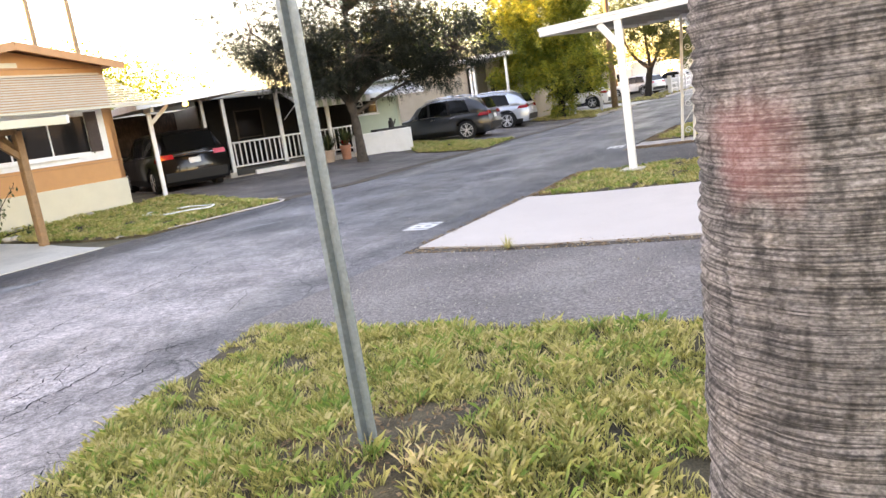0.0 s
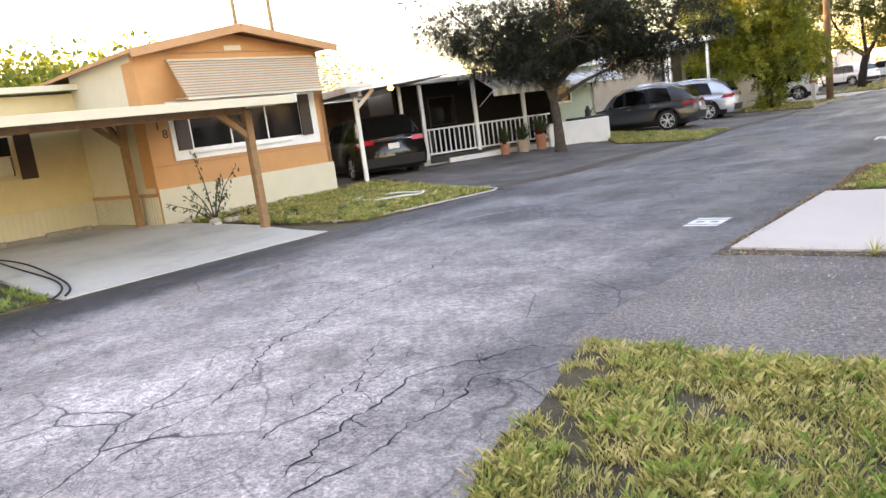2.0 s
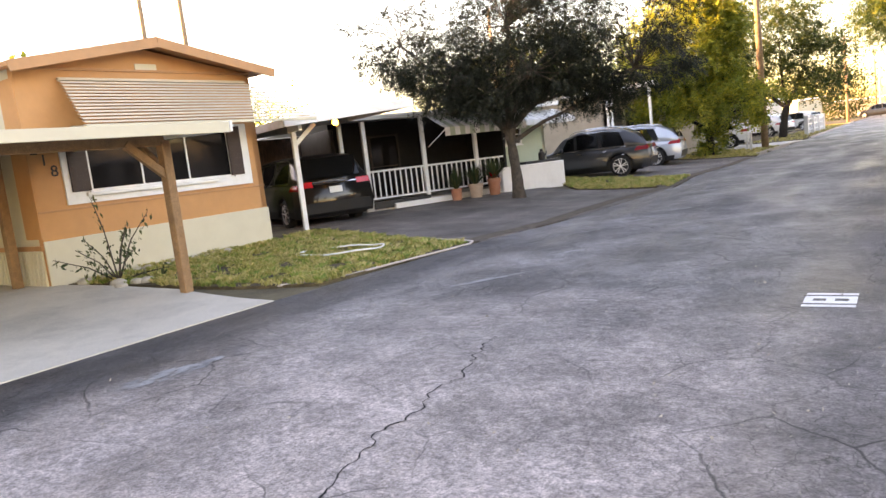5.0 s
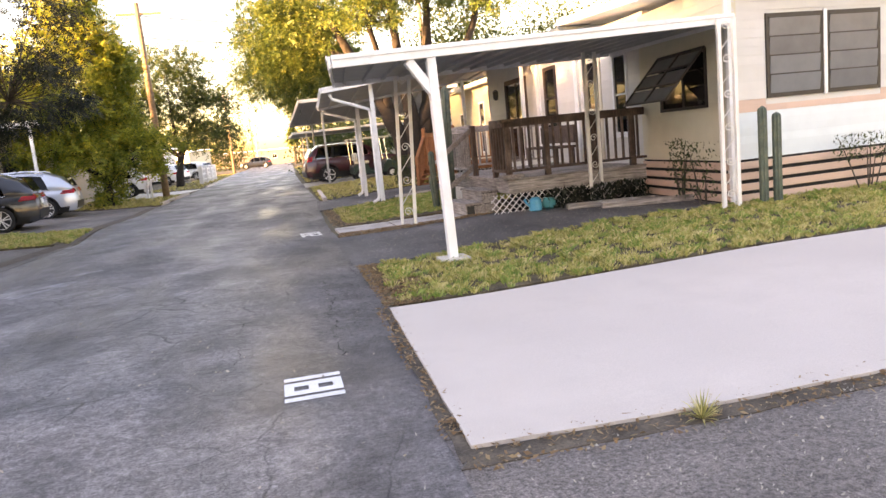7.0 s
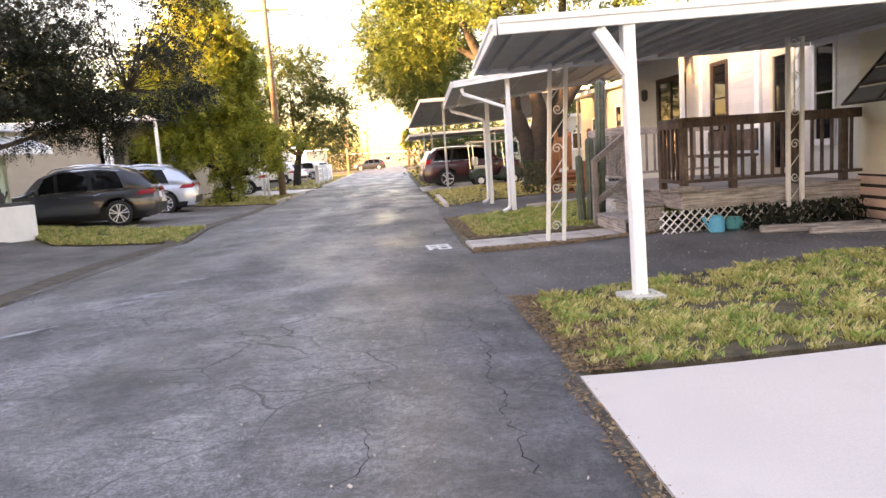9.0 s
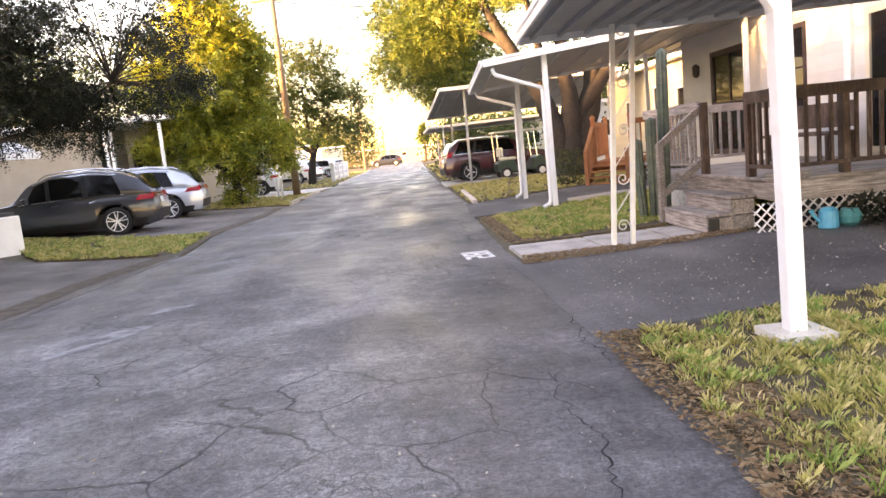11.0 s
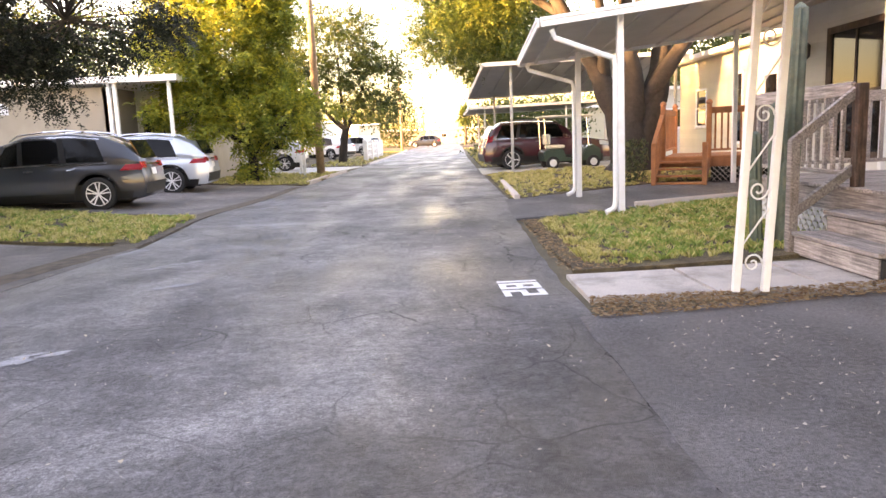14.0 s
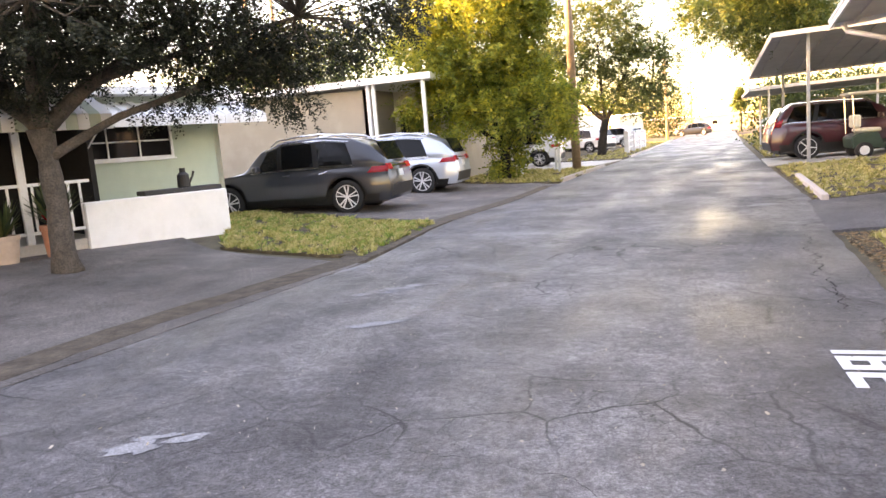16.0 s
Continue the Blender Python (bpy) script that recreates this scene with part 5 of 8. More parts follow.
for y, x, r, h, mt, lab, hh in ((2.05, 0.55, 0.17, 0.36, M_TERRA, "terracotta pot with green grassy plant", 0.55), (2.75, 0.50, 0.22, 0.42, M_CLAY2, "wide beige clay pot with leafy plant", 0.5), (3.45, 0.42, 0.20, 0.50, M_TERRA, "tall dark red pot with red flowers and agave", 0.6)):
    p = thing("flower_pot", lab, "plant pot", LB @ pose(x, y, 0.14), "porch pots")
    part("pot", lathe([(r * 0.68, 0), (r * 0.72, 0.01), (r * 0.92, h * 0.82), (r, h * 0.84), (r, h), (r * 0.86, h), (r * 0.84, h * 0.9)], 20), mt, p)
    part("plant", spiky_leaves(bmesh.new(), 85, hh * 1.25, 0.022, 0.95, int(y * 10), h * 0.9), M_LEAFBUSH, p)
    if y > 3:
        part("flowers", spiky_leaves(bmesh.new(), 50, 0.3, 0.05, 1.3, 9, h * 0.95), M_TAIL, p, "red flowers")

# carport over the minivan
cp = thing("carport", "white flat carport over a dark minivan", "carport", LB, "carports")
part("roof", slab_quad([(3.85, -3.75, 2.52), (3.85, -0.85, 2.74), (-4.8, -0.85, 2.80), (-4.8, -3.75, 2.60)], 0.06), M_PAN, cp)
part("fascia", beam((3.87, -3.78, 2.46), (3.87, -0.83, 2.68), 0.04, 0.17), M_WHITE, cp)
part("fascia", beam((3.87, -0.83, 2.68), (-0.2, -0.83, 2.72), 0.04, 0.17), M_WHITE, cp)
part("fascia", beam((3.87, -3.78, 2.46), (-3.4, -3.78, 2.54), 0.04, 0.17), M_WHITE, cp)
for x, y, z in ((3.1, -3.35, 2.45), (-1.6, -3.4, 2.5), (-0.3, -0.9, 2.7)):
    part("post", box((x - 0.05, y - 0.05, 0.12), (x + 0.05, y + 0.05, z), 0.006), M_WHITE, cp)
part("brace", beam((3.1, -3.32, 2.05), (3.1, -2.85, 2.46), 0.05, 0.09), M_WHITE, cp)
part("gusset", box((2.9, -3.4, 2.3), (3.6, -3.32, 2.48), 0.006), M_WHITE, cp)
lamp = thing("porch_lamp", "small glowing amber bulb under the carport", "lamp", LB @ pose(3.3, -2.45, 2.36))
part("bulb", lathe([(0.02, 0.0), (0.06, 0.02), (0.075, 0.07), (0.05, 0.12), (0.03, 0.14)], 14), M_YELLOWLAMP, lamp)
part("base", lathe([(0.05, 0.14), (0.05, 0.2)], 14), M_WHITE, lamp)

# ---------------------------------------------------------------- beige home behind the parked cars
beige = thing("mobile_home", "beige mobile home with white porch posts", "house", None)
wall_box(beige, (-27, 36.1), (-14.5, 36.1), 0.1, 3.4, 0.12, M_BEIGE, [(1.5, 2.6, 1.4, 2.5)])
wall_box(beige, (-14.5, 36.1), (-14.5, 38.4), 0.1, 3.4, 0.12, M_BEIGE)
wall_box(beige, (-14.5, 38.4), (-12.2, 38.4), 0.1, 3.4, 0.12, M_CREAM, [(0.2, 1.1, 0.4, 2.7)])
wall_box(beige, (-12.2, 38.4), (-12.2, 44), 0.1, 3.4, 0.12, M_BEIGE)
window(beige, on_wall((-27, 36.1), (-14.5, 36.1)), 1.5, 2.6, 1.4, 2.5, M_WHITE, 0.06, (2, 1))
window(beige, on_wall((-14.5, 38.4), (-12.2, 38.4)), 0.2, 1.1, 0.4, 2.7, M_BRONZE, 0.08, (1, 2), sill=False, name="door")
part("roof", slab_quad([(-27.4, 35.6, 3.68), (-12.0, 35.6, 3.68), (-12.0, 44.5, 3.9), (-27.4, 44.5, 3.9)], 0.2), M_WHITE, beige, "flat white edged roof")
part("porch_floor", box((-14.5, 35.8, 0.0), (-12.2, 38.4, 0.3), 0.02), M_CONC2, beige)
for x in (-14.2, -12.35):
    for d in ((-0.1, 0.1) if x < -13 else (0.0,)):
        part("post", box((x + d - 0.055, 35.8, 0.02), (x + d + 0.055, 35.92, 3.48), 0.008), M_WHITE, beige)

# ---------------------------------------------------------------- white home with carport and weathered deck
RH = 0.09
white_home = thing("mobile_home", "white sided mobile home with salmon band and louvred windows", "house", None)
NA, NB = (2.75, 14.5), (12.0, 14.9)
holes = [(0.62, 2.72, 1.60, 2.80)]
wall_box(white_home, NA, NB, RH, 3.3, 0.12, M_WHITESIDE, holes)
siding(white_home, NA, NB, 1.60, 3.3, 0.125, M_WHITESIDE, holes=[(0.60, 2.74, 1.58, 2.82)])
siding(white_home, NA, NB, 1.42, 1.60, 0.09, M_PINK, holes=[(0.60, 2.74, 1.58, 2.82)])
siding(white_home, NA, NB, 0.74, 1.42, 0.113, M_BLUESIDE)
NW = on_wall(NA, NB)
for i in range(4):
    bm = box((-0.02, -0.035, RH + 0.03 + i * 0.16), (9.2, -0.006, RH + 0.135 + i * 0.16), 0.006)
    bm.transform(NW)
    part("skirt_board", bm, M_PINK, white_home)
# near-black sheet added over the white wall for shade between skirt boards
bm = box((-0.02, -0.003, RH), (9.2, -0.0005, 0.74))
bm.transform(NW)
part("skirt_backing", bm, M_SHADE, white_home)
for u0 in (0.62, 1.70):
    lw = window(white_home, NW, u0, u0 + 1.02, 1.60, 2.80, M_BRONZE, 0.055, (1, 1), glass=M_SHADE, sill=False)
    for i in range(4):
        z = 1.66 + i * 0.27
        bm = box((0, -0.005, 0), (0.90, 0.005, 0.262), 0.002)
        bm.transform(NW @ Matrix.Translation((u0 + 0.06, -0.012, z)) @ Matrix.Rotation(radians(5), 4, "X"))
        part("louvre", bm, M_LOUVRE, lw)
        bm = box((u0 + 0.05, -0.034, z + 0.255), (u0 + 0.97, -0.016, z + 0.28), 0.003)
        bm.transform(NW)
        part("louvre_rail", bm, M_BRONZE, lw)
bm = box((1.64, -0.045, 1.58), (1.70, -0.004, 2.82), 0.005)
bm.transform(NW)
part("mullion", bm, M_WHITE, white_home, "white mullion between the windows")
# end wall towards the lane, its siding and the propped louvre window
EA, EB = (2.95, 17.35), (2.75, 14.5)
endhole = (0.75, 2.25, 1.55, 2.45)
wall_box(white_home, EA, EB, RH, 3.3, 0.12, M_CREAM, [endhole])
siding(white_home, EA, EB, 0.74, 3.3, 0.125, M_CREAM, holes=[(0.73, 2.27, 1.53, 2.47)])
EW = on_wall(EA, EB)
# same near-black sheet on the end wall, shading the board gaps by colour
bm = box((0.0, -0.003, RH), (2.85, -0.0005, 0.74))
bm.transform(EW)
part("skirt_backing", bm, M_SHADE, white_home)
for i in range(4):
    bm = box((0.0, -0.035, RH + 0.03 + i * 0.16), (2.85, -0.004, RH + 0.14 + i * 0.16), 0.006)
    bm.transform(EW)
    part("skirt_board", bm, M_PINK, white_home)
window(white_home, EW, 0.75, 2.25, 1.55, 2.45, M_BRONZE, 0.05, (2, 1), sill=False)
aww = part("window_sash", box((0, 0, 0), (0.02, 0.02, 0.02)), M_BRONZE, white_home, "propped open bronze awning sash")
for i in range(3):
    for c in range(2):
        bm = box((0.03, -0.005, 0.03), (0.71, 0.005, 0.30), 0.002)
        bm.transform(EW @ Matrix.Translation((0.76 + c * 0.74, -0.03, 2.44)) @ Matrix.Rotation(radians(-42), 4, "X") @ Matrix.Translation((0, 0, -0.33 * (i + 1))))
        part("louvre", bm, M_LOUVRE, aww)
for u in (0.75, 1.49, 2.22):
    bm = box((0, -0.015, -1.0), (0.03, 0.015, 0.0), 0.003)
    bm.transform(EW @ Matrix.Translation((u, -0.03, 2.46)) @ Matrix.Rotation(radians(-42), 4, "X"))
    part("sash_stile", bm, M_BRONZE, aww)
for i in range(4):
    bm = box((0.0, -0.015, -0.015), (1.5, 0.015, 0.015), 0.003)
    bm.transform(EW @ Matrix.Translation((0.75, -0.03, 2.46)) @ Matrix.Rotation(radians(-42), 4, "X") @ Matrix.Translation((0, 0, -0.328 * i)))
    part("sash_rail", bm, M_BRONZE, aww)
part("corner_trim", box((2.70, 14.46, RH), (2.78, 14.53, 3.3), 0.006), M_WHITE, white_home)
part("eave", slab_quad([(2.35, 14.1, 3.42), (12, 14.5, 3.42), (12, 20, 3.75), (2.55, 20, 3.75)], 0.14), M_WHITE, white_home, "white roof edge")
# long wall facing the lane behind the deck
LA, LBB = (3.05, 26.6), (3.05, 17.35)
doors = [(1.55, 3.25, 0.70, 2.92), (4.45, 5.2, 1.45, 2.95), (6.75, 7.5, 0.7, 2.85), (8.0, 8.6, 1.2, 2.8)]
wall_box(white_home, LA, LBB, RH, 3.4, 0.12, M_WHITESIDE, doors)
siding(white_home, LA, LBB, 0.5, 3.4, 0.14, M_WHITESIDE, holes=[(d[0] - 0.02, d[1] + 0.02, d[2] - 0.02, d[3] + 0.02) for d in doors])
LW = on_wall(LA, LBB)
window(white_home, LW, *doors[0], M_DECKDARK, 0.11, (2, 2), sill=False, name="door")
window(white_home, LW, *doors[1], M_DECKDARK, 0.08, (1, 2))
window(white_home, LW, *doors[2], M_CREAM, 0.10, (1, 2), sill=False, name="door")
window(white_home, LW, *doors[3], M_WHITE, 0.07, (1, 2))
for u in (4.02, 6.3):
    bm = box((u, -0.07, 0.5), (u + 0.17, -0.004, 3.3), 0.006)
    bm.transform(LW)
    part("pilaster", bm, M_WHITE, white_home)
bm = lathe([(0.03, 0.30), (0.085, 0.25), (0.075, 0.05), (0.03, 0.0)], 10)
bm.transform(LW @ Matrix.Translation((1.05, -0.13, 2.45)))
part("wall_lantern", bm, M_BRONZE, white_home, "small wall lantern beside the door")
wall_box(white_home, (12.0, 26.6), (3.05, 26.6), RH, 3.4, 0.12, M_WHITESIDE)
bm = slab_quad([(2.5, 19.8, 3.55), (2.5, 27.0, 3.55), (8, 27.0, 4.6), (8, 19.8, 4.6)], 0.1)
part("roof", bm, M_GALV, white_home, "grey ribbed metal roof")
for i in range(17):
    y = 19.9 + i * 0.42
    part("roof_rib", beam((2.5, y, 3.57), (8, y, 4.62), 0.04, 0.05), M_GALV, white_home)
bm = prism([(6.0, 15.2), (12, 15.2), (12, 20), (6.0, 20)], 3.5, 4.3)
part("upper_gable", bm, M_CREAM, white_home)
part("gable_roof", slab_quad([(5.5, 14.8, 4.2), (9.2, 14.8, 5.2), (9.2, 20, 5.2), (5.5, 20, 4.2)], 0.14), M_WHITE, white_home)


def pan_roof(root, c, t, ribs, mt, rib_h=0.05):
    """A carport roof: thin pan with ribs below and fascia all round. c: near-left, near-right, far-right, far-left."""
    c = [Vector(p) for p in c]
    part("roof", slab_quad(c, t), mt, root)
    for i in range(ribs):
        f = (i + 0.5) / ribs
        p, q = c[0].lerp(c[1], f), c[3].lerp(c[2], f)
        dn = Vector((0, 0, -t - rib_h / 2 + 0.004))
        part("roof_rib", beam(p + dn, q + dn, 0.05, rib_h, 0.0), mt, root)
    for i in range(4):
        p, q = c[i], c[(i + 1) % 4]
        o = (c[0] + c[1] + c[2] + c[3]) / 4
        out = ((p + q) / 2 - o)
        out.z = 0
        out = out.normalized() * 0.025
        part("fascia", beam(p + out - Vector((0, 0, 0.045)), q + out - Vector((0, 0, 0.045)), 0.035, 0.13, 0.006), M_WHITE, root)
        part("gutter_lip", beam(p + out * 2.0 - Vector((0, 0, 0.0)), q + out * 2.0 - Vector((0, 0, 0.0)), 0.02, 0.05, 0.004), M_WHITE, root)


def scroll_post(root, x, y, z0, z1, ang, gap=0.30, lean=0.0):
    """Two thin square tubes joined by wrought scrolls, leaning a little out of plumb."""
    before = set(root.children)
    c, s = math.cos(ang), math.sin(ang)
    pa, pb = (x - c * gap / 2, y - s * gap / 2), (x + c * gap / 2, y + s * gap / 2)
    leg = part("post", box((-0.027, -0.027, z0), (0.027, 0.027, z1), 0.004), M_LATTICE, root, "white ornamental post")
    leg.matrix_basis = Matrix.Translation((*pa, 0))
    leg = part("post", box((-0.027, -0.027, z0), (0.027, 0.027, z1), 0.004), M_LATTICE, root, "white ornamental post")
    leg.matrix_basis = Matrix.Translation((*pb, 0))
    r = gap * 0.33
    pts = []
    for i in range(22):
        a = i * 0.42
        rr = r * (1 - i / 26)
        pts.append((rr * math.cos(a), 0, rr * math.sin(a)))
    me = mesh_of(tube(pts, 0.008, 6), M_LATTICE, "scroll", True)
    n = int((z1 - z0) / 0.44)
    for i in range(n):
        z = z0 + 0.22 + i * (z1 - z0 - 0.3) / max(1, n - 1)
        fl = -1 if i % 2 else 1
        piece("scroll", me, root, Matrix.Translation((x, y, z)) @ Matrix.Rotation(ang, 4, "Z") @ Matrix.Diagonal((1, 1, fl, 1)))
        if i < n - 1:
            z2 = z0 + 0.22 + (i + 1) * (z1 - z0 - 0.3) / max(1, n - 1)
            part("link", tube([(pa[0], pa[1], z + 0.1), ((pa[0] + pb[0]) / 2, (pa[1] + pb[1]) / 2, (z + z2) / 2), (pb[0], pb[1], z2 - 0.1)], 0.007, 6), M_LATTICE, root)
    tip = Matrix.Translation((x, y, 0)) @ Matrix.Rotation(lean, 4, "Y") @ Matrix.Translation((-x, -y, 0))
    for ob in [c for c in root.children if c not in before]:
        ob.matrix_basis = tip @ ob.matrix_basis


ca = thing("carport", "white flat aluminium carport beside the weathered deck", "carport", None, "carports")
pan_roof(ca, [(-3.05, 13.2, 2.42), (2.70, 14.35, 2.78), (3.0, 18.6, 2.88), (-2.5, 18.25, 2.66)], 0.03, 16, M_PAN)
part("post", beam((-1.85, 13.47, 0.03), (-1.9, 13.47, 2.42), 0.11, 0.11, 0.008), M_WHITE, ca, "white square main post")
part("brace", beam((-1.89, 13.47, 1.98), (-2.18, 13.40, 2.36), 0.06, 0.11), M_WHITE, ca)
part("footing", prism(wobble([(-2.03, 13.3), (-1.68, 13.3), (-1.68, 13.64), (-2.03, 13.64)], 0.02, 0.1), -0.02, 0.07), M_CONC2, ca)
scroll_post(ca, -1.55, 17.64, 0.05, 2.60, 0.1, 0.24, 0.055)
scroll_post(ca, 1.85, 17.15, 0.08, 2.72, 0.1, 0.22)
scroll_post(ca, 2.46, 14.16, 0.08, 2.72, -0.35, 0.2)

cb = thing("carport", "white aluminium carport with downspouts beside red steps", "carport", None, "carports")
pan_roof(cb, [(-2.33, 22.85, 2.93), (4.0, 22.6, 3.62), (4.6, 28.6, 3.6), (-2.1, 27.2, 2.78)], 0.04, 10, M_PANB)
part("post", beam((-1.1, 23.1, 0.0), (-1.12, 23.1, 3.0), 0.10, 0.10, 0.008), M_WHITE, cb)
part("post", beam((-1.05, 26.5, 0.0), (-1.05, 26.5, 2.86), 0.10, 0.10, 0.008), M_WHITE, cb)
part("post", beam((2.55, 27.7, 0.0), (2.55, 27.7, 3.4), 0.09, 0.09, 0.008), M_WHITE, cb)
part("post", beam((2.75, 22.9, 0.05), (2.75, 22.9, 3.45), 0.09, 0.09, 0.008), M_WHITE, cb)
for (x, y), sx, sy, z in (((-1.1, 23.1), -2.15, 22.95, 2.80), ((-1.05, 26.5), -2.0, 26.9, 2.70)):
    part("downspout", tube([(sx, sy, z), (sx + 0.05, sy, z - 0.12), (x - 0.12, y - 0.02, z - 0.42), (x - 0.09, y - 0.02, z - 0.55), (x - 0.09, y - 0.02, 0.25), (x - 0.12, y - 0.03, 0.15), (x - 0.25, y - 0.05, 0.09)], 0.042, 8), M_WHITE, cb)

cc = thing("carport", "grey flat carport over a maroon car", "carport", None, "carports")
pan_roof(cc, [(-2.1, 36.9, 3.72), (5.0, 37.1, 3.9), (5.2, 44.2, 3.2), (-2.3, 44.0, 3.0)], 0.04, 12, M_PAN)
for x, y, z in ((-1.15, 37.4, 3.66), (-1.2, 43.6, 3.0), (4.6, 37.5, 3.8)):
    part("post", beam((x, y, 0.02), (x, y, z), 0.09, 0.09, 0.006), M_RAFTER, cc)
cd = thing("carport", "far low white carport", "carport", None, "carports")
pan_roof(cd, [(-2.0, 49.0, 2.75), (5, 49.2, 2.9), (5, 55, 2.8), (-2.0, 55, 2.65)], 0.05, 6, M_PAN)
for x, y in ((-1.2, 49.4), (-1.2, 54.5), (3, 49.4)):
    part("post", beam((x, y, 0.02), (x, y, 2.7), 0.08, 0.08, 0.006), M_WHITE, cd)

# ---------------------------------------------------------------- weathered deck
deck = thing("deck", "weathered grey-brown wooden deck with railing", "deck", None)
DX0, DX1, DY0, DY1, DZ = 0.22, 2.92, 17.25, 21.6, 0.66
part("rim_board", box((DX0, DY0, DZ - 0.26), (DX1, DY0 + 0.05, DZ - 0.03), 0.006), M_DECKX, deck)
part("rim_board", box((DX0, DY0 + 0.05, DZ - 0.26), (DX0 + 0.05, DY1, DZ - 0.03), 0.006), M_DECK, deck)
for i in range(30):
    y = DY0 - 0.03 + i * 0.146
    part("deck_board", box((DX0 - 0.03, y, DZ - 0.03), (DX1, y + 0.14, DZ + 0.005), 0.004), M_DECKX, deck)
def railing(a, b, z, root, mt, n, post_ends=True, h=1.0):
    a, b = Vector((*a, z)), Vector((*b, z))
    up = Vector((0, 0, 1))
    part("rail", beam(a + up * (h - 0.03), b + up * (h - 0.03), 0.05, 0.14, 0.008), mt, root)
    part("rail", beam(a + up * 0.14, b + up * 0.14, 0.09, 0.045, 0.006), mt, root)
    for i in range(n):
        p = a.lerp(b, (i + 1) / (n + 1))
        part("baluster", box((p.x - 0.02, p.y - 0.02, z + 0.12), (p.x + 0.02, p.y + 0.02, z + h - 0.05), 0.004), mt, root)


railing((DX0, DY0), (DX1, DY0), DZ, deck, M_DECKDARK, 17)
railing((DX0, DY0), (DX0, 18.0), DZ, deck, M_DECKDARK, 4)
railing((DX0, 19.4), (DX0, DY1), DZ, deck, M_DECK, 13)
railing((DX0, DY1), (DX1, DY1), DZ, deck, M_DECK, 15)
for x, y, h in ((DX0 + 0.05, DY0 + 0.05, 1.02), (1.0, DY0 + 0.05, 0.98), (1.95, DY0 + 0.05, 0.98), (2.68, DY0 + 0.05, 0.98), (DX0 + 0.05, 18.05, 1.05), (DX0 + 0.05, 19.35, 1.02), (DX0 + 0.05, DY1 - 0.05, 1.0)):
    part("deck_post", box((x - 0.05, y - 0.05, DZ + 0.002), (x + 0.05, y + 0.05, DZ + h), 0.008), M_DECKDARK, deck)
part("corner_cap", box((0.09, 17.12, DZ + 0.0), (0.49, 17.40, DZ + 0.08), 0.012), M_DECK, deck)
part("corner_cap", box((0.13, 17.14, DZ + 0.98), (0.47, 17.38, DZ + 1.04), 0.012), M_DECKDARK, deck)
# steps
for i, (x0, x1, z1) in enumerate(((-0.10, 0.19, 0.46), (-0.42, -0.10, 0.26))):
    # near-black core painted as the shade seen between treads and risers
    part("step", box((x0 + 0.02, 17.87, 0.04), (x1, 19.18, z1 - 0.04), 0.004), M_SHADE, deck, "near-black core for the shade between step boards")
    mid = (x0 + x1) / 2
    part("tread", box((x0 - 0.03, 17.82, z1 - 0.035), (mid - 0.006, 19.23, z1 + 0.005), 0.006), M_DECK, deck)
    part("tread", box((mid + 0.006, 17.82, z1 - 0.035), (x1 + 0.02, 19.23, z1 + 0.002), 0.006), M_DECK, deck)
    n = 2 if i == 0 else 1
    hgt = (z1 - 0.08) / n
    for k in range(n):
        part("riser", box((x0 - 0.005, 17.85, 0.045 + k * hgt), (x0 + 0.018, 19.2, 0.035 + (k + 1) * hgt), 0.004), M_DECK, deck)
        part("step_side", box((x0 + 0.02, 17.845, 0.045 + k * hgt), (x1, 17.868, 0.035 + (k + 1) * hgt), 0.004), M_DECK, deck)
part("step_end", box((-0.41, 17.825, 0.05), (-0.27, 17.842, 0.21), 0.004), M_BLACK, deck, "dark plate on the end of the lower step")
part("hand_post", beam((-0.43, 19.25, 0.02), (-0.43, 19.25, 1.16), 0.09, 0.09, 0.008), M_DECK, deck)
part("hand_rail", beam((-0.45, 19.25, 1.12), (0.27, 19.4, 1.62), 0.05, 0.10, 0.006), M_DECK, deck)
part("hand_rail", beam((-0.45, 19.25, 0.42), (0.27, 19.4, 0.86), 0.05, 0.10, 0.006), M_DECK, deck)


def lattice(root, a, b, z0, z1, pitch=0.11, w=0.03):
    """Diagonal crossing strips clipped to a panel on the line a-b."""
    a, b = Vector((*a, 0)), Vector((*b, 0))
    d = (b - a).normalized()
    n = Vector((d.y, -d.x, 0))
    length, h = (b - a).length, z1 - z0
    for sgn, off in ((1, 0.004), (-1, 0.012)):
        s = -h
        while s < length:
            u0, u1 = (s, s + h)
            v0, v1 = (0, h)
            if u0 < 0:
                v0, u0 = -u0, 0
            if u1 > length:
                v1, u1 = h - (u1 - length), length
            if u1 - u0 > 0.02:
                va, vb = (v0, v1) if sgn > 0 else (h - v0, h - v1)
                part("lath", beam(a + d * u0 + n * off + Vector((0, 0, z0 + va)), a + d * u1 + n * off + Vector((0, 0, z0 + vb)), 0.006 if abs(n.x) > 2 else w, 0.006, 0.0), M_LATTICE, root)
            s += pitch
    return root


lat = thing("lattice_skirt", "white diagonal lattice under the deck", "lattice", None)
lattice(lat, (-0.12, DY0 + 0.02), (2.85, DY0 + 0.02), 0.07, DZ - 0.26, 0.125, 0.044)
lattice(lat, (0.25, 21.4), (0.25, 19.25), 0.07, DZ - 0.26, 0.125, 0.044)
# near-black sheet added behind the laths for the shade under the deck
part("backing", box((0.28, DY0 + 0.12, 0.02), (2.85, DY0 + 0.14, DZ - 0.05)), M_SHADE, lat, "near-black sheet for the shade under the deck")
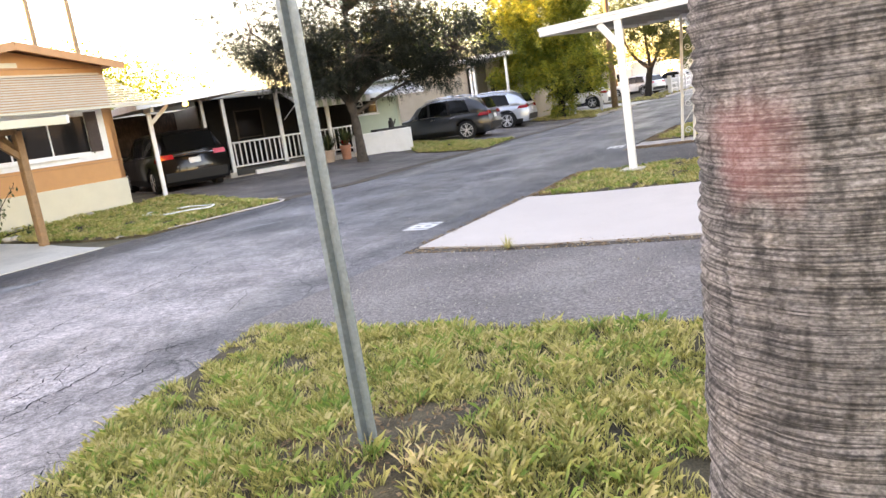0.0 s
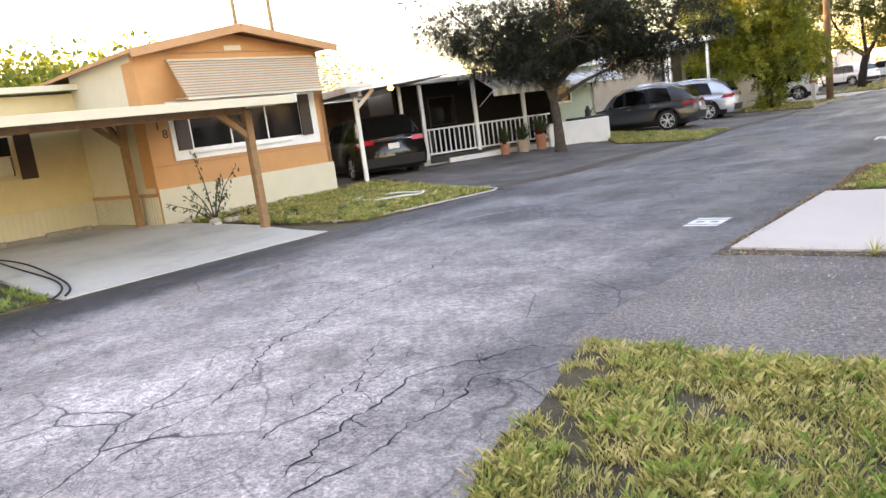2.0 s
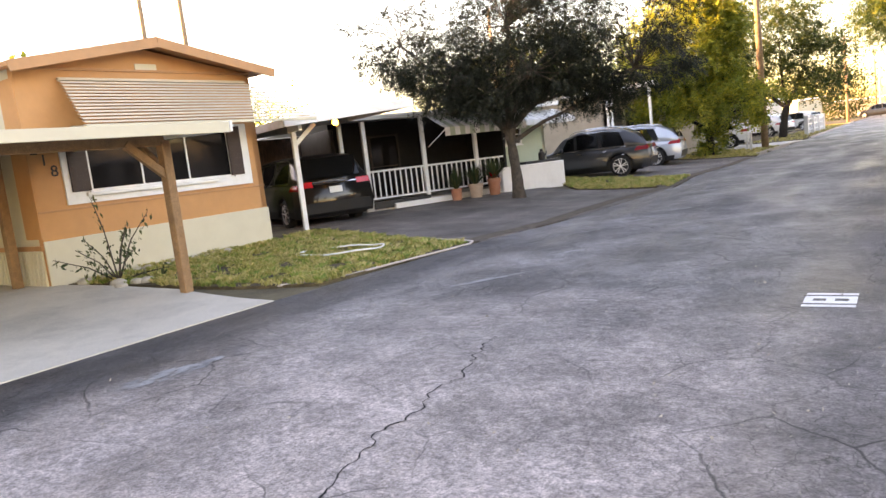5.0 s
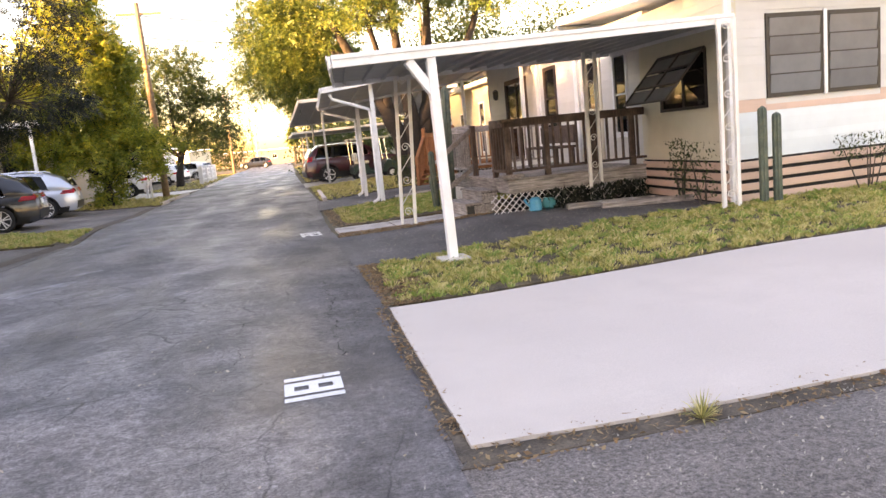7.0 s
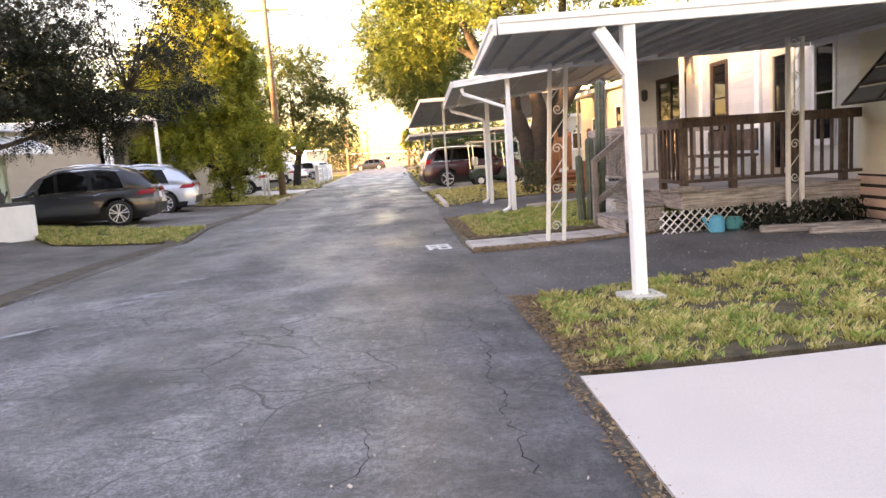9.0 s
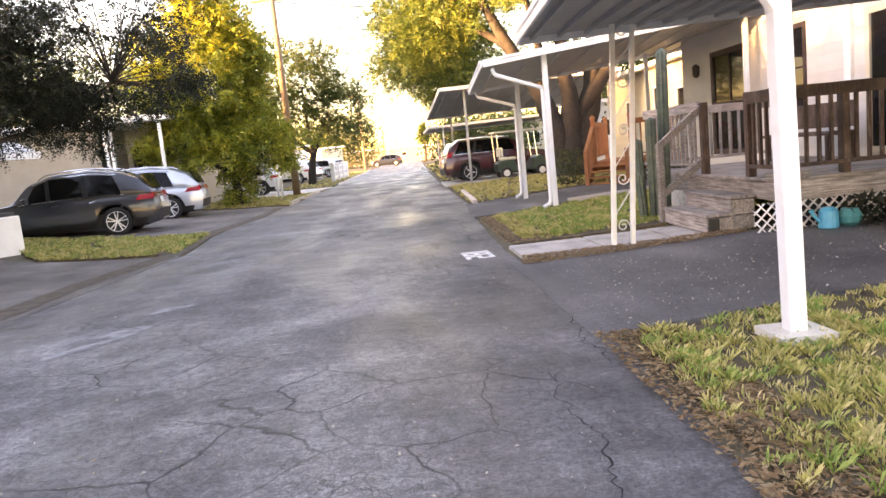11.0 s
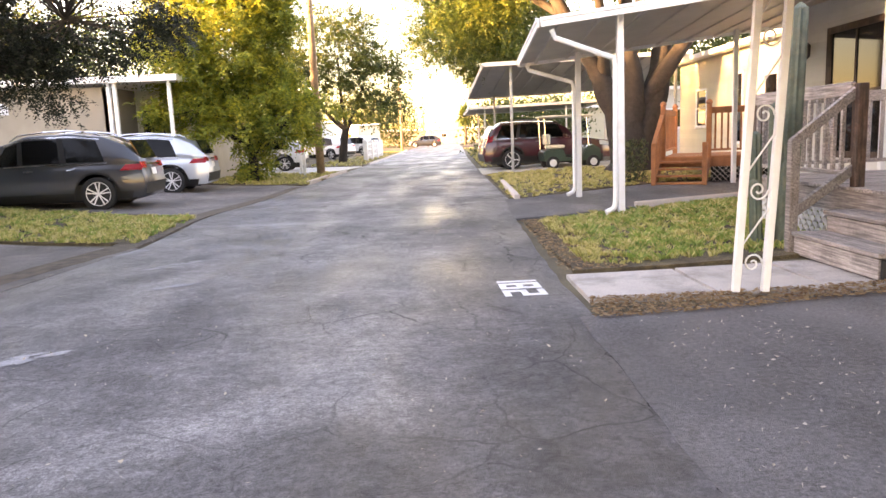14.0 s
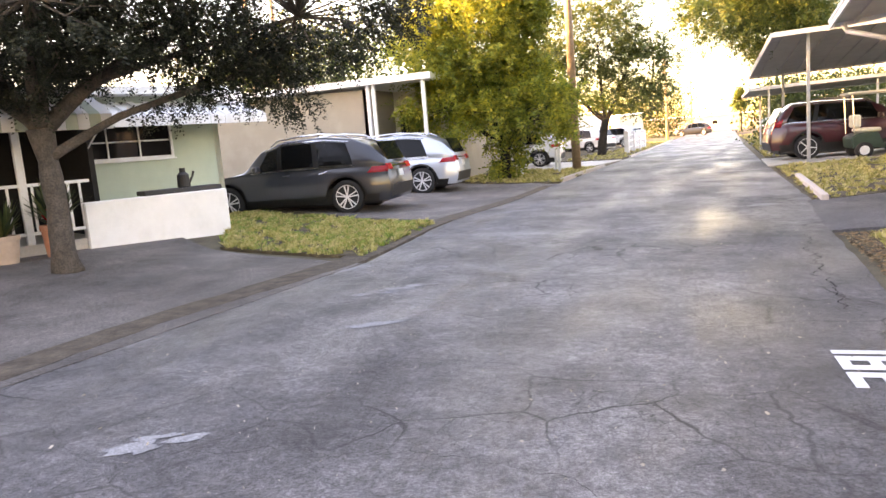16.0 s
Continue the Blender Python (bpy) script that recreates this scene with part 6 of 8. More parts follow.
bench = thing("bench", "dark brown wooden bench on the deck", "bench", pose(2.2, 20.0, DZ + 0.005))
part("seat", box((-0.25, -0.9, 0.38), (0.2, 0.9, 0.43), 0.01), M_DECKDARK, bench)
part("backrest", box((0.16, -0.9, 0.48), (0.2, 0.9, 0.85), 0.01), M_DECKDARK, bench)
for x in (-0.2, 0.16):
    for y in (-0.8, 0.8):
        part("leg", box((x - 0.03, y - 0.03, 0), (x + 0.03, y + 0.03, 0.38), 0.005), M_DECKDARK, bench)


def lumps(bm, n, lo, hi, size, seed):
    r = random.Random(seed)
    for i in range(n):
        p = Vector([r.uniform(lo[k], hi[k]) for k in range(3)])
        m = Euler((r.uniform(0, 6), r.uniform(0, 6), r.uniform(0, 6))).to_matrix()
        s = size * r.uniform(0.5, 1.3)
        v = [bm.verts.new(p + m @ Vector(c) * s) for c in ((-0.5, 0, 0), (0, -0.22, 0.05), (0.6, 0, 0), (0, 0.22, 0.05))]
        bm.faces.new(v)
    return bm


def shrub(label, x, y, lo, hi, n, size, seed, material=M_LEAFBUSH, stems=6):
    root = thing("shrub", label, "shrub", pose(x, y, rise(x) + 0.01), "shrubs")
    part("foliage", lumps(bmesh.new(), n, lo, hi, size, seed), material, root)
    r = random.Random(seed)
    for i in range(stems):
        q = [r.uniform(lo[k], hi[k]) for k in range(3)]
        part("stem", tube([(q[0] * 0.3, q[1] * 0.3, 0), (q[0] * 0.7, q[1] * 0.7, q[2] * 0.6), q], [0.012, 0.009, 0.004], 5), M_BARK, root)
    return root


shrub("low dark leafy ground cover before the lattice", 1.75, 16.95, (-0.95, -0.2, 0.0), (1.0, 0.22, 0.33), 900, 0.09, 3, M_LEAFDARK)
shrub("climbing leafy plant on the salmon skirting", 2.55, 14.9, (-0.2, -0.3, 0.1), (0.1, 0.7, 0.95), 420, 0.05, 4)
shrub("climbing leafy plant on the salmon skirting", 2.78, 15.9, (-0.12, -0.3, 0.3), (0.02, 0.3, 1.0), 260, 0.05, 6)
shrub("leafy plant along the salmon skirting", 5.0, 14.35, (-0.6, -0.1, 0.45), (0.5, 0.1, 0.85), 380, 0.05, 5)
shrub("green bush beside the red steps", 0.75, 29.2, (-0.4, -0.3, 0.0), (0.35, 0.3, 1.0), 700, 0.1, 8)
for dx, dy, l in ((1.7, 16.35, 1.5),):
    lg = thing("timber", "pale grey landscape timber lying on the drive edge", "timber", pose(dx, dy, rise(dx) + 0.05, 0, 0, -12))
    part("beam", box((-l / 2, -0.06, -0.05), (l / 2, 0.06, 0.05), 0.015), M_DECKX, lg)
    lg = thing("timber", "pale grey landscape timber lying on the drive edge", "timber", pose(dx + 0.4, dy - 0.5, rise(dx) + 0.05, 0, 0, -16))
    part("beam", box((-l / 2, -0.06, -0.05), (l / 2, 0.06, 0.05), 0.015), M_DECKX, lg)
wc = thing("watering_can", "blue plastic watering can by the lattice", "can", pose(0.6, 17.0, 0.08))
part("body", lathe([(0.09, 0), (0.11, 0.02), (0.10, 0.2), (0.06, 0.24)], 14), M_BLUEPLASTIC, wc)
part("spout", tube([(-0.08, 0, 0.06), (-0.17, 0, 0.16), (-0.2, 0, 0.22)], [0.02, 0.018, 0.03], 8), M_BLUEPLASTIC, wc)
jar = thing("garden_jar", "round teal glazed jar by the lattice", "jar", pose(0.85, 17.0, 0.08))
part("body", lathe([(0.06, 0), (0.12, 0.05), (0.13, 0.12), (0.09, 0.2), (0.07, 0.21)], 16), M_TEAL, jar)


def cactus(x, y, arms, label):
    root = thing("cactus", label, "cactus", pose(x, y, rise(x)), "columnar cacti")
    for dx, dy, h, r in arms:
        bm = bmesh.new()
        ribs, rings = 8, 40
        vs = []
        for i in range(rings + 1):
            t = i / rings
            rr = r * (1.0 if h * (1 - t) > r else math.sqrt(max(0.02, 1 - (1 - h * (1 - t) / r) ** 2)))
            vs.append([bm.verts.new((dx + dx * 0.3 * t + math.cos(a) * rr * (1 if j % 2 else 0.74), dy + math.sin(a) * rr * (1 if j % 2 else 0.74), h * t)) for j, a in enumerate([k * math.pi / ribs for k in range(ribs * 2)])])
        for s, t in zip(vs, vs[1:]):
            for j in range(ribs * 2):
                bm.faces.new((s[j], s[(j + 1) % (ribs * 2)], t[(j + 1) % (ribs * 2)], t[j]))
        bm.faces.new(vs[-1])
        part("stem", bm, M_CACTUS, root)
    return root


cactus(-0.34, 19.8, [(0, 0, 1.5, 0.075), (0.2, 0.1, 2.5, 0.085), (-0.12, 0.15, 1.2, 0.065), (0.05, -0.15, 0.9, 0.065), (-0.18, -0.02, 0.7, 0.06)], "old grey-green columnar cactus clump by the steps")
cactus(2.95, 14.1, [(0, 0, 1.4, 0.065)], "slim green columnar cactus on the lawn")
cactus(3.18, 14.1, [(0, 0, 1.3, 0.065)], "slim green columnar cactus on the lawn")

# ---------------------------------------------------------------- cream home with red deck
ch = thing("mobile_home", "cream sided mobile home behind a red deck", "house", None)
CA, CB = (4.6, 37.0), (4.6, 28.9)
chh = [(1.5, 2.4, 1.3, 2.5), (4.3, 5.0, 0.8, 2.8), (6.2, 7.6, 1.5, 2.6)]
wall_box(ch, CA, CB, 0.1, 3.4, 0.12, M_CREAM, chh)
siding(ch, CA, CB, 0.5, 3.4, 0.15, M_CREAM, holes=[(d[0] - 0.02, d[1] + 0.02, d[2] - 0.02, d[3] + 0.02) for d in chh])
CW = on_wall(CA, CB)
window(ch, CW, *chh[0], M_WHITE, 0.06, (1, 2))
window(ch, CW, *chh[1], M_WHITE, 0.08, (1, 2), sill=False, name="door")
window(ch, CW, *chh[2], M_WHITE, 0.06, (2, 1))
wall_box(ch, (4.6, 28.9), (12, 28.9), 0.1, 3.4, 0.12, M_CREAM, [(0.5, 2.0, 1.5, 2.6)])
siding(ch, (4.6, 28.9), (12, 28.9), 0.5, 3.4, 0.15, M_CREAM, holes=[(0.48, 2.02, 1.48, 2.62)])
window(ch, on_wall((4.6, 28.9), (12, 28.9)), 0.5, 2.0, 1.5, 2.6, M_WHITE, 0.06, (1, 2))
part("roof", slab_quad([(4.1, 28.4, 3.5), (4.1, 37.5, 3.5), (12, 37.5, 4.2), (12, 28.4, 4.2)], 0.14), M_WHITE, ch)
RD = pose(0.87, 27.88, 0, 0, 0, -25) @ Matrix.Translation((-1.85, -27.83, 0))
rd = thing("deck", "red-brown stained wooden deck with steps", "deck", RD)
for i in range(16):
    part("deck_board", box((1.9, 29.0 + i * 0.15, 0.62), (4.5, 29.14 + i * 0.15, 0.66), 0.004), M_RED, rd)
part("rim_board", box((1.9, 28.96, 0.42), (4.5, 29.0, 0.64), 0.005), M_RED, rd)
part("rim_board", box((1.86, 29.0, 0.42), (1.9, 31.4, 0.64), 0.005), M_RED, rd)
railing((2.9, 28.98), (4.5, 28.98), 0.66, rd, M_RED, 11, h=1.05)
railing((1.9, 29.0), (1.9, 31.4), 0.66, rd, M_RED, 14, h=1.05)
for x, y in ((1.9, 29.0), (2.9, 28.98), (1.9, 31.4), (4.4, 28.98)):
    part("deck_post", box((x - 0.055, y - 0.055, 0.4), (x + 0.055, y + 0.055, 1.82), 0.01), M_RED, rd)
    part("post_cap", lathe([(0.05, 0), (0.08, 0.02), (0.06, 0.08), (0.02, 0.11)], 10, Matrix.Translation((x, y, 1.82))), M_RED, rd)
for i in range(4):
    part("tread", box((1.85, 28.95 - 0.27 * (i + 1), 0.52 - 0.14 * i), (2.9, 28.95 - 0.27 * i, 0.56 - 0.14 * i), 0.005), M_RED, rd)
for x in (1.85, 2.9):
    part("stringer", beam((x, 28.98, 0.50), (x, 27.8, 0.02), 0.05, 0.24), M_RED, rd)
    part("newel", box((x - 0.05, 27.78, 0.02), (x + 0.05, 27.88, 1.0), 0.008), M_RED, rd)
part("hand_rail", beam((1.85, 27.83, 0.98), (1.88, 28.98, 1.62), 0.09, 0.05), M_RED, rd)
for i in range(7):
    t = (i + 0.5) / 7
    part("baluster", box((1.83, 27.85 + 1.12 * t - 0.018, 0.12 + 0.5 * t), (1.87, 27.85 + 1.12 * t + 0.018, 0.97 + 0.62 * t), 0.003), M_RED, rd)
rl = thing("lattice_skirt", "white lattice under the red deck", "lattice", RD)
lattice(rl, (2.95, 28.95), (4.5, 28.95), 0.1, 0.42, 0.12, 0.035)
# near-black sheet added for the shade under the red deck
part("backing", box((2.95, 29.02, 0.05), (4.5, 29.04, 0.42)), M_SHADE, rl)
gr = thing("barbecue_grill", "black covered barbecue grill by the red deck", "grill", pose(3.6, 26.95, 0.1))
part("lid", lathe([(0.02, 0.95), (0.2, 0.98), (0.3, 1.06), (0.28, 1.16), (0.15, 1.24), (0.03, 1.26)], 16), M_BLACK, gr)
part("cart", box((-0.3, -0.2, 0.55), (0.3, 0.2, 0.95), 0.02), M_BLACK, gr)
for x in (-0.27, 0.27):
    for y in (-0.17, 0.17):
        part("leg", tube([(x, y, 0.0), (x * 0.8, y * 0.8, 0.6)], 0.018, 6), M_BLACK, gr)

# ---------------------------------------------------------------- vehicles
def lerp_table(tab, u):
    for (a, va), (b, vb) in zip(tab, tab[1:]):
        if u <= b:
            t = (u - a) / (b - a)
            t = t * t * (3 - 2 * t) * 0.5 + t * 0.5
            return va + (vb - va) * t
    return tab[-1][1]


def car(label, m, paint, length=4.75, width=1.92, axle_r=0.98, base=2.85, wheel=0.37, sill=0.26, belt=((0, 1.02), (0.5, 1.02), (0.72, 1.0), (0.8, 0.98), (1, 0.80)), roof=((0, 1.18), (0.05, 1.50), (0.14, 1.66), (0.30, 1.74), (0.5, 1.72), (0.62, 1.55), (0.74, 1.06), (0.8, 1.0), (1, 0.82)), rear=((0.2, 0.10), (0.5, 0.0), (0.9, 0.05), (1.1, 0.12), (1.8, 0.45)), side=((0.16, 0.34), (0.36, 0.53), (0.545, 0.66)), tail="wide", spokes=10, rack=True, plate=True):
    """A car facing +x, its rear axle at the origin; body lofted over stations with real wheel arches."""
    root = thing("car", label, "car", m, "parked vehicles")
    hw = width / 2
    x_rear = -axle_r

    def surf(u, v, out=0.0):
        """v: 0 sill, 0.5 belt, 0.9 roof edge, 1 centre line."""
        zb, zr = lerp_table(belt, u), lerp_table(roof, u)
        zr = max(zr, zb + 0.02)
        x0 = x_rear + u * length
        z0 = sill
        for xw in (0.0, base):
            d = abs(x0 - xw)
            R = wheel + 0.07
            if d < R:
                z0 = max(z0, wheel * 0.98 + math.sqrt(R * R - d * d))
        if v <= 0.5:
            t = v / 0.5
            z = z0 + (zb - z0) * t
            y = hw * (0.955 + 0.045 * math.sin(math.pi * min(1, max(0, (z - 0.2) / (zb - 0.2))) ** 0.8))
            y -= 0.03 * smooth01(zb - 0.12, zb, z)
        elif v <= 0.9:
            t = (v - 0.5) / 0.4
            z = zb + (zr - 0.05 - zb) * t if zr > zb + 0.1 else zb + (zr - zb) * 0.6 * t
            y = hw * (0.965 - 0.20 * t ** 1.15 * min(1, (zr - zb) / 0.6)) - 0.10 * t * (1 - min(1, (zr - zb) / 0.6))
        else:
            t = (v - 0.9) / 0.1
            top = zr - 0.05 if zr > zb + 0.1 else zb + (zr - zb) * 0.6
            z = top + (zr - top) * math.sin(t * math.pi / 2)
            ye = hw * (0.965 - 0.20 * min(1, (zr - zb) / 0.6)) - 0.10 * (1 - min(1, (zr - zb) / 0.6))
            y = ye * (1 - t)
        rx = lerp_table(rear, max(0.2, min(1.8, z)))
        x = x_rear + rx * (1 - u) ** 3 + u * length
        fr = smooth01(0.80, 1.0, u)
        x -= fr * 0.10 * abs(z - 0.6)
        y *= 1 - 0.16 * smooth01(0.88, 1.0, u) ** 2 - 0.07 * smooth01(0.10, 0.0, u) ** 2
        return Vector((x, y + out, z + (out if v > 0.85 else 0)))

    us = sorted({*[i / 64 for i in range(65)], 0.008, 0.992})
    vs = [0, 0.08, 0.18, 0.3, 0.4, 0.46, 0.5, 0.54, 0.62, 0.72, 0.82, 0.87, 0.9, 0.92, 0.95, 1.0]
    bm = bmesh.new()
    for sgn in (1, -1):
        g = []
        for u in us:
            g.append([bm.verts.new(Vector((p.x, p.y * sgn, p.z))) for p in (surf(u, v) for v in vs)])
        for i in range(len(us) - 1):
            for j in range(len(vs) - 1):
                q = (g[i][j], g[i + 1][j], g[i + 1][j + 1], g[i][j + 1])
                bm.faces.new(q[::-1] if sgn > 0 else q)
        if sgn > 0:
            left_end, left_front = g[0], g[-1]
        else:
            for a, b in ((left_end, g[0]), (left_front, g[-1])):
                for j in range(len(vs) - 1):
                    try:
                        bm.faces.new((a[j], a[j + 1], b[j + 1], b[j]))
                    except ValueError:
                        pass
    bmesh.ops.remove_doubles(bm, verts=bm.verts, dist=0.002)
    bmesh.ops.recalc_face_normals(bm, faces=bm.faces)
    body = part("body", bm, paint, root, smooth=True)
    part("underbody", box((x_rear + 0.25, -hw + 0.12, 0.2), (x_rear + length - 0.3, hw - 0.12, 0.62), 0.05), M_PLASTIC, root)

    def patch(name, u0, u1, v0, v1, mt, out=0.008, nu=10, nv=5, both=True, slant=(0, 0), lab=""):
        obs = []
        for sgn in ((1, -1) if both else (1,)):
            b2 = bmesh.new()
            g = []
            for i in range(nu + 1):
                row = []
                for j in range(nv + 1):
                    f = j / nv
                    a, c = u0 + slant[0] * f, u1 + slant[1] * f
                    p = surf(a + (c - a) * i / nu, v0 + (v1 - v0) * f, out)
                    row.append(b2.verts.new((p.x, p.y * sgn, p.z)))
                g.append(row)
            for i in range(nu):
                for j in range(nv):
                    q = (g[i][j], g[i + 1][j], g[i + 1][j + 1], g[i][j + 1])
                    b2.faces.new(q[::-1] if sgn > 0 else q)
            bmesh.ops.solidify(b2, geom=b2.faces[:], thickness=0.006)
            obs.append(part(name, b2, mt, root, lab, smooth=False))
        return obs

    for (a, b), k in zip(((s[0], s[1]) for s in side), range(9)):
        patch("side_window", a, b - 0.008, 0.535, 0.845, M_GLASSC, slant=(0.012 if k == 0 else 0.0, -0.055 if k == len(side) - 1 else 0.0))
    patch("window_surround", side[0][0], side[-1][1] - 0.008, 0.53, 0.85, M_BLACK, 0.004, 24, 5, slant=(0.012, -0.055))
    a, b = side[0][0] - 0.01, side[-1][1] + 0.005
    patch("window_trim", a, b - 0.06, 0.855, 0.875, M_CHROME, 0.010, 24, 1)
    patch("window_trim", a, b + 0.02, 0.505, 0.525, M_CHROME, 0.010, 24, 1)
    patch("sill_trim", 0.05, 0.93, 0.0, 0.10, M_PLASTIC, 0.010, 60, 2)
    for u in ((side[0][1] + side[1][0]) / 2, (side[1][1] + side[2][0]) / 2 if len(side) > 2 else 0.5):
        patch("door_seam", u - 0.0012, u + 0.0012, 0.12, 0.5, M_BLACK, 0.004, 1, 10)
        patch("door_handle", u - 0.055, u - 0.015, 0.425, 0.445, M_CHROME, 0.02, 4, 1)
    # tail lamps wrap the rear corner
    if tail == "tall":
        patch("tail_light", 0.004, 0.045, 0.44, 0.62, M_TAIL, 0.012, 5, 5)
    else:
        patch("tail_light", 0.002, 0.10, 0.40, 0.485, M_TAIL, 0.014, 8, 3, slant=(0, -0.03))

    def rear_x(z):
        return x_rear + lerp_table(rear, max(0.2, min(1.8, z))) - 0.012

    def rear_panel(name, y0, y1, z0, z1, mt, out=0.0, lab=""):
        b2 = bmesh.new()
        c = [Vector((rear_x(z) - out, y, z)) for y, z in ((y0, z0), (y1, z0), (y1, z1), (y0, z1))]
        fr2 = [b2.verts.new(p) for p in c] + [b2.verts.new(p + Vector((0.03, 0, 0))) for p in c]
        for f in ((0, 1, 2, 3), (7, 6, 5, 4), (0, 4, 5, 1), (1, 5, 6, 2), (2, 6, 7, 3), (3, 7, 4, 0)):
            b2.faces.new([fr2[i] for i in f])
        bmesh.ops.recalc_face_normals(b2, faces=b2.faces)
        return part(name, b2, mt, root, lab)

    zr = belt[0][1]
    rear_panel("rear_window", -hw * 0.68, hw * 0.68, zr + 0.10, roof[1][1] + 0.03, M_GLASSC)
    rear_panel("bumper", -hw * 0.86, hw * 0.86, 0.33, 0.58, M_PLASTIC, 0.015)
    if tail == "tall":
        for s in (1, -1):
            rear_panel("tail_light", s * hw * 0.72, s * hw * 0.9, 0.85, 1.3, M_TAIL, 0.005)
    else:
        for s in (1, -1):
            rear_panel("tail_light", s * hw * 0.56, s * hw * 0.9, zr - 0.11, zr + 0.02, M_TAIL, 0.006)
        rear_panel("rear_trim", -hw * 0.56, hw * 0.56, zr - 0.05, zr - 0.025, M_CHROME, 0.006)
    if plate:
        rear_panel("number_plate", -0.16, 0.16, zr - 0.28, zr - 0.13, M_PLATE, 0.006)
    for s in (1, -1):
        p = surf(side[-1][1] - 0.02, 0.52)
        mb = box((p.x - 0.06, s * p.y - 0.02 + (0.0 if s > 0 else -0.18), p.z + 0.0), (p.x + 0.07, s * p.y + 0.02 + (0.18 if s > 0 else 0.0), p.z + 0.15), 0.03)
        part("wing_mirror", mb, paint, root)
        if rack:
            pts = []
            for u in (0.14, 0.18, 0.3, 0.42, 0.54, 0.58):
                q = surf(u, 0.9)
                pts.append((q.x, s * (q.y - 0.02), q.z + (0.03 if u in (0.14, 0.58) else 0.085)))
            part("roof_rail", tube(pts, 0.018, 6), M_CHROME, root)
    patch("windscreen", roof_u[0], roof_u[1], 0.92, 0.9999, M_GLASSC, 0.008, 8, 4) if (roof_u := (0.615, 0.735)) else None
    patch("headlight", 0.90, 0.985, 0.36, 0.48, M_PLATE, 0.01, 6, 3)
    # wheels
    tyre = mesh_of(lathe([(wheel * 0.66, -0.10), (wheel * 0.9, -0.115), (wheel * 0.985, -0.09), (wheel, -0.05), (wheel, 0.05), (wheel * 0.985, 0.09), (wheel * 0.9, 0.115), (wheel * 0.66, 0.10)], 36), M_TYRE, "tyre", True)
    rb = lathe([(wheel * 0.60, 0.06), (wheel * 0.67, 0.105), (wheel * 0.70, 0.108), (wheel * 0.70, 0.09), (wheel * 0.62, 0.04)], 36)
    for i in range(spokes):
        a = 2 * math.pi * i / spokes + (0.12 if i % 2 else -0.12)
        c, s = math.cos(a), math.sin(a)
        add_beam(rb, (c * wheel * 0.10, s * wheel * 0.10, 0.085), (c * wheel * 0.66, s * wheel * 0.66, 0.10), 0.028, 0.035)
    add_box(rb, (-0.045, -0.045, 0.07), (0.045, 0.045, 0.105), 0.015)
    rim = mesh_of(rb, M_RIM, "rim")
    disc = mesh_of(lathe([(0.02, 0.02), (wheel * 0.62, 0.02), (wheel * 0.62, 0.03), (0.02, 0.03)], 24), M_PLASTIC, "disc")
    for xw in (0, base):
        for s in (1, -1):
            wroot = piece("wheel", tyre, root, Matrix.Translation((xw, s * (hw - 0.135), wheel)) @ Matrix.Rotation(-s * math.pi / 2, 4, "X"))
            for nm, me in (("rim", rim), ("disc", disc)):
                ob = new(nm, me)
                ob.parent = wroot
    return root


def paint(name, c, metal=0.5, rough=0.28):
    """Car lacquer: one even gloss under a clear coat."""
    m = mat(name, c, rough, metal=metal, var=0.03, scale=2, coat=0.8)
    r = m.node_tree.nodes["Principled BSDF"].inputs["Roughness"]
    m.node_tree.links.remove(r.links[0])
    r.default_value = rough
    return m


P_GREY = paint("dark_grey_paint", (0.021, 0.025, 0.034), 0.0, 0.35)
P_SILVER = paint("silver_blue_paint", (0.50, 0.55, 0.62), 0.5)
P_VAN = paint("black_brown_paint", (0.009, 0.0085, 0.009))
P_WHITE = paint("white_paint", (0.75, 0.75, 0.74), 0.0, 0.3)
P_MAROON = paint("maroon_paint", (0.050, 0.005, 0.012), 0.2)
P_BLACK = paint("black_paint", (0.02, 0.02, 0.022), 0.2)
P_RED = paint("orange_red_paint", (0.55, 0.08, 0.03), 0.1)
YAW = 152.5
car("dark grey crossover parked off the lane", pose(-11.46, 29.0, 0.03, 0, 0, 187), P_GREY, 4.78, 1.93, 1.02, 2.85, 0.375)
car("silver-blue crossover parked beside the dark one", pose(-11.6, 33.9, 0.02, 0, 0, 186), P_SILVER, 4.95, 1.93, 1.05, 2.85, 0.38)
van_roof = ((0, 1.30), (0.04, 1.60), (0.12, 1.73), (0.35, 1.75), (0.6, 1.70), (0.72, 1.45), (0.84, 1.05), (0.88, 1.0), (1, 0.82))
car("dark minivan with lit-red tail lamps under a carport", LB @ pose(0.75, -2.05, 0.12, 0, 0, 180), P_VAN, 5.1, 2.0, 1.12, 3.0, 0.35, roof=van_roof, belt=((0, 1.06), (0.6, 1.04), (0.85, 0.98), (1, 0.82)), side=((0.10, 0.33), (0.35, 0.56), (0.575, 0.74)), spokes=7, rack=False)
car("white crossover parked behind the tree", pose(-11.1, 47.5, 0.02, 0, 0, 184), P_WHITE, 4.7, 1.9, 1.0, 2.75, 0.36)
suv_roof = ((0, 1.25), (0.03, 1.62), (0.08, 1.78), (0.3, 1.80), (0.55, 1.76), (0.64, 1.55), (0.72, 1.14), (0.78, 1.10), (1, 0.96))
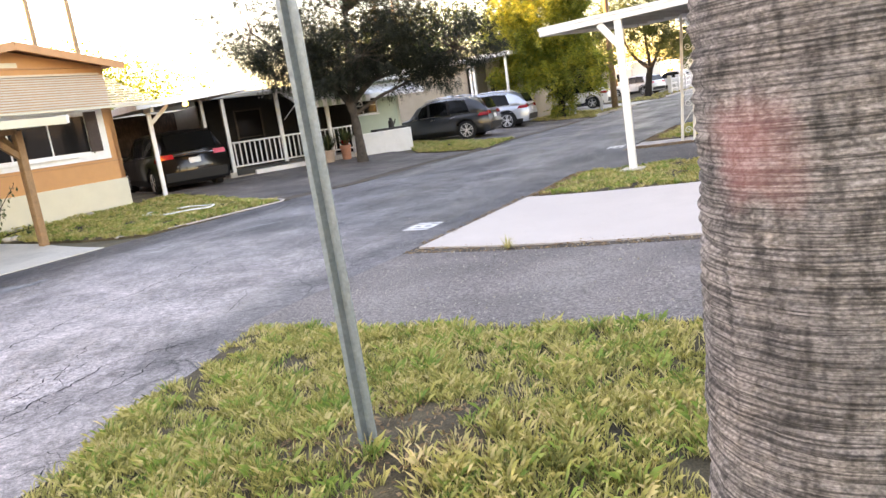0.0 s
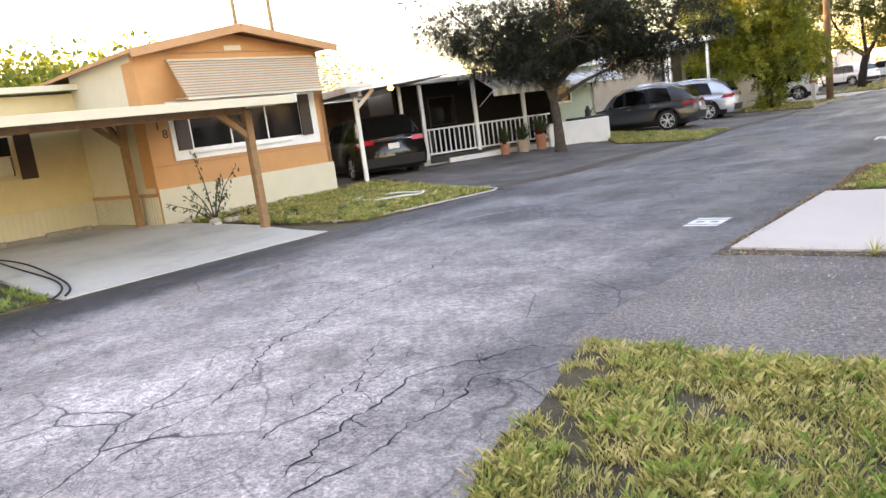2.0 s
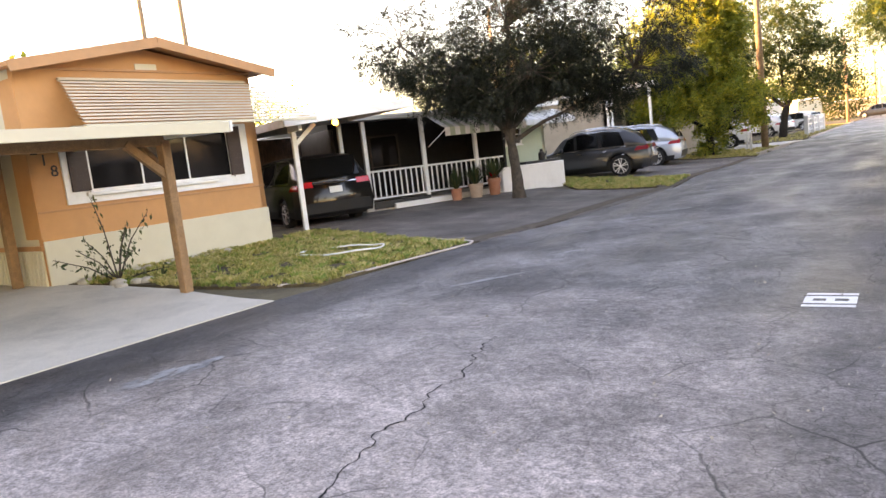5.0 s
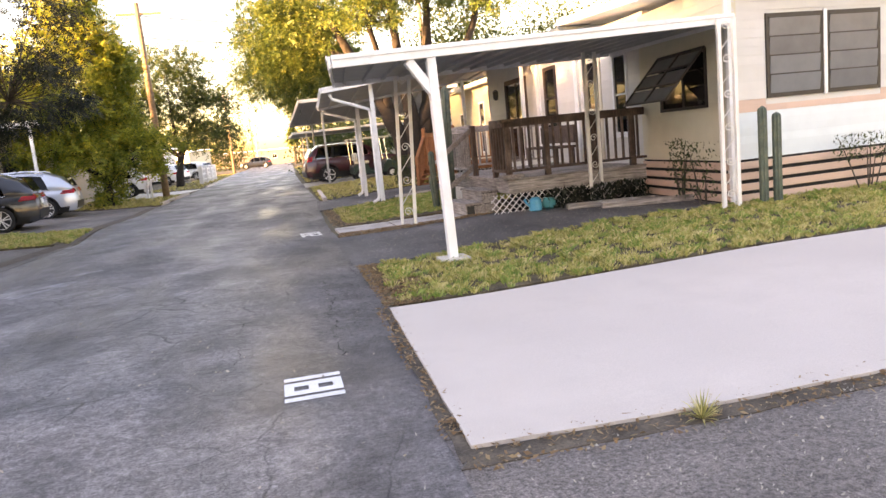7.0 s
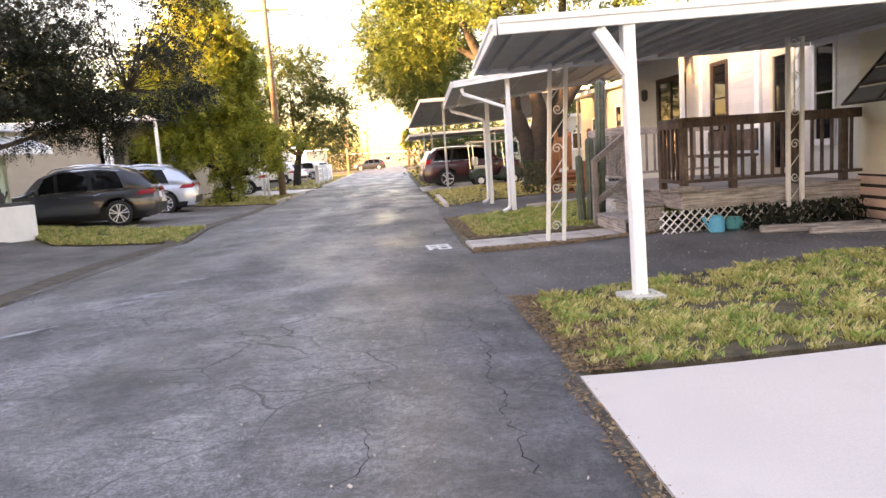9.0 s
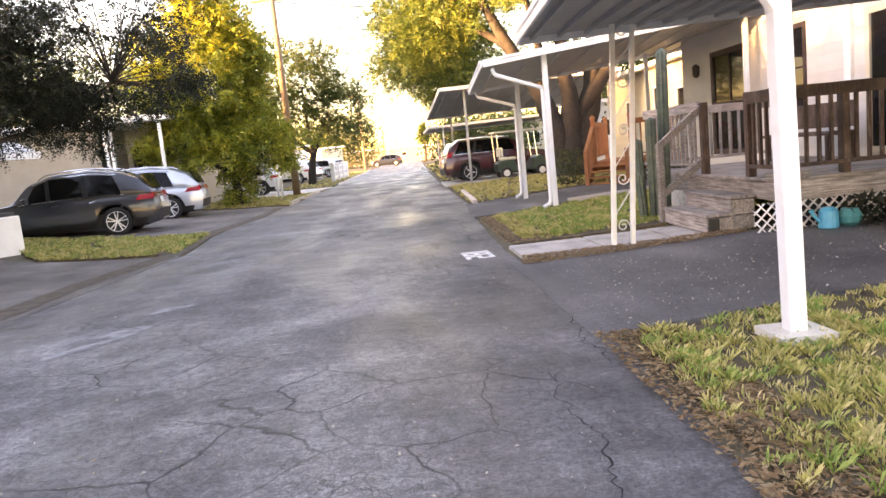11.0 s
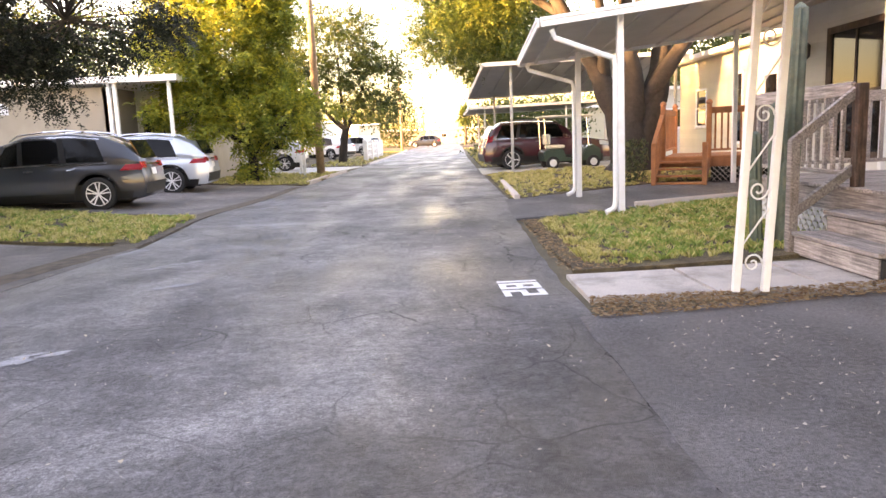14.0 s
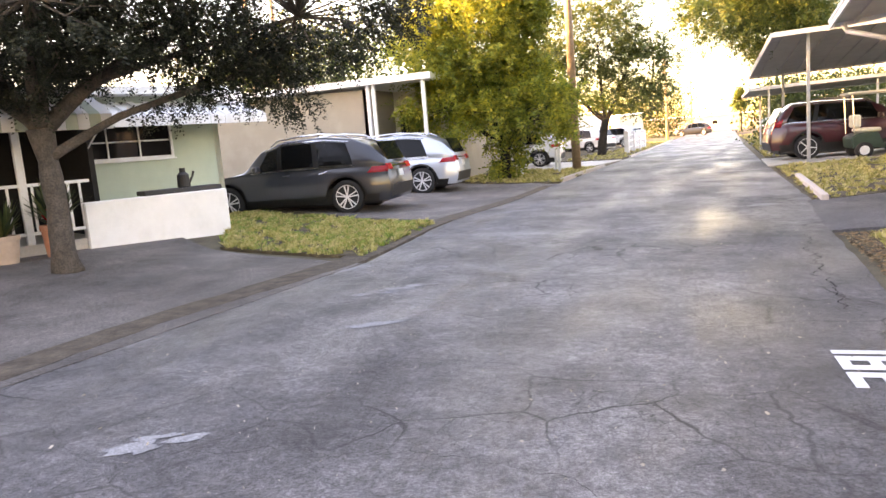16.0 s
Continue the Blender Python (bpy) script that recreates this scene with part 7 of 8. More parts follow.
car("maroon boxy SUV parked under the grey carport", pose(-1.05, 39.9, 0.02, 0, 0, 4), P_MAROON, 4.87, 1.9, 1.05, 2.87, 0.385, sill=0.34, roof=suv_roof, belt=((0, 1.14), (0.6, 1.12), (0.78, 1.08), (1, 0.94)), side=((0.07, 0.24), (0.26, 0.44), (0.46, 0.64)), tail="tall", spokes=5)
car("white car far along the lane", pose(-9.8, 78, 0.02, 0, 0, YAW), P_WHITE, rack=False)
car("black car parked across the far end", pose(-3.6, 118, 0.02, 0, 0, 175), P_BLACK, rack=False)
car("orange-red car at a far lot", pose(0.6, 66, 0.02, 0, 0, 10), P_RED, rack=False)
car("white car at a far lot", pose(-11, 66, 0.02, 0, 0, YAW), P_WHITE, rack=False)


def golf_cart(m):
    root = thing("golf_cart", "dark green golf cart with white canopy", "golf cart", m)
    P = mat("cart_green", (0.03, 0.06, 0.045), 0.35, coat=0.5)
    bm = bmesh.new()
    prof = [(-0.75, 0.3), (-0.78, 0.62), (-0.6, 0.72), (-0.1, 0.74), (0.05, 0.4), (0.55, 0.38), (0.75, 0.75), (0.95, 0.85), (1.25, 0.7), (1.3, 0.4), (1.25, 0.28)]
    for s in (1, -1):
        vs = [bm.verts.new((x, 0.55 * s, z)) for x, z in prof]
        bm.faces.new(vs if s < 0 else vs[::-1])
        if s > 0:
            first = vs
        else:
            for i in range(len(prof)):
                j = (i + 1) % len(prof)
                bm.faces.new((first[i], first[j], vs[j], vs[i]))
    bmesh.ops.recalc_face_normals(bm, faces=bm.faces)
    bmesh.ops.bevel(bm, geom=bm.edges[:], offset=0.03, segments=2, affect="EDGES")
    part("body", bm, P, root)
    part("seat", box((-0.55, -0.5, 0.74), (0.0, 0.5, 0.86), 0.04), M_CREAM, root)
    part("backrest", box((-0.62, -0.5, 0.88), (-0.52, 0.5, 1.25), 0.04), M_CREAM, root)
    part("canopy", box((-0.85, -0.6, 1.82), (1.0, 0.6, 1.90), 0.03), M_CREAM, root)
    for x, x2 in ((-0.7, -0.75), (0.85, 0.75)):
        for y in (-0.5, 0.5):
            part("strut", tube([(x, y, 0.7), (x2, y, 1.84)], 0.02, 6), M_CHROME, root)
    part("steering_wheel", tube([(0.45 + 0.12 * math.sin(a), -0.25 + 0.17 * math.cos(a), 1.0 + 0.10 * math.sin(a)) for a in [i * math.pi / 8 for i in range(17)]], 0.012, 6), M_BLACK, root)
    ty = mesh_of(lathe([(0.13, -0.09), (0.22, -0.1), (0.235, -0.05), (0.235, 0.05), (0.22, 0.1), (0.13, 0.09)], 24), M_TYRE, "tyre", True)
    hub = mesh_of(lathe([(0.02, 0.07), (0.11, 0.075), (0.13, 0.095), (0.03, 0.1)], 18), M_RIM, "rim")
    for x in (-0.45, 1.0):
        for s in (1, -1):
            w = piece("wheel", ty, root, Matrix.Translation((x, 0.5 * s, 0.235)) @ Matrix.Rotation(-s * math.pi / 2, 4, "X"))
            ob = new("rim", hub)
            ob.parent = w
    return root


golf_cart(pose(0.72, 38.15, 0.03, 0, 0, 3))


# ---------------------------------------------------------------- trees
def bark_tube(pts, n, seed):
    """A trunk or limb: the path smoothed, the skin knobbly."""
    fine = []
    for i in range(len(pts) - 1):
        p0, p1, p2, p3 = (np.array(pts[max(0, min(len(pts) - 1, i + d))]) for d in (-1, 0, 1, 2))
        for t in (0, 0.25, 0.5, 0.75):
            fine.append(0.5 * (2 * p1 + (p2 - p0) * t + (2 * p0 - 5 * p1 + 4 * p2 - p3) * t * t + (3 * p1 - p0 - 3 * p2 + p3) * t ** 3))
    fine.append(np.array(pts[-1]))
    bm = tube([tuple(p[:3]) for p in fine], [max(0.01, float(p[3])) for p in fine], n)
    for v in bm.verts:
        near = min(fine, key=lambda p: (p[0] - v.co.x) ** 2 + (p[1] - v.co.y) ** 2 + (p[2] - v.co.z) ** 2)
        c = Vector(near[:3])
        k = noise.noise(v.co * (0.5 / max(0.08, near[3])) + Vector((seed, 0, 0))) * 0.35 + noise.noise(v.co * 5 + Vector((0, seed, 0))) * 0.12
        v.co = c + (v.co - c) * (1 + k)
    return bm


def tree(label, x, y, trunk, limbs, crown, leaves, leaf, bark, leafmat, seed, droop=0.25):
    """trunk: list of (dx, dy, z, r). limbs: list of point-radius lists. crown: blobs (dx, dy, z, rx, ry, rz, share)."""
    r = np.random.default_rng(seed)
    root = thing("tree", label, "tree", pose(x, y, rise(x) - 0.03))
    part("trunk", bark_tube(trunk, 18, seed), bark, root, smooth=True)
    for i, l in enumerate(limbs):
        part("limb", bark_tube(l, 10, seed + i * 3.3), bark, root, smooth=True)
    tips = [l[-1][:3] for l in limbs]
    allv = []
    twigs = bmesh.new()
    for cx, cy, cz, rx, ry, rz, share in crown:
        per = 11
        n = int(leaves * share) // per
        k = max(14, int(rx * ry * rz * 8) + 16)
        d = r.normal(size=(k, 3))
        d /= np.linalg.norm(d, axis=1)[:, None]
        rad = r.uniform(0.3, 1.1, k) ** 0.6
        cl = np.array([cx, cy, cz]) + d * rad[:, None] * [rx, ry, rz]
        size = r.uniform(0.14, 0.44, k) * (rx * ry * rz) ** (1 / 3)
        near = min(tips, key=lambda t: (t[0] - cx) ** 2 + (t[1] - cy) ** 2 + (t[2] - cz) ** 2)
        for c in cl[:: max(1, k // 16)]:
            mid = (np.array(near) + c) / 2 + r.normal(size=3) * 0.12
            add_tube(twigs, [near, tuple(mid), tuple(c)], [0.016, 0.011, 0.005], 4, cap=False)
        w = size ** 2
        idx = r.choice(k, n, p=w / w.sum())
        p = cl[idx] + r.normal(size=(n, 3)) * size[idx][:, None] * [0.55, 0.55, 0.36]
        # leaflets stand in two rows along a drooping spray
        ax = p - np.array([cx, cy, cz - 0.4 * rz])
        ax /= np.linalg.norm(ax, axis=1)[:, None] + 1e-6
        ax = ax * 0.7 + r.normal(size=(n, 3)) * 0.5
        ax[:, 2] -= droop
        ax /= np.linalg.norm(ax, axis=1)[:, None]
        side = np.cross(ax, np.array([0, 0, 1.0]) + r.normal(size=(n, 3)) * 0.45)
        side /= np.linalg.norm(side, axis=1)[:, None] + 1e-6
        face = np.cross(side, ax)
        span = leaf * per * 0.30 * r.uniform(0.6, 1.4, n)[:, None]
        for q in range(per):
            t = (q + 0.5) / per
            root_p = p + ax * span * t - np.array([0, 0, 1.0]) * span * droop * 0.6 * t * t
            a = ax * 0.5 + side * (0.85 if q % 2 else -0.85) + r.normal(size=(n, 3)) * 0.28
            a /= np.linalg.norm(a, axis=1)[:, None]
            b = np.cross(a, face + r.normal(size=(n, 3)) * 0.3)
            b /= np.linalg.norm(b, axis=1)[:, None] + 1e-6
            l = leaf * r.uniform(0.7, 1.3, n)[:, None] * (1.1 - 0.4 * t)
            allv.append(np.stack([root_p, root_p + a * l * 0.5 - b * l * 0.24, root_p + a * l, root_p + a * l * 0.5 + b * l * 0.24], 1))
    me = tri_mesh("crown", np.concatenate(allv), leafmat)
    ob = new("crown", me)
    ob.parent = root
    if len(twigs.verts):
        tagged(part("twig_mass", twigs, bark, root), "fine bare twigs", "", "", "stuff")
    return root


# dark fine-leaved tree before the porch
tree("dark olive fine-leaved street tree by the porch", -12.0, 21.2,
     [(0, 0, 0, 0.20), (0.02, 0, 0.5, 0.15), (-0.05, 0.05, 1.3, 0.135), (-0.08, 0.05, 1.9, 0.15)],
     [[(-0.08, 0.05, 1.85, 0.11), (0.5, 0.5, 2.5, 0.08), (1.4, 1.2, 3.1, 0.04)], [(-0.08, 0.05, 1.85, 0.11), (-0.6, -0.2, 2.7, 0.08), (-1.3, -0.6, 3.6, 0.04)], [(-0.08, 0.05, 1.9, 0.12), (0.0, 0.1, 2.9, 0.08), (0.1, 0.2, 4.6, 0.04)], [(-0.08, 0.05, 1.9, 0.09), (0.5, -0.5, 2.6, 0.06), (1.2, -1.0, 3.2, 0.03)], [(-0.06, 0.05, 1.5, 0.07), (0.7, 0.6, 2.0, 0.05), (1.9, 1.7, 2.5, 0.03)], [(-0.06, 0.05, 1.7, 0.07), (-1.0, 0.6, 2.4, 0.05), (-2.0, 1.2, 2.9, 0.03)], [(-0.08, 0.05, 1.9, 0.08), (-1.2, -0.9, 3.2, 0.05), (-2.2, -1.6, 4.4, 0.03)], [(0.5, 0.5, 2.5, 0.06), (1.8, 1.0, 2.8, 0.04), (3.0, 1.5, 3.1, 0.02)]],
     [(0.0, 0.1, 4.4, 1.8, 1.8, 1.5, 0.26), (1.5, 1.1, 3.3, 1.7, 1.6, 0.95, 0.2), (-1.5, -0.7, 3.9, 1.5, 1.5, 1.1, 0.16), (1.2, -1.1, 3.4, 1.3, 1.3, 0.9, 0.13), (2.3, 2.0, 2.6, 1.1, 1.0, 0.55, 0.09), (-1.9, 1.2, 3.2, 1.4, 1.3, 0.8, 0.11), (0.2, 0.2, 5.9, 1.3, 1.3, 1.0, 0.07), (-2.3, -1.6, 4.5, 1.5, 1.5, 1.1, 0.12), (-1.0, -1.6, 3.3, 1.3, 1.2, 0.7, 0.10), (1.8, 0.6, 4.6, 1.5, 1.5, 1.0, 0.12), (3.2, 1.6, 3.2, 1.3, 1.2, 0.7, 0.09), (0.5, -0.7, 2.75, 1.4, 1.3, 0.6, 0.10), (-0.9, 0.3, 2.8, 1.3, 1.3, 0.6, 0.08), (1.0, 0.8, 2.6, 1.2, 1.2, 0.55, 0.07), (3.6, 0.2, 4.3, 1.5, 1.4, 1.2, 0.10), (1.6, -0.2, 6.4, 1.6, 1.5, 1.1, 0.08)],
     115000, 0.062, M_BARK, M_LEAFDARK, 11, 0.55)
# yellow-green tree by the pole
tree("bright yellow-green leafy tree by the pole", -10.4, 37.9,
     [(0, 0, 0, 0.22), (0.05, 0, 0.8, 0.17), (0.0, 0.1, 1.6, 0.16)],
     [[(0, 0.1, 1.5, 0.12), (0.5, 0.2, 2.6, 0.08), (0.9, 0.3, 4.2, 0.04)], [(0, 0.1, 1.5, 0.12), (-0.7, 0.1, 2.8, 0.08), (-1.2, 0.2, 4.6, 0.04)], [(0, 0.1, 1.6, 0.12), (0.0, 0.0, 3.2, 0.08), (-0.1, 0.1, 5.6, 0.04)], [(0, 0.1, 1.3, 0.08), (0.9, -0.4, 1.9, 0.05), (1.6, -0.7, 2.2, 0.03)], [(0, 0.1, 1.3, 0.08), (-1.0, -0.4, 2.0, 0.05), (-1.6, -0.7, 2.6, 0.03)]],
     [(-0.3, 0, 5.0, 1.9, 1.9, 1.7, 0.30), (0.7, 0.1, 3.5, 1.3, 1.3, 1.1, 0.18), (-1.3, 0.1, 3.7, 1.6, 1.6, 1.4, 0.22), (1.7, -0.6, 2.3, 1.2, 1.1, 0.7, 0.10), (-0.2, -0.6, 2.0, 1.2, 1.1, 0.9, 0.10), (-0.3, 0.1, 7.2, 1.7, 1.6, 1.4, 0.20), (-2.2, -0.4, 4.6, 1.6, 1.4, 1.5, 0.16), (0.7, 0.2, 5.6, 1.1, 1.1, 1.2, 0.13), (-1.8, -0.8, 2.6, 1.3, 1.1, 0.9, 0.08), (-0.4, 0, 8.9, 1.4, 1.3, 1.1, 0.12), (2.3, -0.8, 2.5, 0.9, 0.9, 0.45, 0.05), (0.3, 0, 6.6, 1.2, 1.1, 1.2, 0.10), (-2.4, 0.2, 5.9, 1.2, 1.1, 1.0, 0.09), (0.1, -0.2, 0.95, 0.7, 0.6, 0.75, 0.04)],
     56000, 0.15, M_BARKDARK, M_LEAFYEL, 12, 0.4)
tree("dense green roadside tree", -9.6, 57.5,
     [(0, 0, 0, 0.3), (0.1, 0, 1.2, 0.25), (0.3, 0.1, 2.2, 0.22)],
     [[(0.3, 0.1, 2.1, 0.16), (0.9, 0.2, 3.2, 0.1), (1.4, 0.2, 4.6, 0.05)], [(0.3, 0.1, 2.1, 0.16), (-0.9, 0.1, 3.2, 0.1), (-1.8, 0.3, 5.0, 0.05)], [(0.3, 0.1, 2.2, 0.14), (0.1, 0.2, 4.0, 0.1), (0.0, 0.3, 6.4, 0.05)]],
     [(0.0, 0, 7.4, 2.9, 2.6, 2.0, 0.40), (2.2, 0, 5.2, 2.2, 1.9, 1.6, 0.25), (-2.0, 0, 5.0, 2.2, 2.0, 2.0, 0.30), (2.6, -1, 3.4, 1.6, 1.5, 1.0, 0.1)],
     30000, 0.2, M_BARKDARK, M_LEAFGRN, 13)
tree("tall spreading tree with thick forked trunk beside the carport", 2.0, 33.6,
     [(0, 0, 0, 0.85), (0.0, 0, 0.35, 0.66), (0.0, 0.05, 0.9, 0.56), (0.05, 0.1, 1.5, 0.40)],
     [[(-0.22, 0.05, 0.3, 0.40), (-0.42, 0.1, 1.5, 0.37), (-0.9, 0.2, 2.8, 0.30), (-1.8, 0.6, 4.6, 0.22), (-2.6, 1.4, 6.6, 0.12)], [(0.22, 0.05, 0.3, 0.46), (0.45, 0.1, 1.6, 0.42), (0.85, 0.1, 3.0, 0.33), (1.0, 0.1, 5.0, 0.22), (1.2, 0.3, 7.6, 0.1)], [(0.0, 0.0, 0.8, 0.42), (0.05, -0.05, 1.8, 0.34), (-0.1, -0.2, 3.4, 0.26), (-0.4, -0.6, 5.4, 0.18), (-0.6, -0.8, 7.8, 0.09)], [(0.2, 0.1, 1.9, 0.3), (1.2, -0.4, 3.4, 0.22), (2.4, -0.9, 5.2, 0.15), (3.0, -1.0, 7.0, 0.08)], [(-0.8, 0.2, 2.8, 0.2), (-1.0, -0.6, 4.2, 0.14), (-1.6, -1.6, 6.0, 0.08)], [(-1.8, 0.6, 4.6, 0.14), (-3.0, 3.0, 6.0, 0.09), (-3.4, 6.0, 7.0, 0.05)]],
     [(-2.6, 1.5, 7.2, 2.4, 2.6, 1.4, 0.17), (1.0, 0.2, 8.2, 2.6, 2.4, 1.5, 0.17), (-0.6, -0.8, 8.4, 2.2, 2.2, 1.3, 0.14), (3.2, -1.0, 7.4, 2.2, 2.0, 1.4, 0.13), (-3.4, 6.0, 6.6, 2.4, 3.2, 1.9, 0.21), (-1.6, -1.8, 6.4, 1.4, 1.3, 0.8, 0.06), (-3.4, 9.5, 5.8, 2.2, 2.8, 2.2, 0.16), (-4.2, 3.5, 6.4, 1.8, 2.4, 1.6, 0.12), (-5.0, 8.0, 7.2, 1.8, 2.6, 1.8, 0.12), (-5.2, 10.0, 5.3, 1.6, 2.4, 1.2, 0.09), (-3.2, 11.0, 4.7, 1.7, 2.4, 1.1, 0.10), (-4.4, 5.0, 5.3, 1.5, 2.0, 1.1, 0.08), (-1.6, 8.5, 5.2, 1.8, 2.2, 1.2, 0.08)],
     120000, 0.125, M_BARKDARK, M_LEAFMIX, 14, 0.35)


def bank(label, x, y, w, d, z0, z1, n, leaf, seed, material, k=60):
    """A far mass of foliage built of leaf clumps."""
    r = np.random.default_rng(seed)
    cl = np.stack([r.uniform(-w, w, k), r.uniform(-d, d, k), z0 + (z1 - z0) * r.uniform(0, 1, k) ** 0.8], 1)
    idx = r.integers(0, k, n)
    p = cl[idx] + r.normal(size=(n, 3)) * [w * 0.1 + 0.5, 0.7, (z1 - z0) * 0.1 + 0.3]
    p[:, 2] = np.maximum(p[:, 2], 0.05)
    a = r.normal(size=(n, 3))
    a /= np.linalg.norm(a, axis=1)[:, None]
    b = np.cross(a, r.normal(size=(n, 3)))
    b /= np.linalg.norm(b, axis=1)[:, None]
    l = leaf * r.uniform(0.6, 1.4, n)[:, None]
    v = np.stack([p, p + a * l * 0.5 - b * l * 0.3, p + a * l, p + a * l * 0.5 + b * l * 0.3], 1)
    ob = new("far_trees", tri_mesh("far_trees", v, material))
    ob.location = (x, y, 0)
    if abs(x) > 25:
        ob.rotation_euler = (0, 0, math.pi / 2)
    return tagged(ob, label, "trees", "", "stuff")


# the pale trees are made longer and denser to block the low sun
bank("pale sunlit trees behind the orange home", -46, 14, 28, 4, 0.3, 7.2, 110000, 0.26, 21, M_LEAFYEL, 260)
bank("far green trees at the lane's end", -16, 130, 9, 3, 0.5, 7, 16000, 0.32, 22, M_LEAFGRN)
bank("far green trees at the lane's end", 14, 125, 10, 3, 0.5, 6, 16000, 0.32, 23, M_LEAFGRN)
bank("green bushes beside the far carports", 2.5, 60, 3.0, 3, 0.3, 3.2, 12000, 0.2, 24, M_LEAFGRN)
bank("green trees behind the white home", 12, 48, 6, 3, 2.0, 8.5, 26000, 0.2, 25, M_LEAFGRN)
bank("green trees behind the beige home", -24, 48, 7, 3, 0.5, 7.0, 26000, 0.2, 26, M_LEAFGRN)


def far_palm(x, y, h, seed):
    root = thing("palm_tree", "far bushy fan palm at the lane's end", "palm tree", pose(x, y, 0))
    part("trunk", tube([(0, 0, 0), (0.1, 0, h * 0.5), (0, 0, h)], [0.25, 0.2, 0.18], 8), M_BARK, root)
    part("crown", spiky_leaves(bmesh.new(), 220, 2.1, 0.2, 2.5, seed, h), M_LEAFGRN, root)


far_palm(1.3, 126, 4.4, 3)

# ringed palm trunk standing on the corner lawn
palm = thing("palm_tree", "thick ringed grey-brown palm trunk with pink paint patch", "palm tree", pose(0.632, 3.32, rise(0.6)))
bm = bmesh.new()
NR, NS = 330, 56
prev = None
rr = random.Random(2)
for i in range(NR):
    z = i * 0.012 - 0.05
    step = (i // 2)
    jut = 0.0035 * (1 if i % 2 else -1) + 0.004 * noise.noise((step * 0.9, 0, 2))
    rad = 0.235 + 0.05 * math.exp(-max(0, z) / 0.25) + jut
    ring = []
    for j in range(NS):
        a = 2 * math.pi * j / NS
        k = 0.007 * noise.noise((math.cos(a) * 2, math.sin(a) * 2, step * 0.5)) + 0.008 * noise.noise((math.cos(a) * 5, math.sin(a) * 5, z * 3))
        ring.append(bm.verts.new(((rad + k) * math.cos(a) + 0.02 * math.sin(z), (rad + k) * math.sin(a), z + 0.012 * noise.noise((math.cos(a) * 1.5, math.sin(a) * 1.5, step * 0.21)))))
    if prev:
        for j in range(NS):
            bm.faces.new((prev[j], prev[(j + 1) % NS], ring[(j + 1) % NS], ring[j]))
    prev = ring
M_PALM = mat("palm_bark", (0.155, 0.145, 0.148), 0.9, var=0.3, scale=3, bump=0.9, bump_scale=60, color2=(0.19, 0.17, 0.163), stain=(0.34, 0.275, 0.24), stain_scale=2.6, stain_amount=0.45)
_n, _k = M_PALM.node_tree.nodes, M_PALM.node_tree.links
_tc0 = _n.new("ShaderNodeTexCoord")
for _sc, _lo, _hi, _dark in (((5, 5, 230), 0.38, 0.60, 0.30), ((42, 42, 12), 0.32, 0.52, 0.48), ((120, 120, 190), 0.36, 0.62, 0.6), ((16, 16, 60), 0.35, 0.65, 0.85)):
    _mp = _n.new("ShaderNodeMapping")
    _mp.inputs["Scale"].default_value = _sc
    _k.new(_tc0.outputs["Object"], _mp.inputs["Vector"])
    _nn = _n.new("ShaderNodeTexNoise")
    _nn.inputs["Scale"].default_value, _nn.inputs["Detail"].default_value = 1.0, 3
    _k.new(_mp.outputs[0], _nn.inputs["Vector"])
    _rr = _n.new("ShaderNodeMapRange")
    _rr.inputs["From Min"].default_value, _rr.inputs["From Max"].default_value = _lo, _hi
    _rr.inputs["To Min"].default_value, _rr.inputs["To Max"].default_value = _dark, 1.25
    _k.new(_nn.outputs["Fac"], _rr.inputs["Value"])
    _mm = _n.new("ShaderNodeMix")
    _mm.data_type, _mm.blend_type = "RGBA", "MULTIPLY"
    _mm.inputs["Factor"].default_value = 1.0
    _bb = _n["Principled BSDF"].inputs["Base Color"]
    _k.new(_bb.links[0].from_socket, _mm.inputs[6])
    _k.new(_rr.outputs["Result"], _mm.inputs[7])
    _k.new(_mm.outputs[2], _bb)
_n, _k = M_PALM.node_tree.nodes, M_PALM.node_tree.links
_tc = _n.new("ShaderNodeTexCoord")
_vm = _n.new("ShaderNodeVectorMath")
_vm.operation = "DISTANCE"
_vm.inputs[1].default_value = (-0.13, -0.21, 1.24)
_k.new(_tc.outputs["Object"], _vm.inputs[0])
_no = _n.new("ShaderNodeTexNoise")
_no.inputs["Scale"].default_value = 14
_k.new(_tc.outputs["Object"], _no.inputs["Vector"])
_ad = _n.new("ShaderNodeMath")
_ad.operation = "MULTIPLY_ADD"
_ad.inputs[1].default_value, _ad.inputs[2].default_value = 0.12, -0.06
_k.new(_no.outputs["Fac"], _ad.inputs[0])
_su = _n.new("ShaderNodeMath")
_su.operation = "ADD"
_k.new(_vm.outputs["Value"], _su.inputs[0])
_k.new(_ad.outputs[0], _su.inputs[1])
_mr = _n.new("ShaderNodeMapRange")
_mr.inputs["From Min"].default_value, _mr.inputs["From Max"].default_value = 0.12, 0.03
_mr.inputs["To Max"].default_value = 0.32
_k.new(_su.outputs[0], _mr.inputs["Value"])
_mx = _n.new("ShaderNodeMix")
_mx.data_type = "RGBA"
_b = _n["Principled BSDF"]
_k.new(_mr.outputs["Result"], _mx.inputs["Factor"])
_k.new(_b.inputs["Base Color"].links[0].from_socket, _mx.inputs[6])
_mx.inputs[7].default_value = (0.60, 0.24, 0.23, 1)
_k.new(_mx.outputs[2], _b.inputs["Base Color"])
part("trunk", bm, M_PALM, palm, smooth=True)
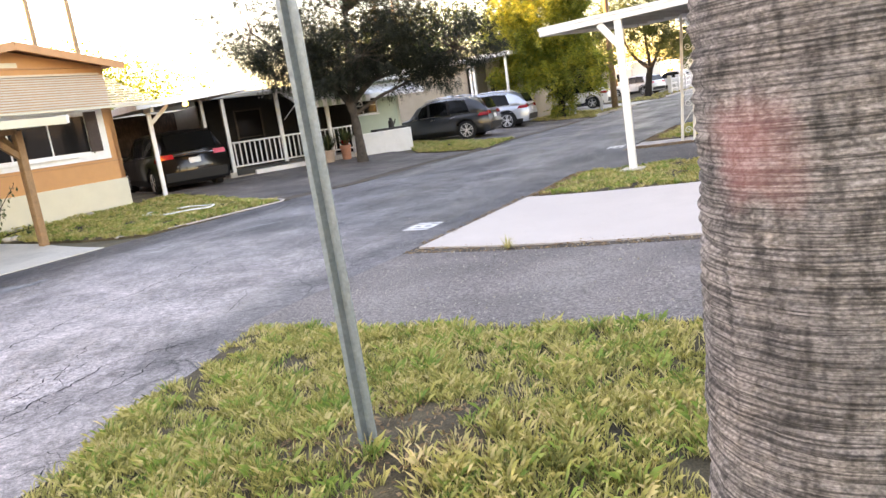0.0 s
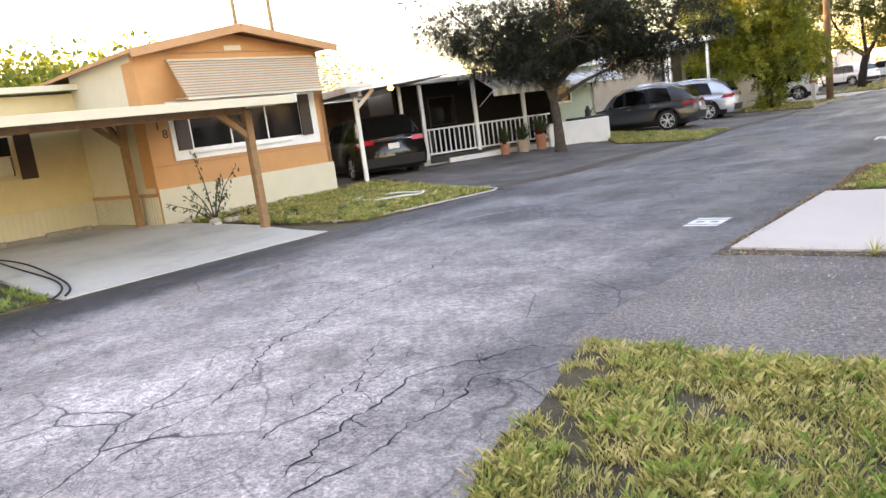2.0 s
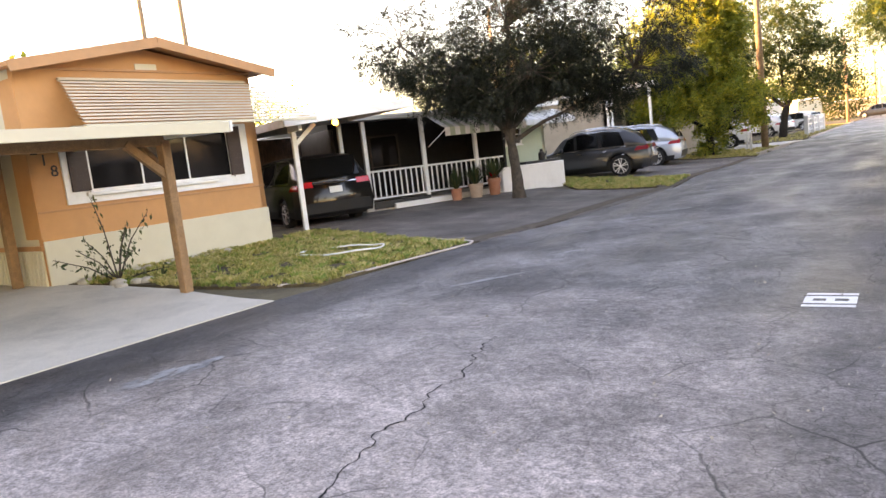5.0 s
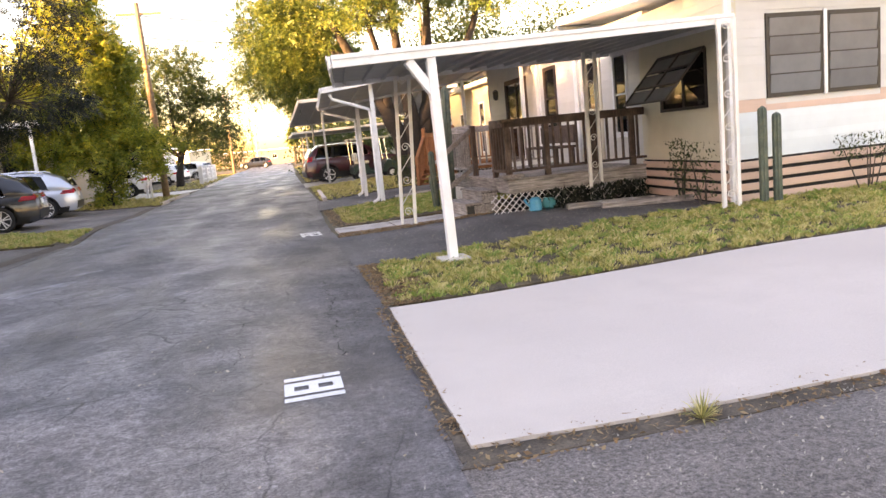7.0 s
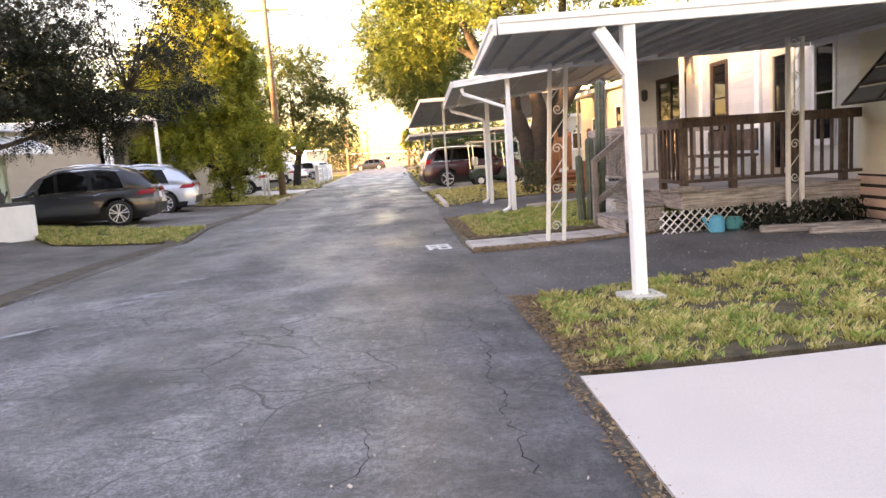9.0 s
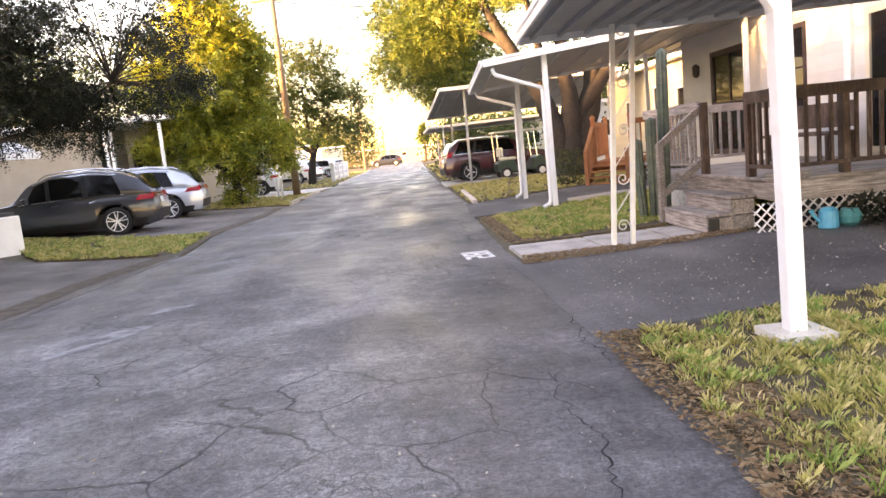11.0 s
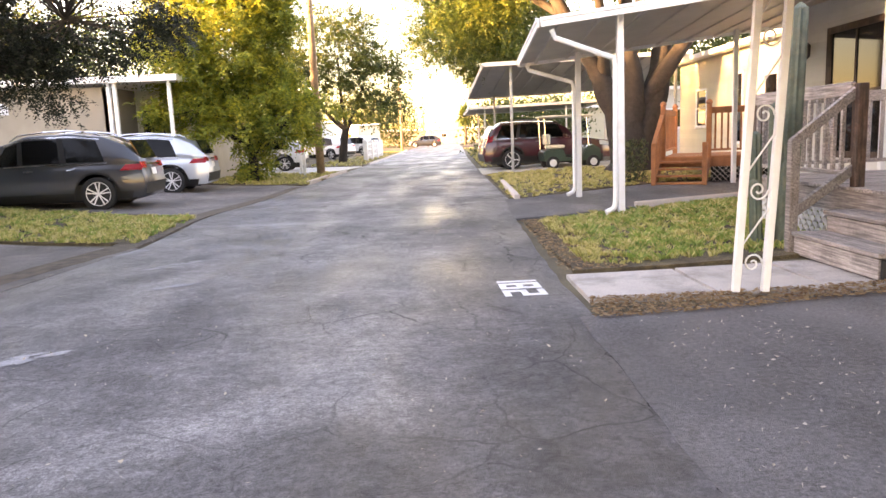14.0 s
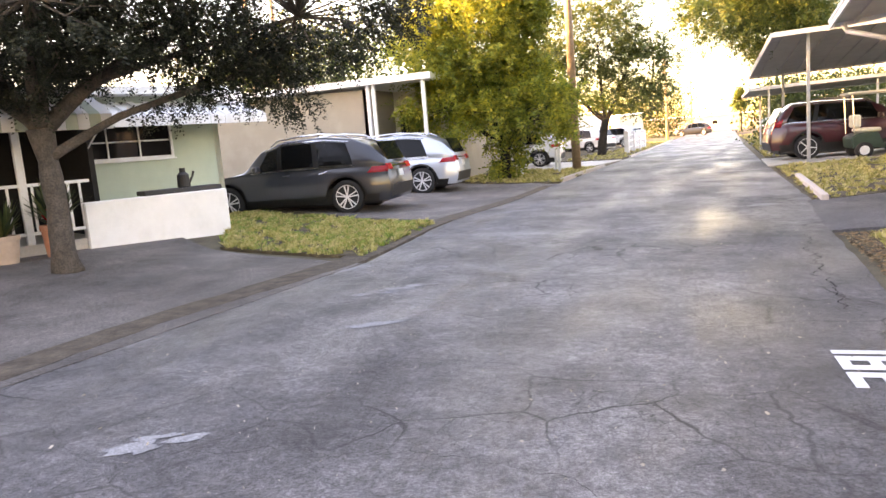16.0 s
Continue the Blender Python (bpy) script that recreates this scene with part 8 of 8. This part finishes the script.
part("fronds", spiky_leaves(bmesh.new(), 120, 1.9, 0.18, 2.2, 6, 3.95), M_LEAFGRN, palm)

# galvanised sign post leaning on the corner lawn
sp = thing("sign_post", "galvanised steel channel post leaning in the lawn", "post", pose(-0.985, 4.06, 0.1))
bm = bmesh.new()
prof = [(-0.045, 0.0), (-0.028, 0.0), (-0.018, 0.028), (0.018, 0.028), (0.028, 0.0), (0.045, 0.0), (0.045, -0.006), (0.024, -0.006), (0.014, 0.020), (-0.014, 0.020), (-0.024, -0.006), (-0.045, -0.006)]
lowv = [bm.verts.new((x, y, -0.1)) for x, y in prof]
topv = [bm.verts.new((x - 0.03, y - 0.03, 2.9)) for x, y in prof]
bm.faces.new(topv)
for i in range(len(prof)):
    j = (i + 1) % len(prof)
    bm.faces.new((lowv[i], lowv[j], topv[j], topv[i]))
bmesh.ops.recalc_face_normals(bm, faces=bm.faces)
part("channel", bm, M_GALV, sp)

# plants and stones at the foot of the orange home
ob = thing("shrub", "leggy dark-leaved shrub in the stone border", "shrub", pose(-13.1, 9.9, rise(-13.1)), "shrubs")
r5 = random.Random(5)
leaves_bm = bmesh.new()
for i in range(9):
    a = r5.uniform(0, 6.28)
    l = r5.uniform(0.5, 0.9)
    up = r5.uniform(0.15, 1.0) if i else 1.3
    tip = (math.cos(a) * l * (0.25 if i == 0 else 1), math.sin(a) * l * (0.25 if i == 0 else 1), up)
    part("stem", tube([(0, 0, 0), (tip[0] * 0.45, tip[1] * 0.45, tip[2] * 0.6), tip], [0.014, 0.01, 0.004], 5), M_BARK, ob)
    for k in range(26):
        f = r5.uniform(0.3, 1)
        lumps(leaves_bm, 1, [tip[q] * f - 0.06 for q in range(3)], [tip[q] * f + 0.06 for q in range(3)], 0.085, i * 100 + k)
part("foliage", leaves_bm, M_LEAFBUSH, ob)
for i in range(16):
    x, y = -13.75 + 0.25 * r5.random() + (0.6 if i > 11 else 0.0), 9.7 + i * 0.27
    if i > 11:
        x, y = -12.9 + r5.random() * 0.5, 9.6 + r5.random() * 0.6
    st = thing("stone", "pale rounded border stone", "stone", pose(x, y, rise(x) + 0.02, 0, 0, r5.uniform(0, 90)), "border stones")
    s = r5.uniform(0.06, 0.13)
    b2 = bmesh.new()
    bmesh.ops.create_icosphere(b2, subdivisions=2, radius=s)
    for v in b2.verts:
        v.co *= 1 + 0.3 * noise.noise(v.co * 9 + Vector((i, 0, 0)))
        v.co.z *= 0.6
    part("stone_body", b2, M_STONE, st, smooth=True)

# ---------------------------------------------------------------- poles, wires, far lots
def utility_pole(x, y, h, r, label, arm=True):
    root = thing("utility_pole", label, "utility pole", pose(x, y, rise(x) - 0.03), "utility poles")
    part("shaft", tube([(0, 0, 0), (-0.02, 0, h * 0.5), (-0.05, 0, h)], [r, r * 0.88, r * 0.72], 12), M_POLE, root, smooth=True)
    if arm:
        part("crossarm", beam((-1.0, 0.0, h - 0.5), (1.0, 0.0, h - 0.5), 0.1, 0.1), M_POLE, root)
        for dx in (-0.9, -0.3, 0.3, 0.9):
            part("insulator", lathe([(0.03, 0), (0.05, 0.04), (0.03, 0.1), (0.05, 0.13), (0.02, 0.18)], 8, Matrix.Translation((dx, 0, h - 0.45))), M_PLATE, root)
    return root


utility_pole(-8.66, 42.3, 9.2, 0.17, "brown wooden utility pole beside the lane")
utility_pole(-7.3, 92, 9.0, 0.16, "far wooden utility pole")
utility_pole(-5.4, 140, 9.0, 0.16, "far wooden utility pole")
utility_pole(-33, 26, 10.5, 0.14, "pole behind the orange home", False)
utility_pole(-32, 27.5, 10.8, 0.14, "pole behind the orange home", False)
utility_pole(-24, 44, 10.0, 0.13, "pole behind the mint home", False)
utility_pole(-23, 44.6, 9.6, 0.12, "pole behind the mint home", False)
utility_pole(6.0, 47, 9.5, 0.14, "pole behind the white home", False)


def wire(p, q, sag):
    root = thing("overhead_wire", "thin black overhead wire", "wire", None, "overhead wires")
    p, q = Vector(p), Vector(q)
    part("cable", tube([p.lerp(q, t) - Vector((0, 0, sag * 4 * t * (1 - t))) for t in [i / 16 for i in range(17)]], 0.024, 5), M_WIRE, root)


wire((-8.7, 42.3, 8.6), (6.0, 47, 8.6), 0.35)
wire((-8.7, 42.3, 7.6), (6.0, 47, 7.4), 0.3)
sl = thing("street_lamp", "tall grey street lamp at the lane's end", "street lamp", pose(-4.6, 118, 0))
part("mast", tube([(0, 0, 0), (0, 0, 9.5), (0.3, 0, 10), (1.2, 0, 10.2)], [0.12, 0.09, 0.07, 0.05], 8), M_RAFTER, sl)
part("head", box((1.0, -0.12, 10.1), (1.7, 0.12, 10.25), 0.04), M_RAFTER, sl)


def far_home(x, y, w, d, h, yaw, wallmat, label):
    root = thing("mobile_home", label, "house", pose(x, y, 0, 0, 0, yaw))
    hs = [(w * f, w * f + 1.1, 1.3, 2.2) for f in (0.12, 0.5, 0.78)]
    wall_box(root, (-w / 2, -d / 2), (w / 2, -d / 2), 0, h, 0.15, wallmat, hs)
    wall_box(root, (w / 2, -d / 2), (w / 2, d / 2), 0, h, 0.15, wallmat)
    wall_box(root, (w / 2, d / 2), (-w / 2, d / 2), 0, h, 0.15, wallmat)
    wall_box(root, (-w / 2, d / 2), (-w / 2, -d / 2), 0, h, 0.15, wallmat)
    fr = on_wall((-w / 2, -d / 2), (w / 2, -d / 2))
    for q in hs:
        window(root, fr, *q, M_WHITE, 0.07, (2, 1))
    part("roof", slab_quad([(-w / 2 - 0.3, -d / 2 - 0.3, h + 0.15), (w / 2 + 0.3, -d / 2 - 0.3, h + 0.15), (w / 2 + 0.3, d / 2 + 0.3, h + 0.35), (-w / 2 - 0.3, d / 2 + 0.3, h + 0.35)], 0.15), M_WHITE, root)


far_home(-17.5, 60, 9, 4.5, 2.9, -27, M_BEIGE, "beige far mobile home")
far_home(-17, 78, 9, 4.5, 2.9, -27, M_WHITESIDE, "white far mobile home")
far_home(-15, 96, 9, 4.5, 2.9, -27, M_CREAM, "cream far mobile home")
far_home(9.5, 47, 9, 4.5, 3.0, 4, M_WHITESIDE, "white far mobile home")
far_home(9, 64, 9, 4.5, 2.9, 4, M_CREAM, "cream far mobile home")
far_home(9, 84, 9, 4.5, 2.9, 4, M_WHITESIDE, "white far mobile home")
far_home(-2, 165, 26, 5, 3.0, 0, M_BEIGE, "long low far building closing the lane")
far_home(-26, 40, 9, 5, 2.9, -27, M_CREAM, "cream mobile home behind the parked cars")
# white gate and fence beyond the pole
fen = thing("fence", "white far picket fence with square pillars", "fence", pose(-8.4, 60, 0.0, 0, 0, 88))
for i in range(4):
    part("pillar", box((i * 3.2 - 0.14, -0.14, 0), (i * 3.2 + 0.14, 0.14, 1.35), 0.02), M_WHITEWALL, fen)
for z in (0.3, 0.7, 1.05):
    part("rail", box((0.1, -0.03, z), (9.5, 0.03, z + 0.08), 0.006), M_WHITE, fen)
for i in range(30):
    part("picket", box((0.3 + i * 0.31, -0.02, 0.1), (0.36 + i * 0.31, 0.02, 1.15), 0.004), M_WHITE, fen)
# mailbox and white stakes by the pole
for x, y in ((-9.6, 43.0), (-9.2, 41.6), (-10.4, 40.4)):
    st = thing("marker_stake", "short white wooden stake", "stake", pose(x, y, 0.0), "white stakes")
    part("stake", box((-0.05, -0.05, 0), (0.05, 0.05, 0.9), 0.01), M_WHITE, st)
box_post = thing("sign", "small orange sign on a thin post", "sign", pose(-8.9, 43.6, 0.0))
part("stake", box((-0.03, -0.03, 0), (0.03, 0.03, 1.2), 0.005), M_POSTWOOD, box_post)
part("plate", box((-0.2, -0.04, 1.2), (0.2, -0.02, 1.6), 0.005), M_ORANGE, box_post)

# unseen homes added to the south and west to block the low sun
far_home(-22, -4, 9, 4.5, 3.3, 90, M_CREAM, "unseen cream mobile home added to block the sun")
far_home(-22, -16, 9, 4.5, 3.3, 90, M_WHITESIDE, "unseen white mobile home added to block the sun")
far_home(-30, 8, 12, 4.5, 3.3, 90, M_BEIGE, "unseen beige mobile home added to block the sun")
far_home(-34, -10, 14, 4.5, 3.3, 90, M_BEIGE, "unseen beige mobile home added to block the sun")
# unseen foliage added to shade the palm and the near road
bank("unseen leafy trees added to block the low sun", -27.5, -8, 13, 3, 0.3, 8.6, 80000, 0.28, 31, M_LEAFGRN, 200)
# shows over the tan wing; added mostly to shade the white home's wall
bank("leafy trees added behind the orange home to block the sun", -25.6, 13.2, 7.6, 1.2, 0.3, 4.0, 52000, 0.24, 33, M_LEAFYEL, 170)
hose = thing("garden_hose", "dark garden hose curled on the concrete drive", "hose", None)
for off in (0.0, 0.13):
    pts = []
    for i in range(29):
        t = i / 28
        x = -9.75 - 5.2 * t
        pts.append((x, 5.48 + off + 0.55 * (1 - math.exp(-t * 7)) + 0.30 * t + 0.03 * math.sin(9 * t + off * 20), rise(x) + 0.025))
    part("tube", tube(pts, 0.013, 8), M_PLASTIC, hose)
weed = thing("weed", "dry wispy weed growing at the slab edge", "weed", pose(-2.02, 8.24, 0.01))
part("stalks", spiky_leaves(bmesh.new(), 45, 0.17, 0.003, 1.35, 17), M_GRASS, weed)
part("stalks", spiky_leaves(bmesh.new(), 30, 0.12, 0.004, 1.5, 18), M_GRASS, weed)
for x, y, a in ((-16.3, 6.9, 80), (-16.4, 8.6, 86)):
    ws = thing("wheel_stop", "short weathered timber lying by the tan wall", "timber", pose(x, y, rise(x) + 0.06, 0, 0, a))
    part("beam", box((-0.45, -0.06, -0.05), (0.45, 0.06, 0.05), 0.012), M_DECK, ws)
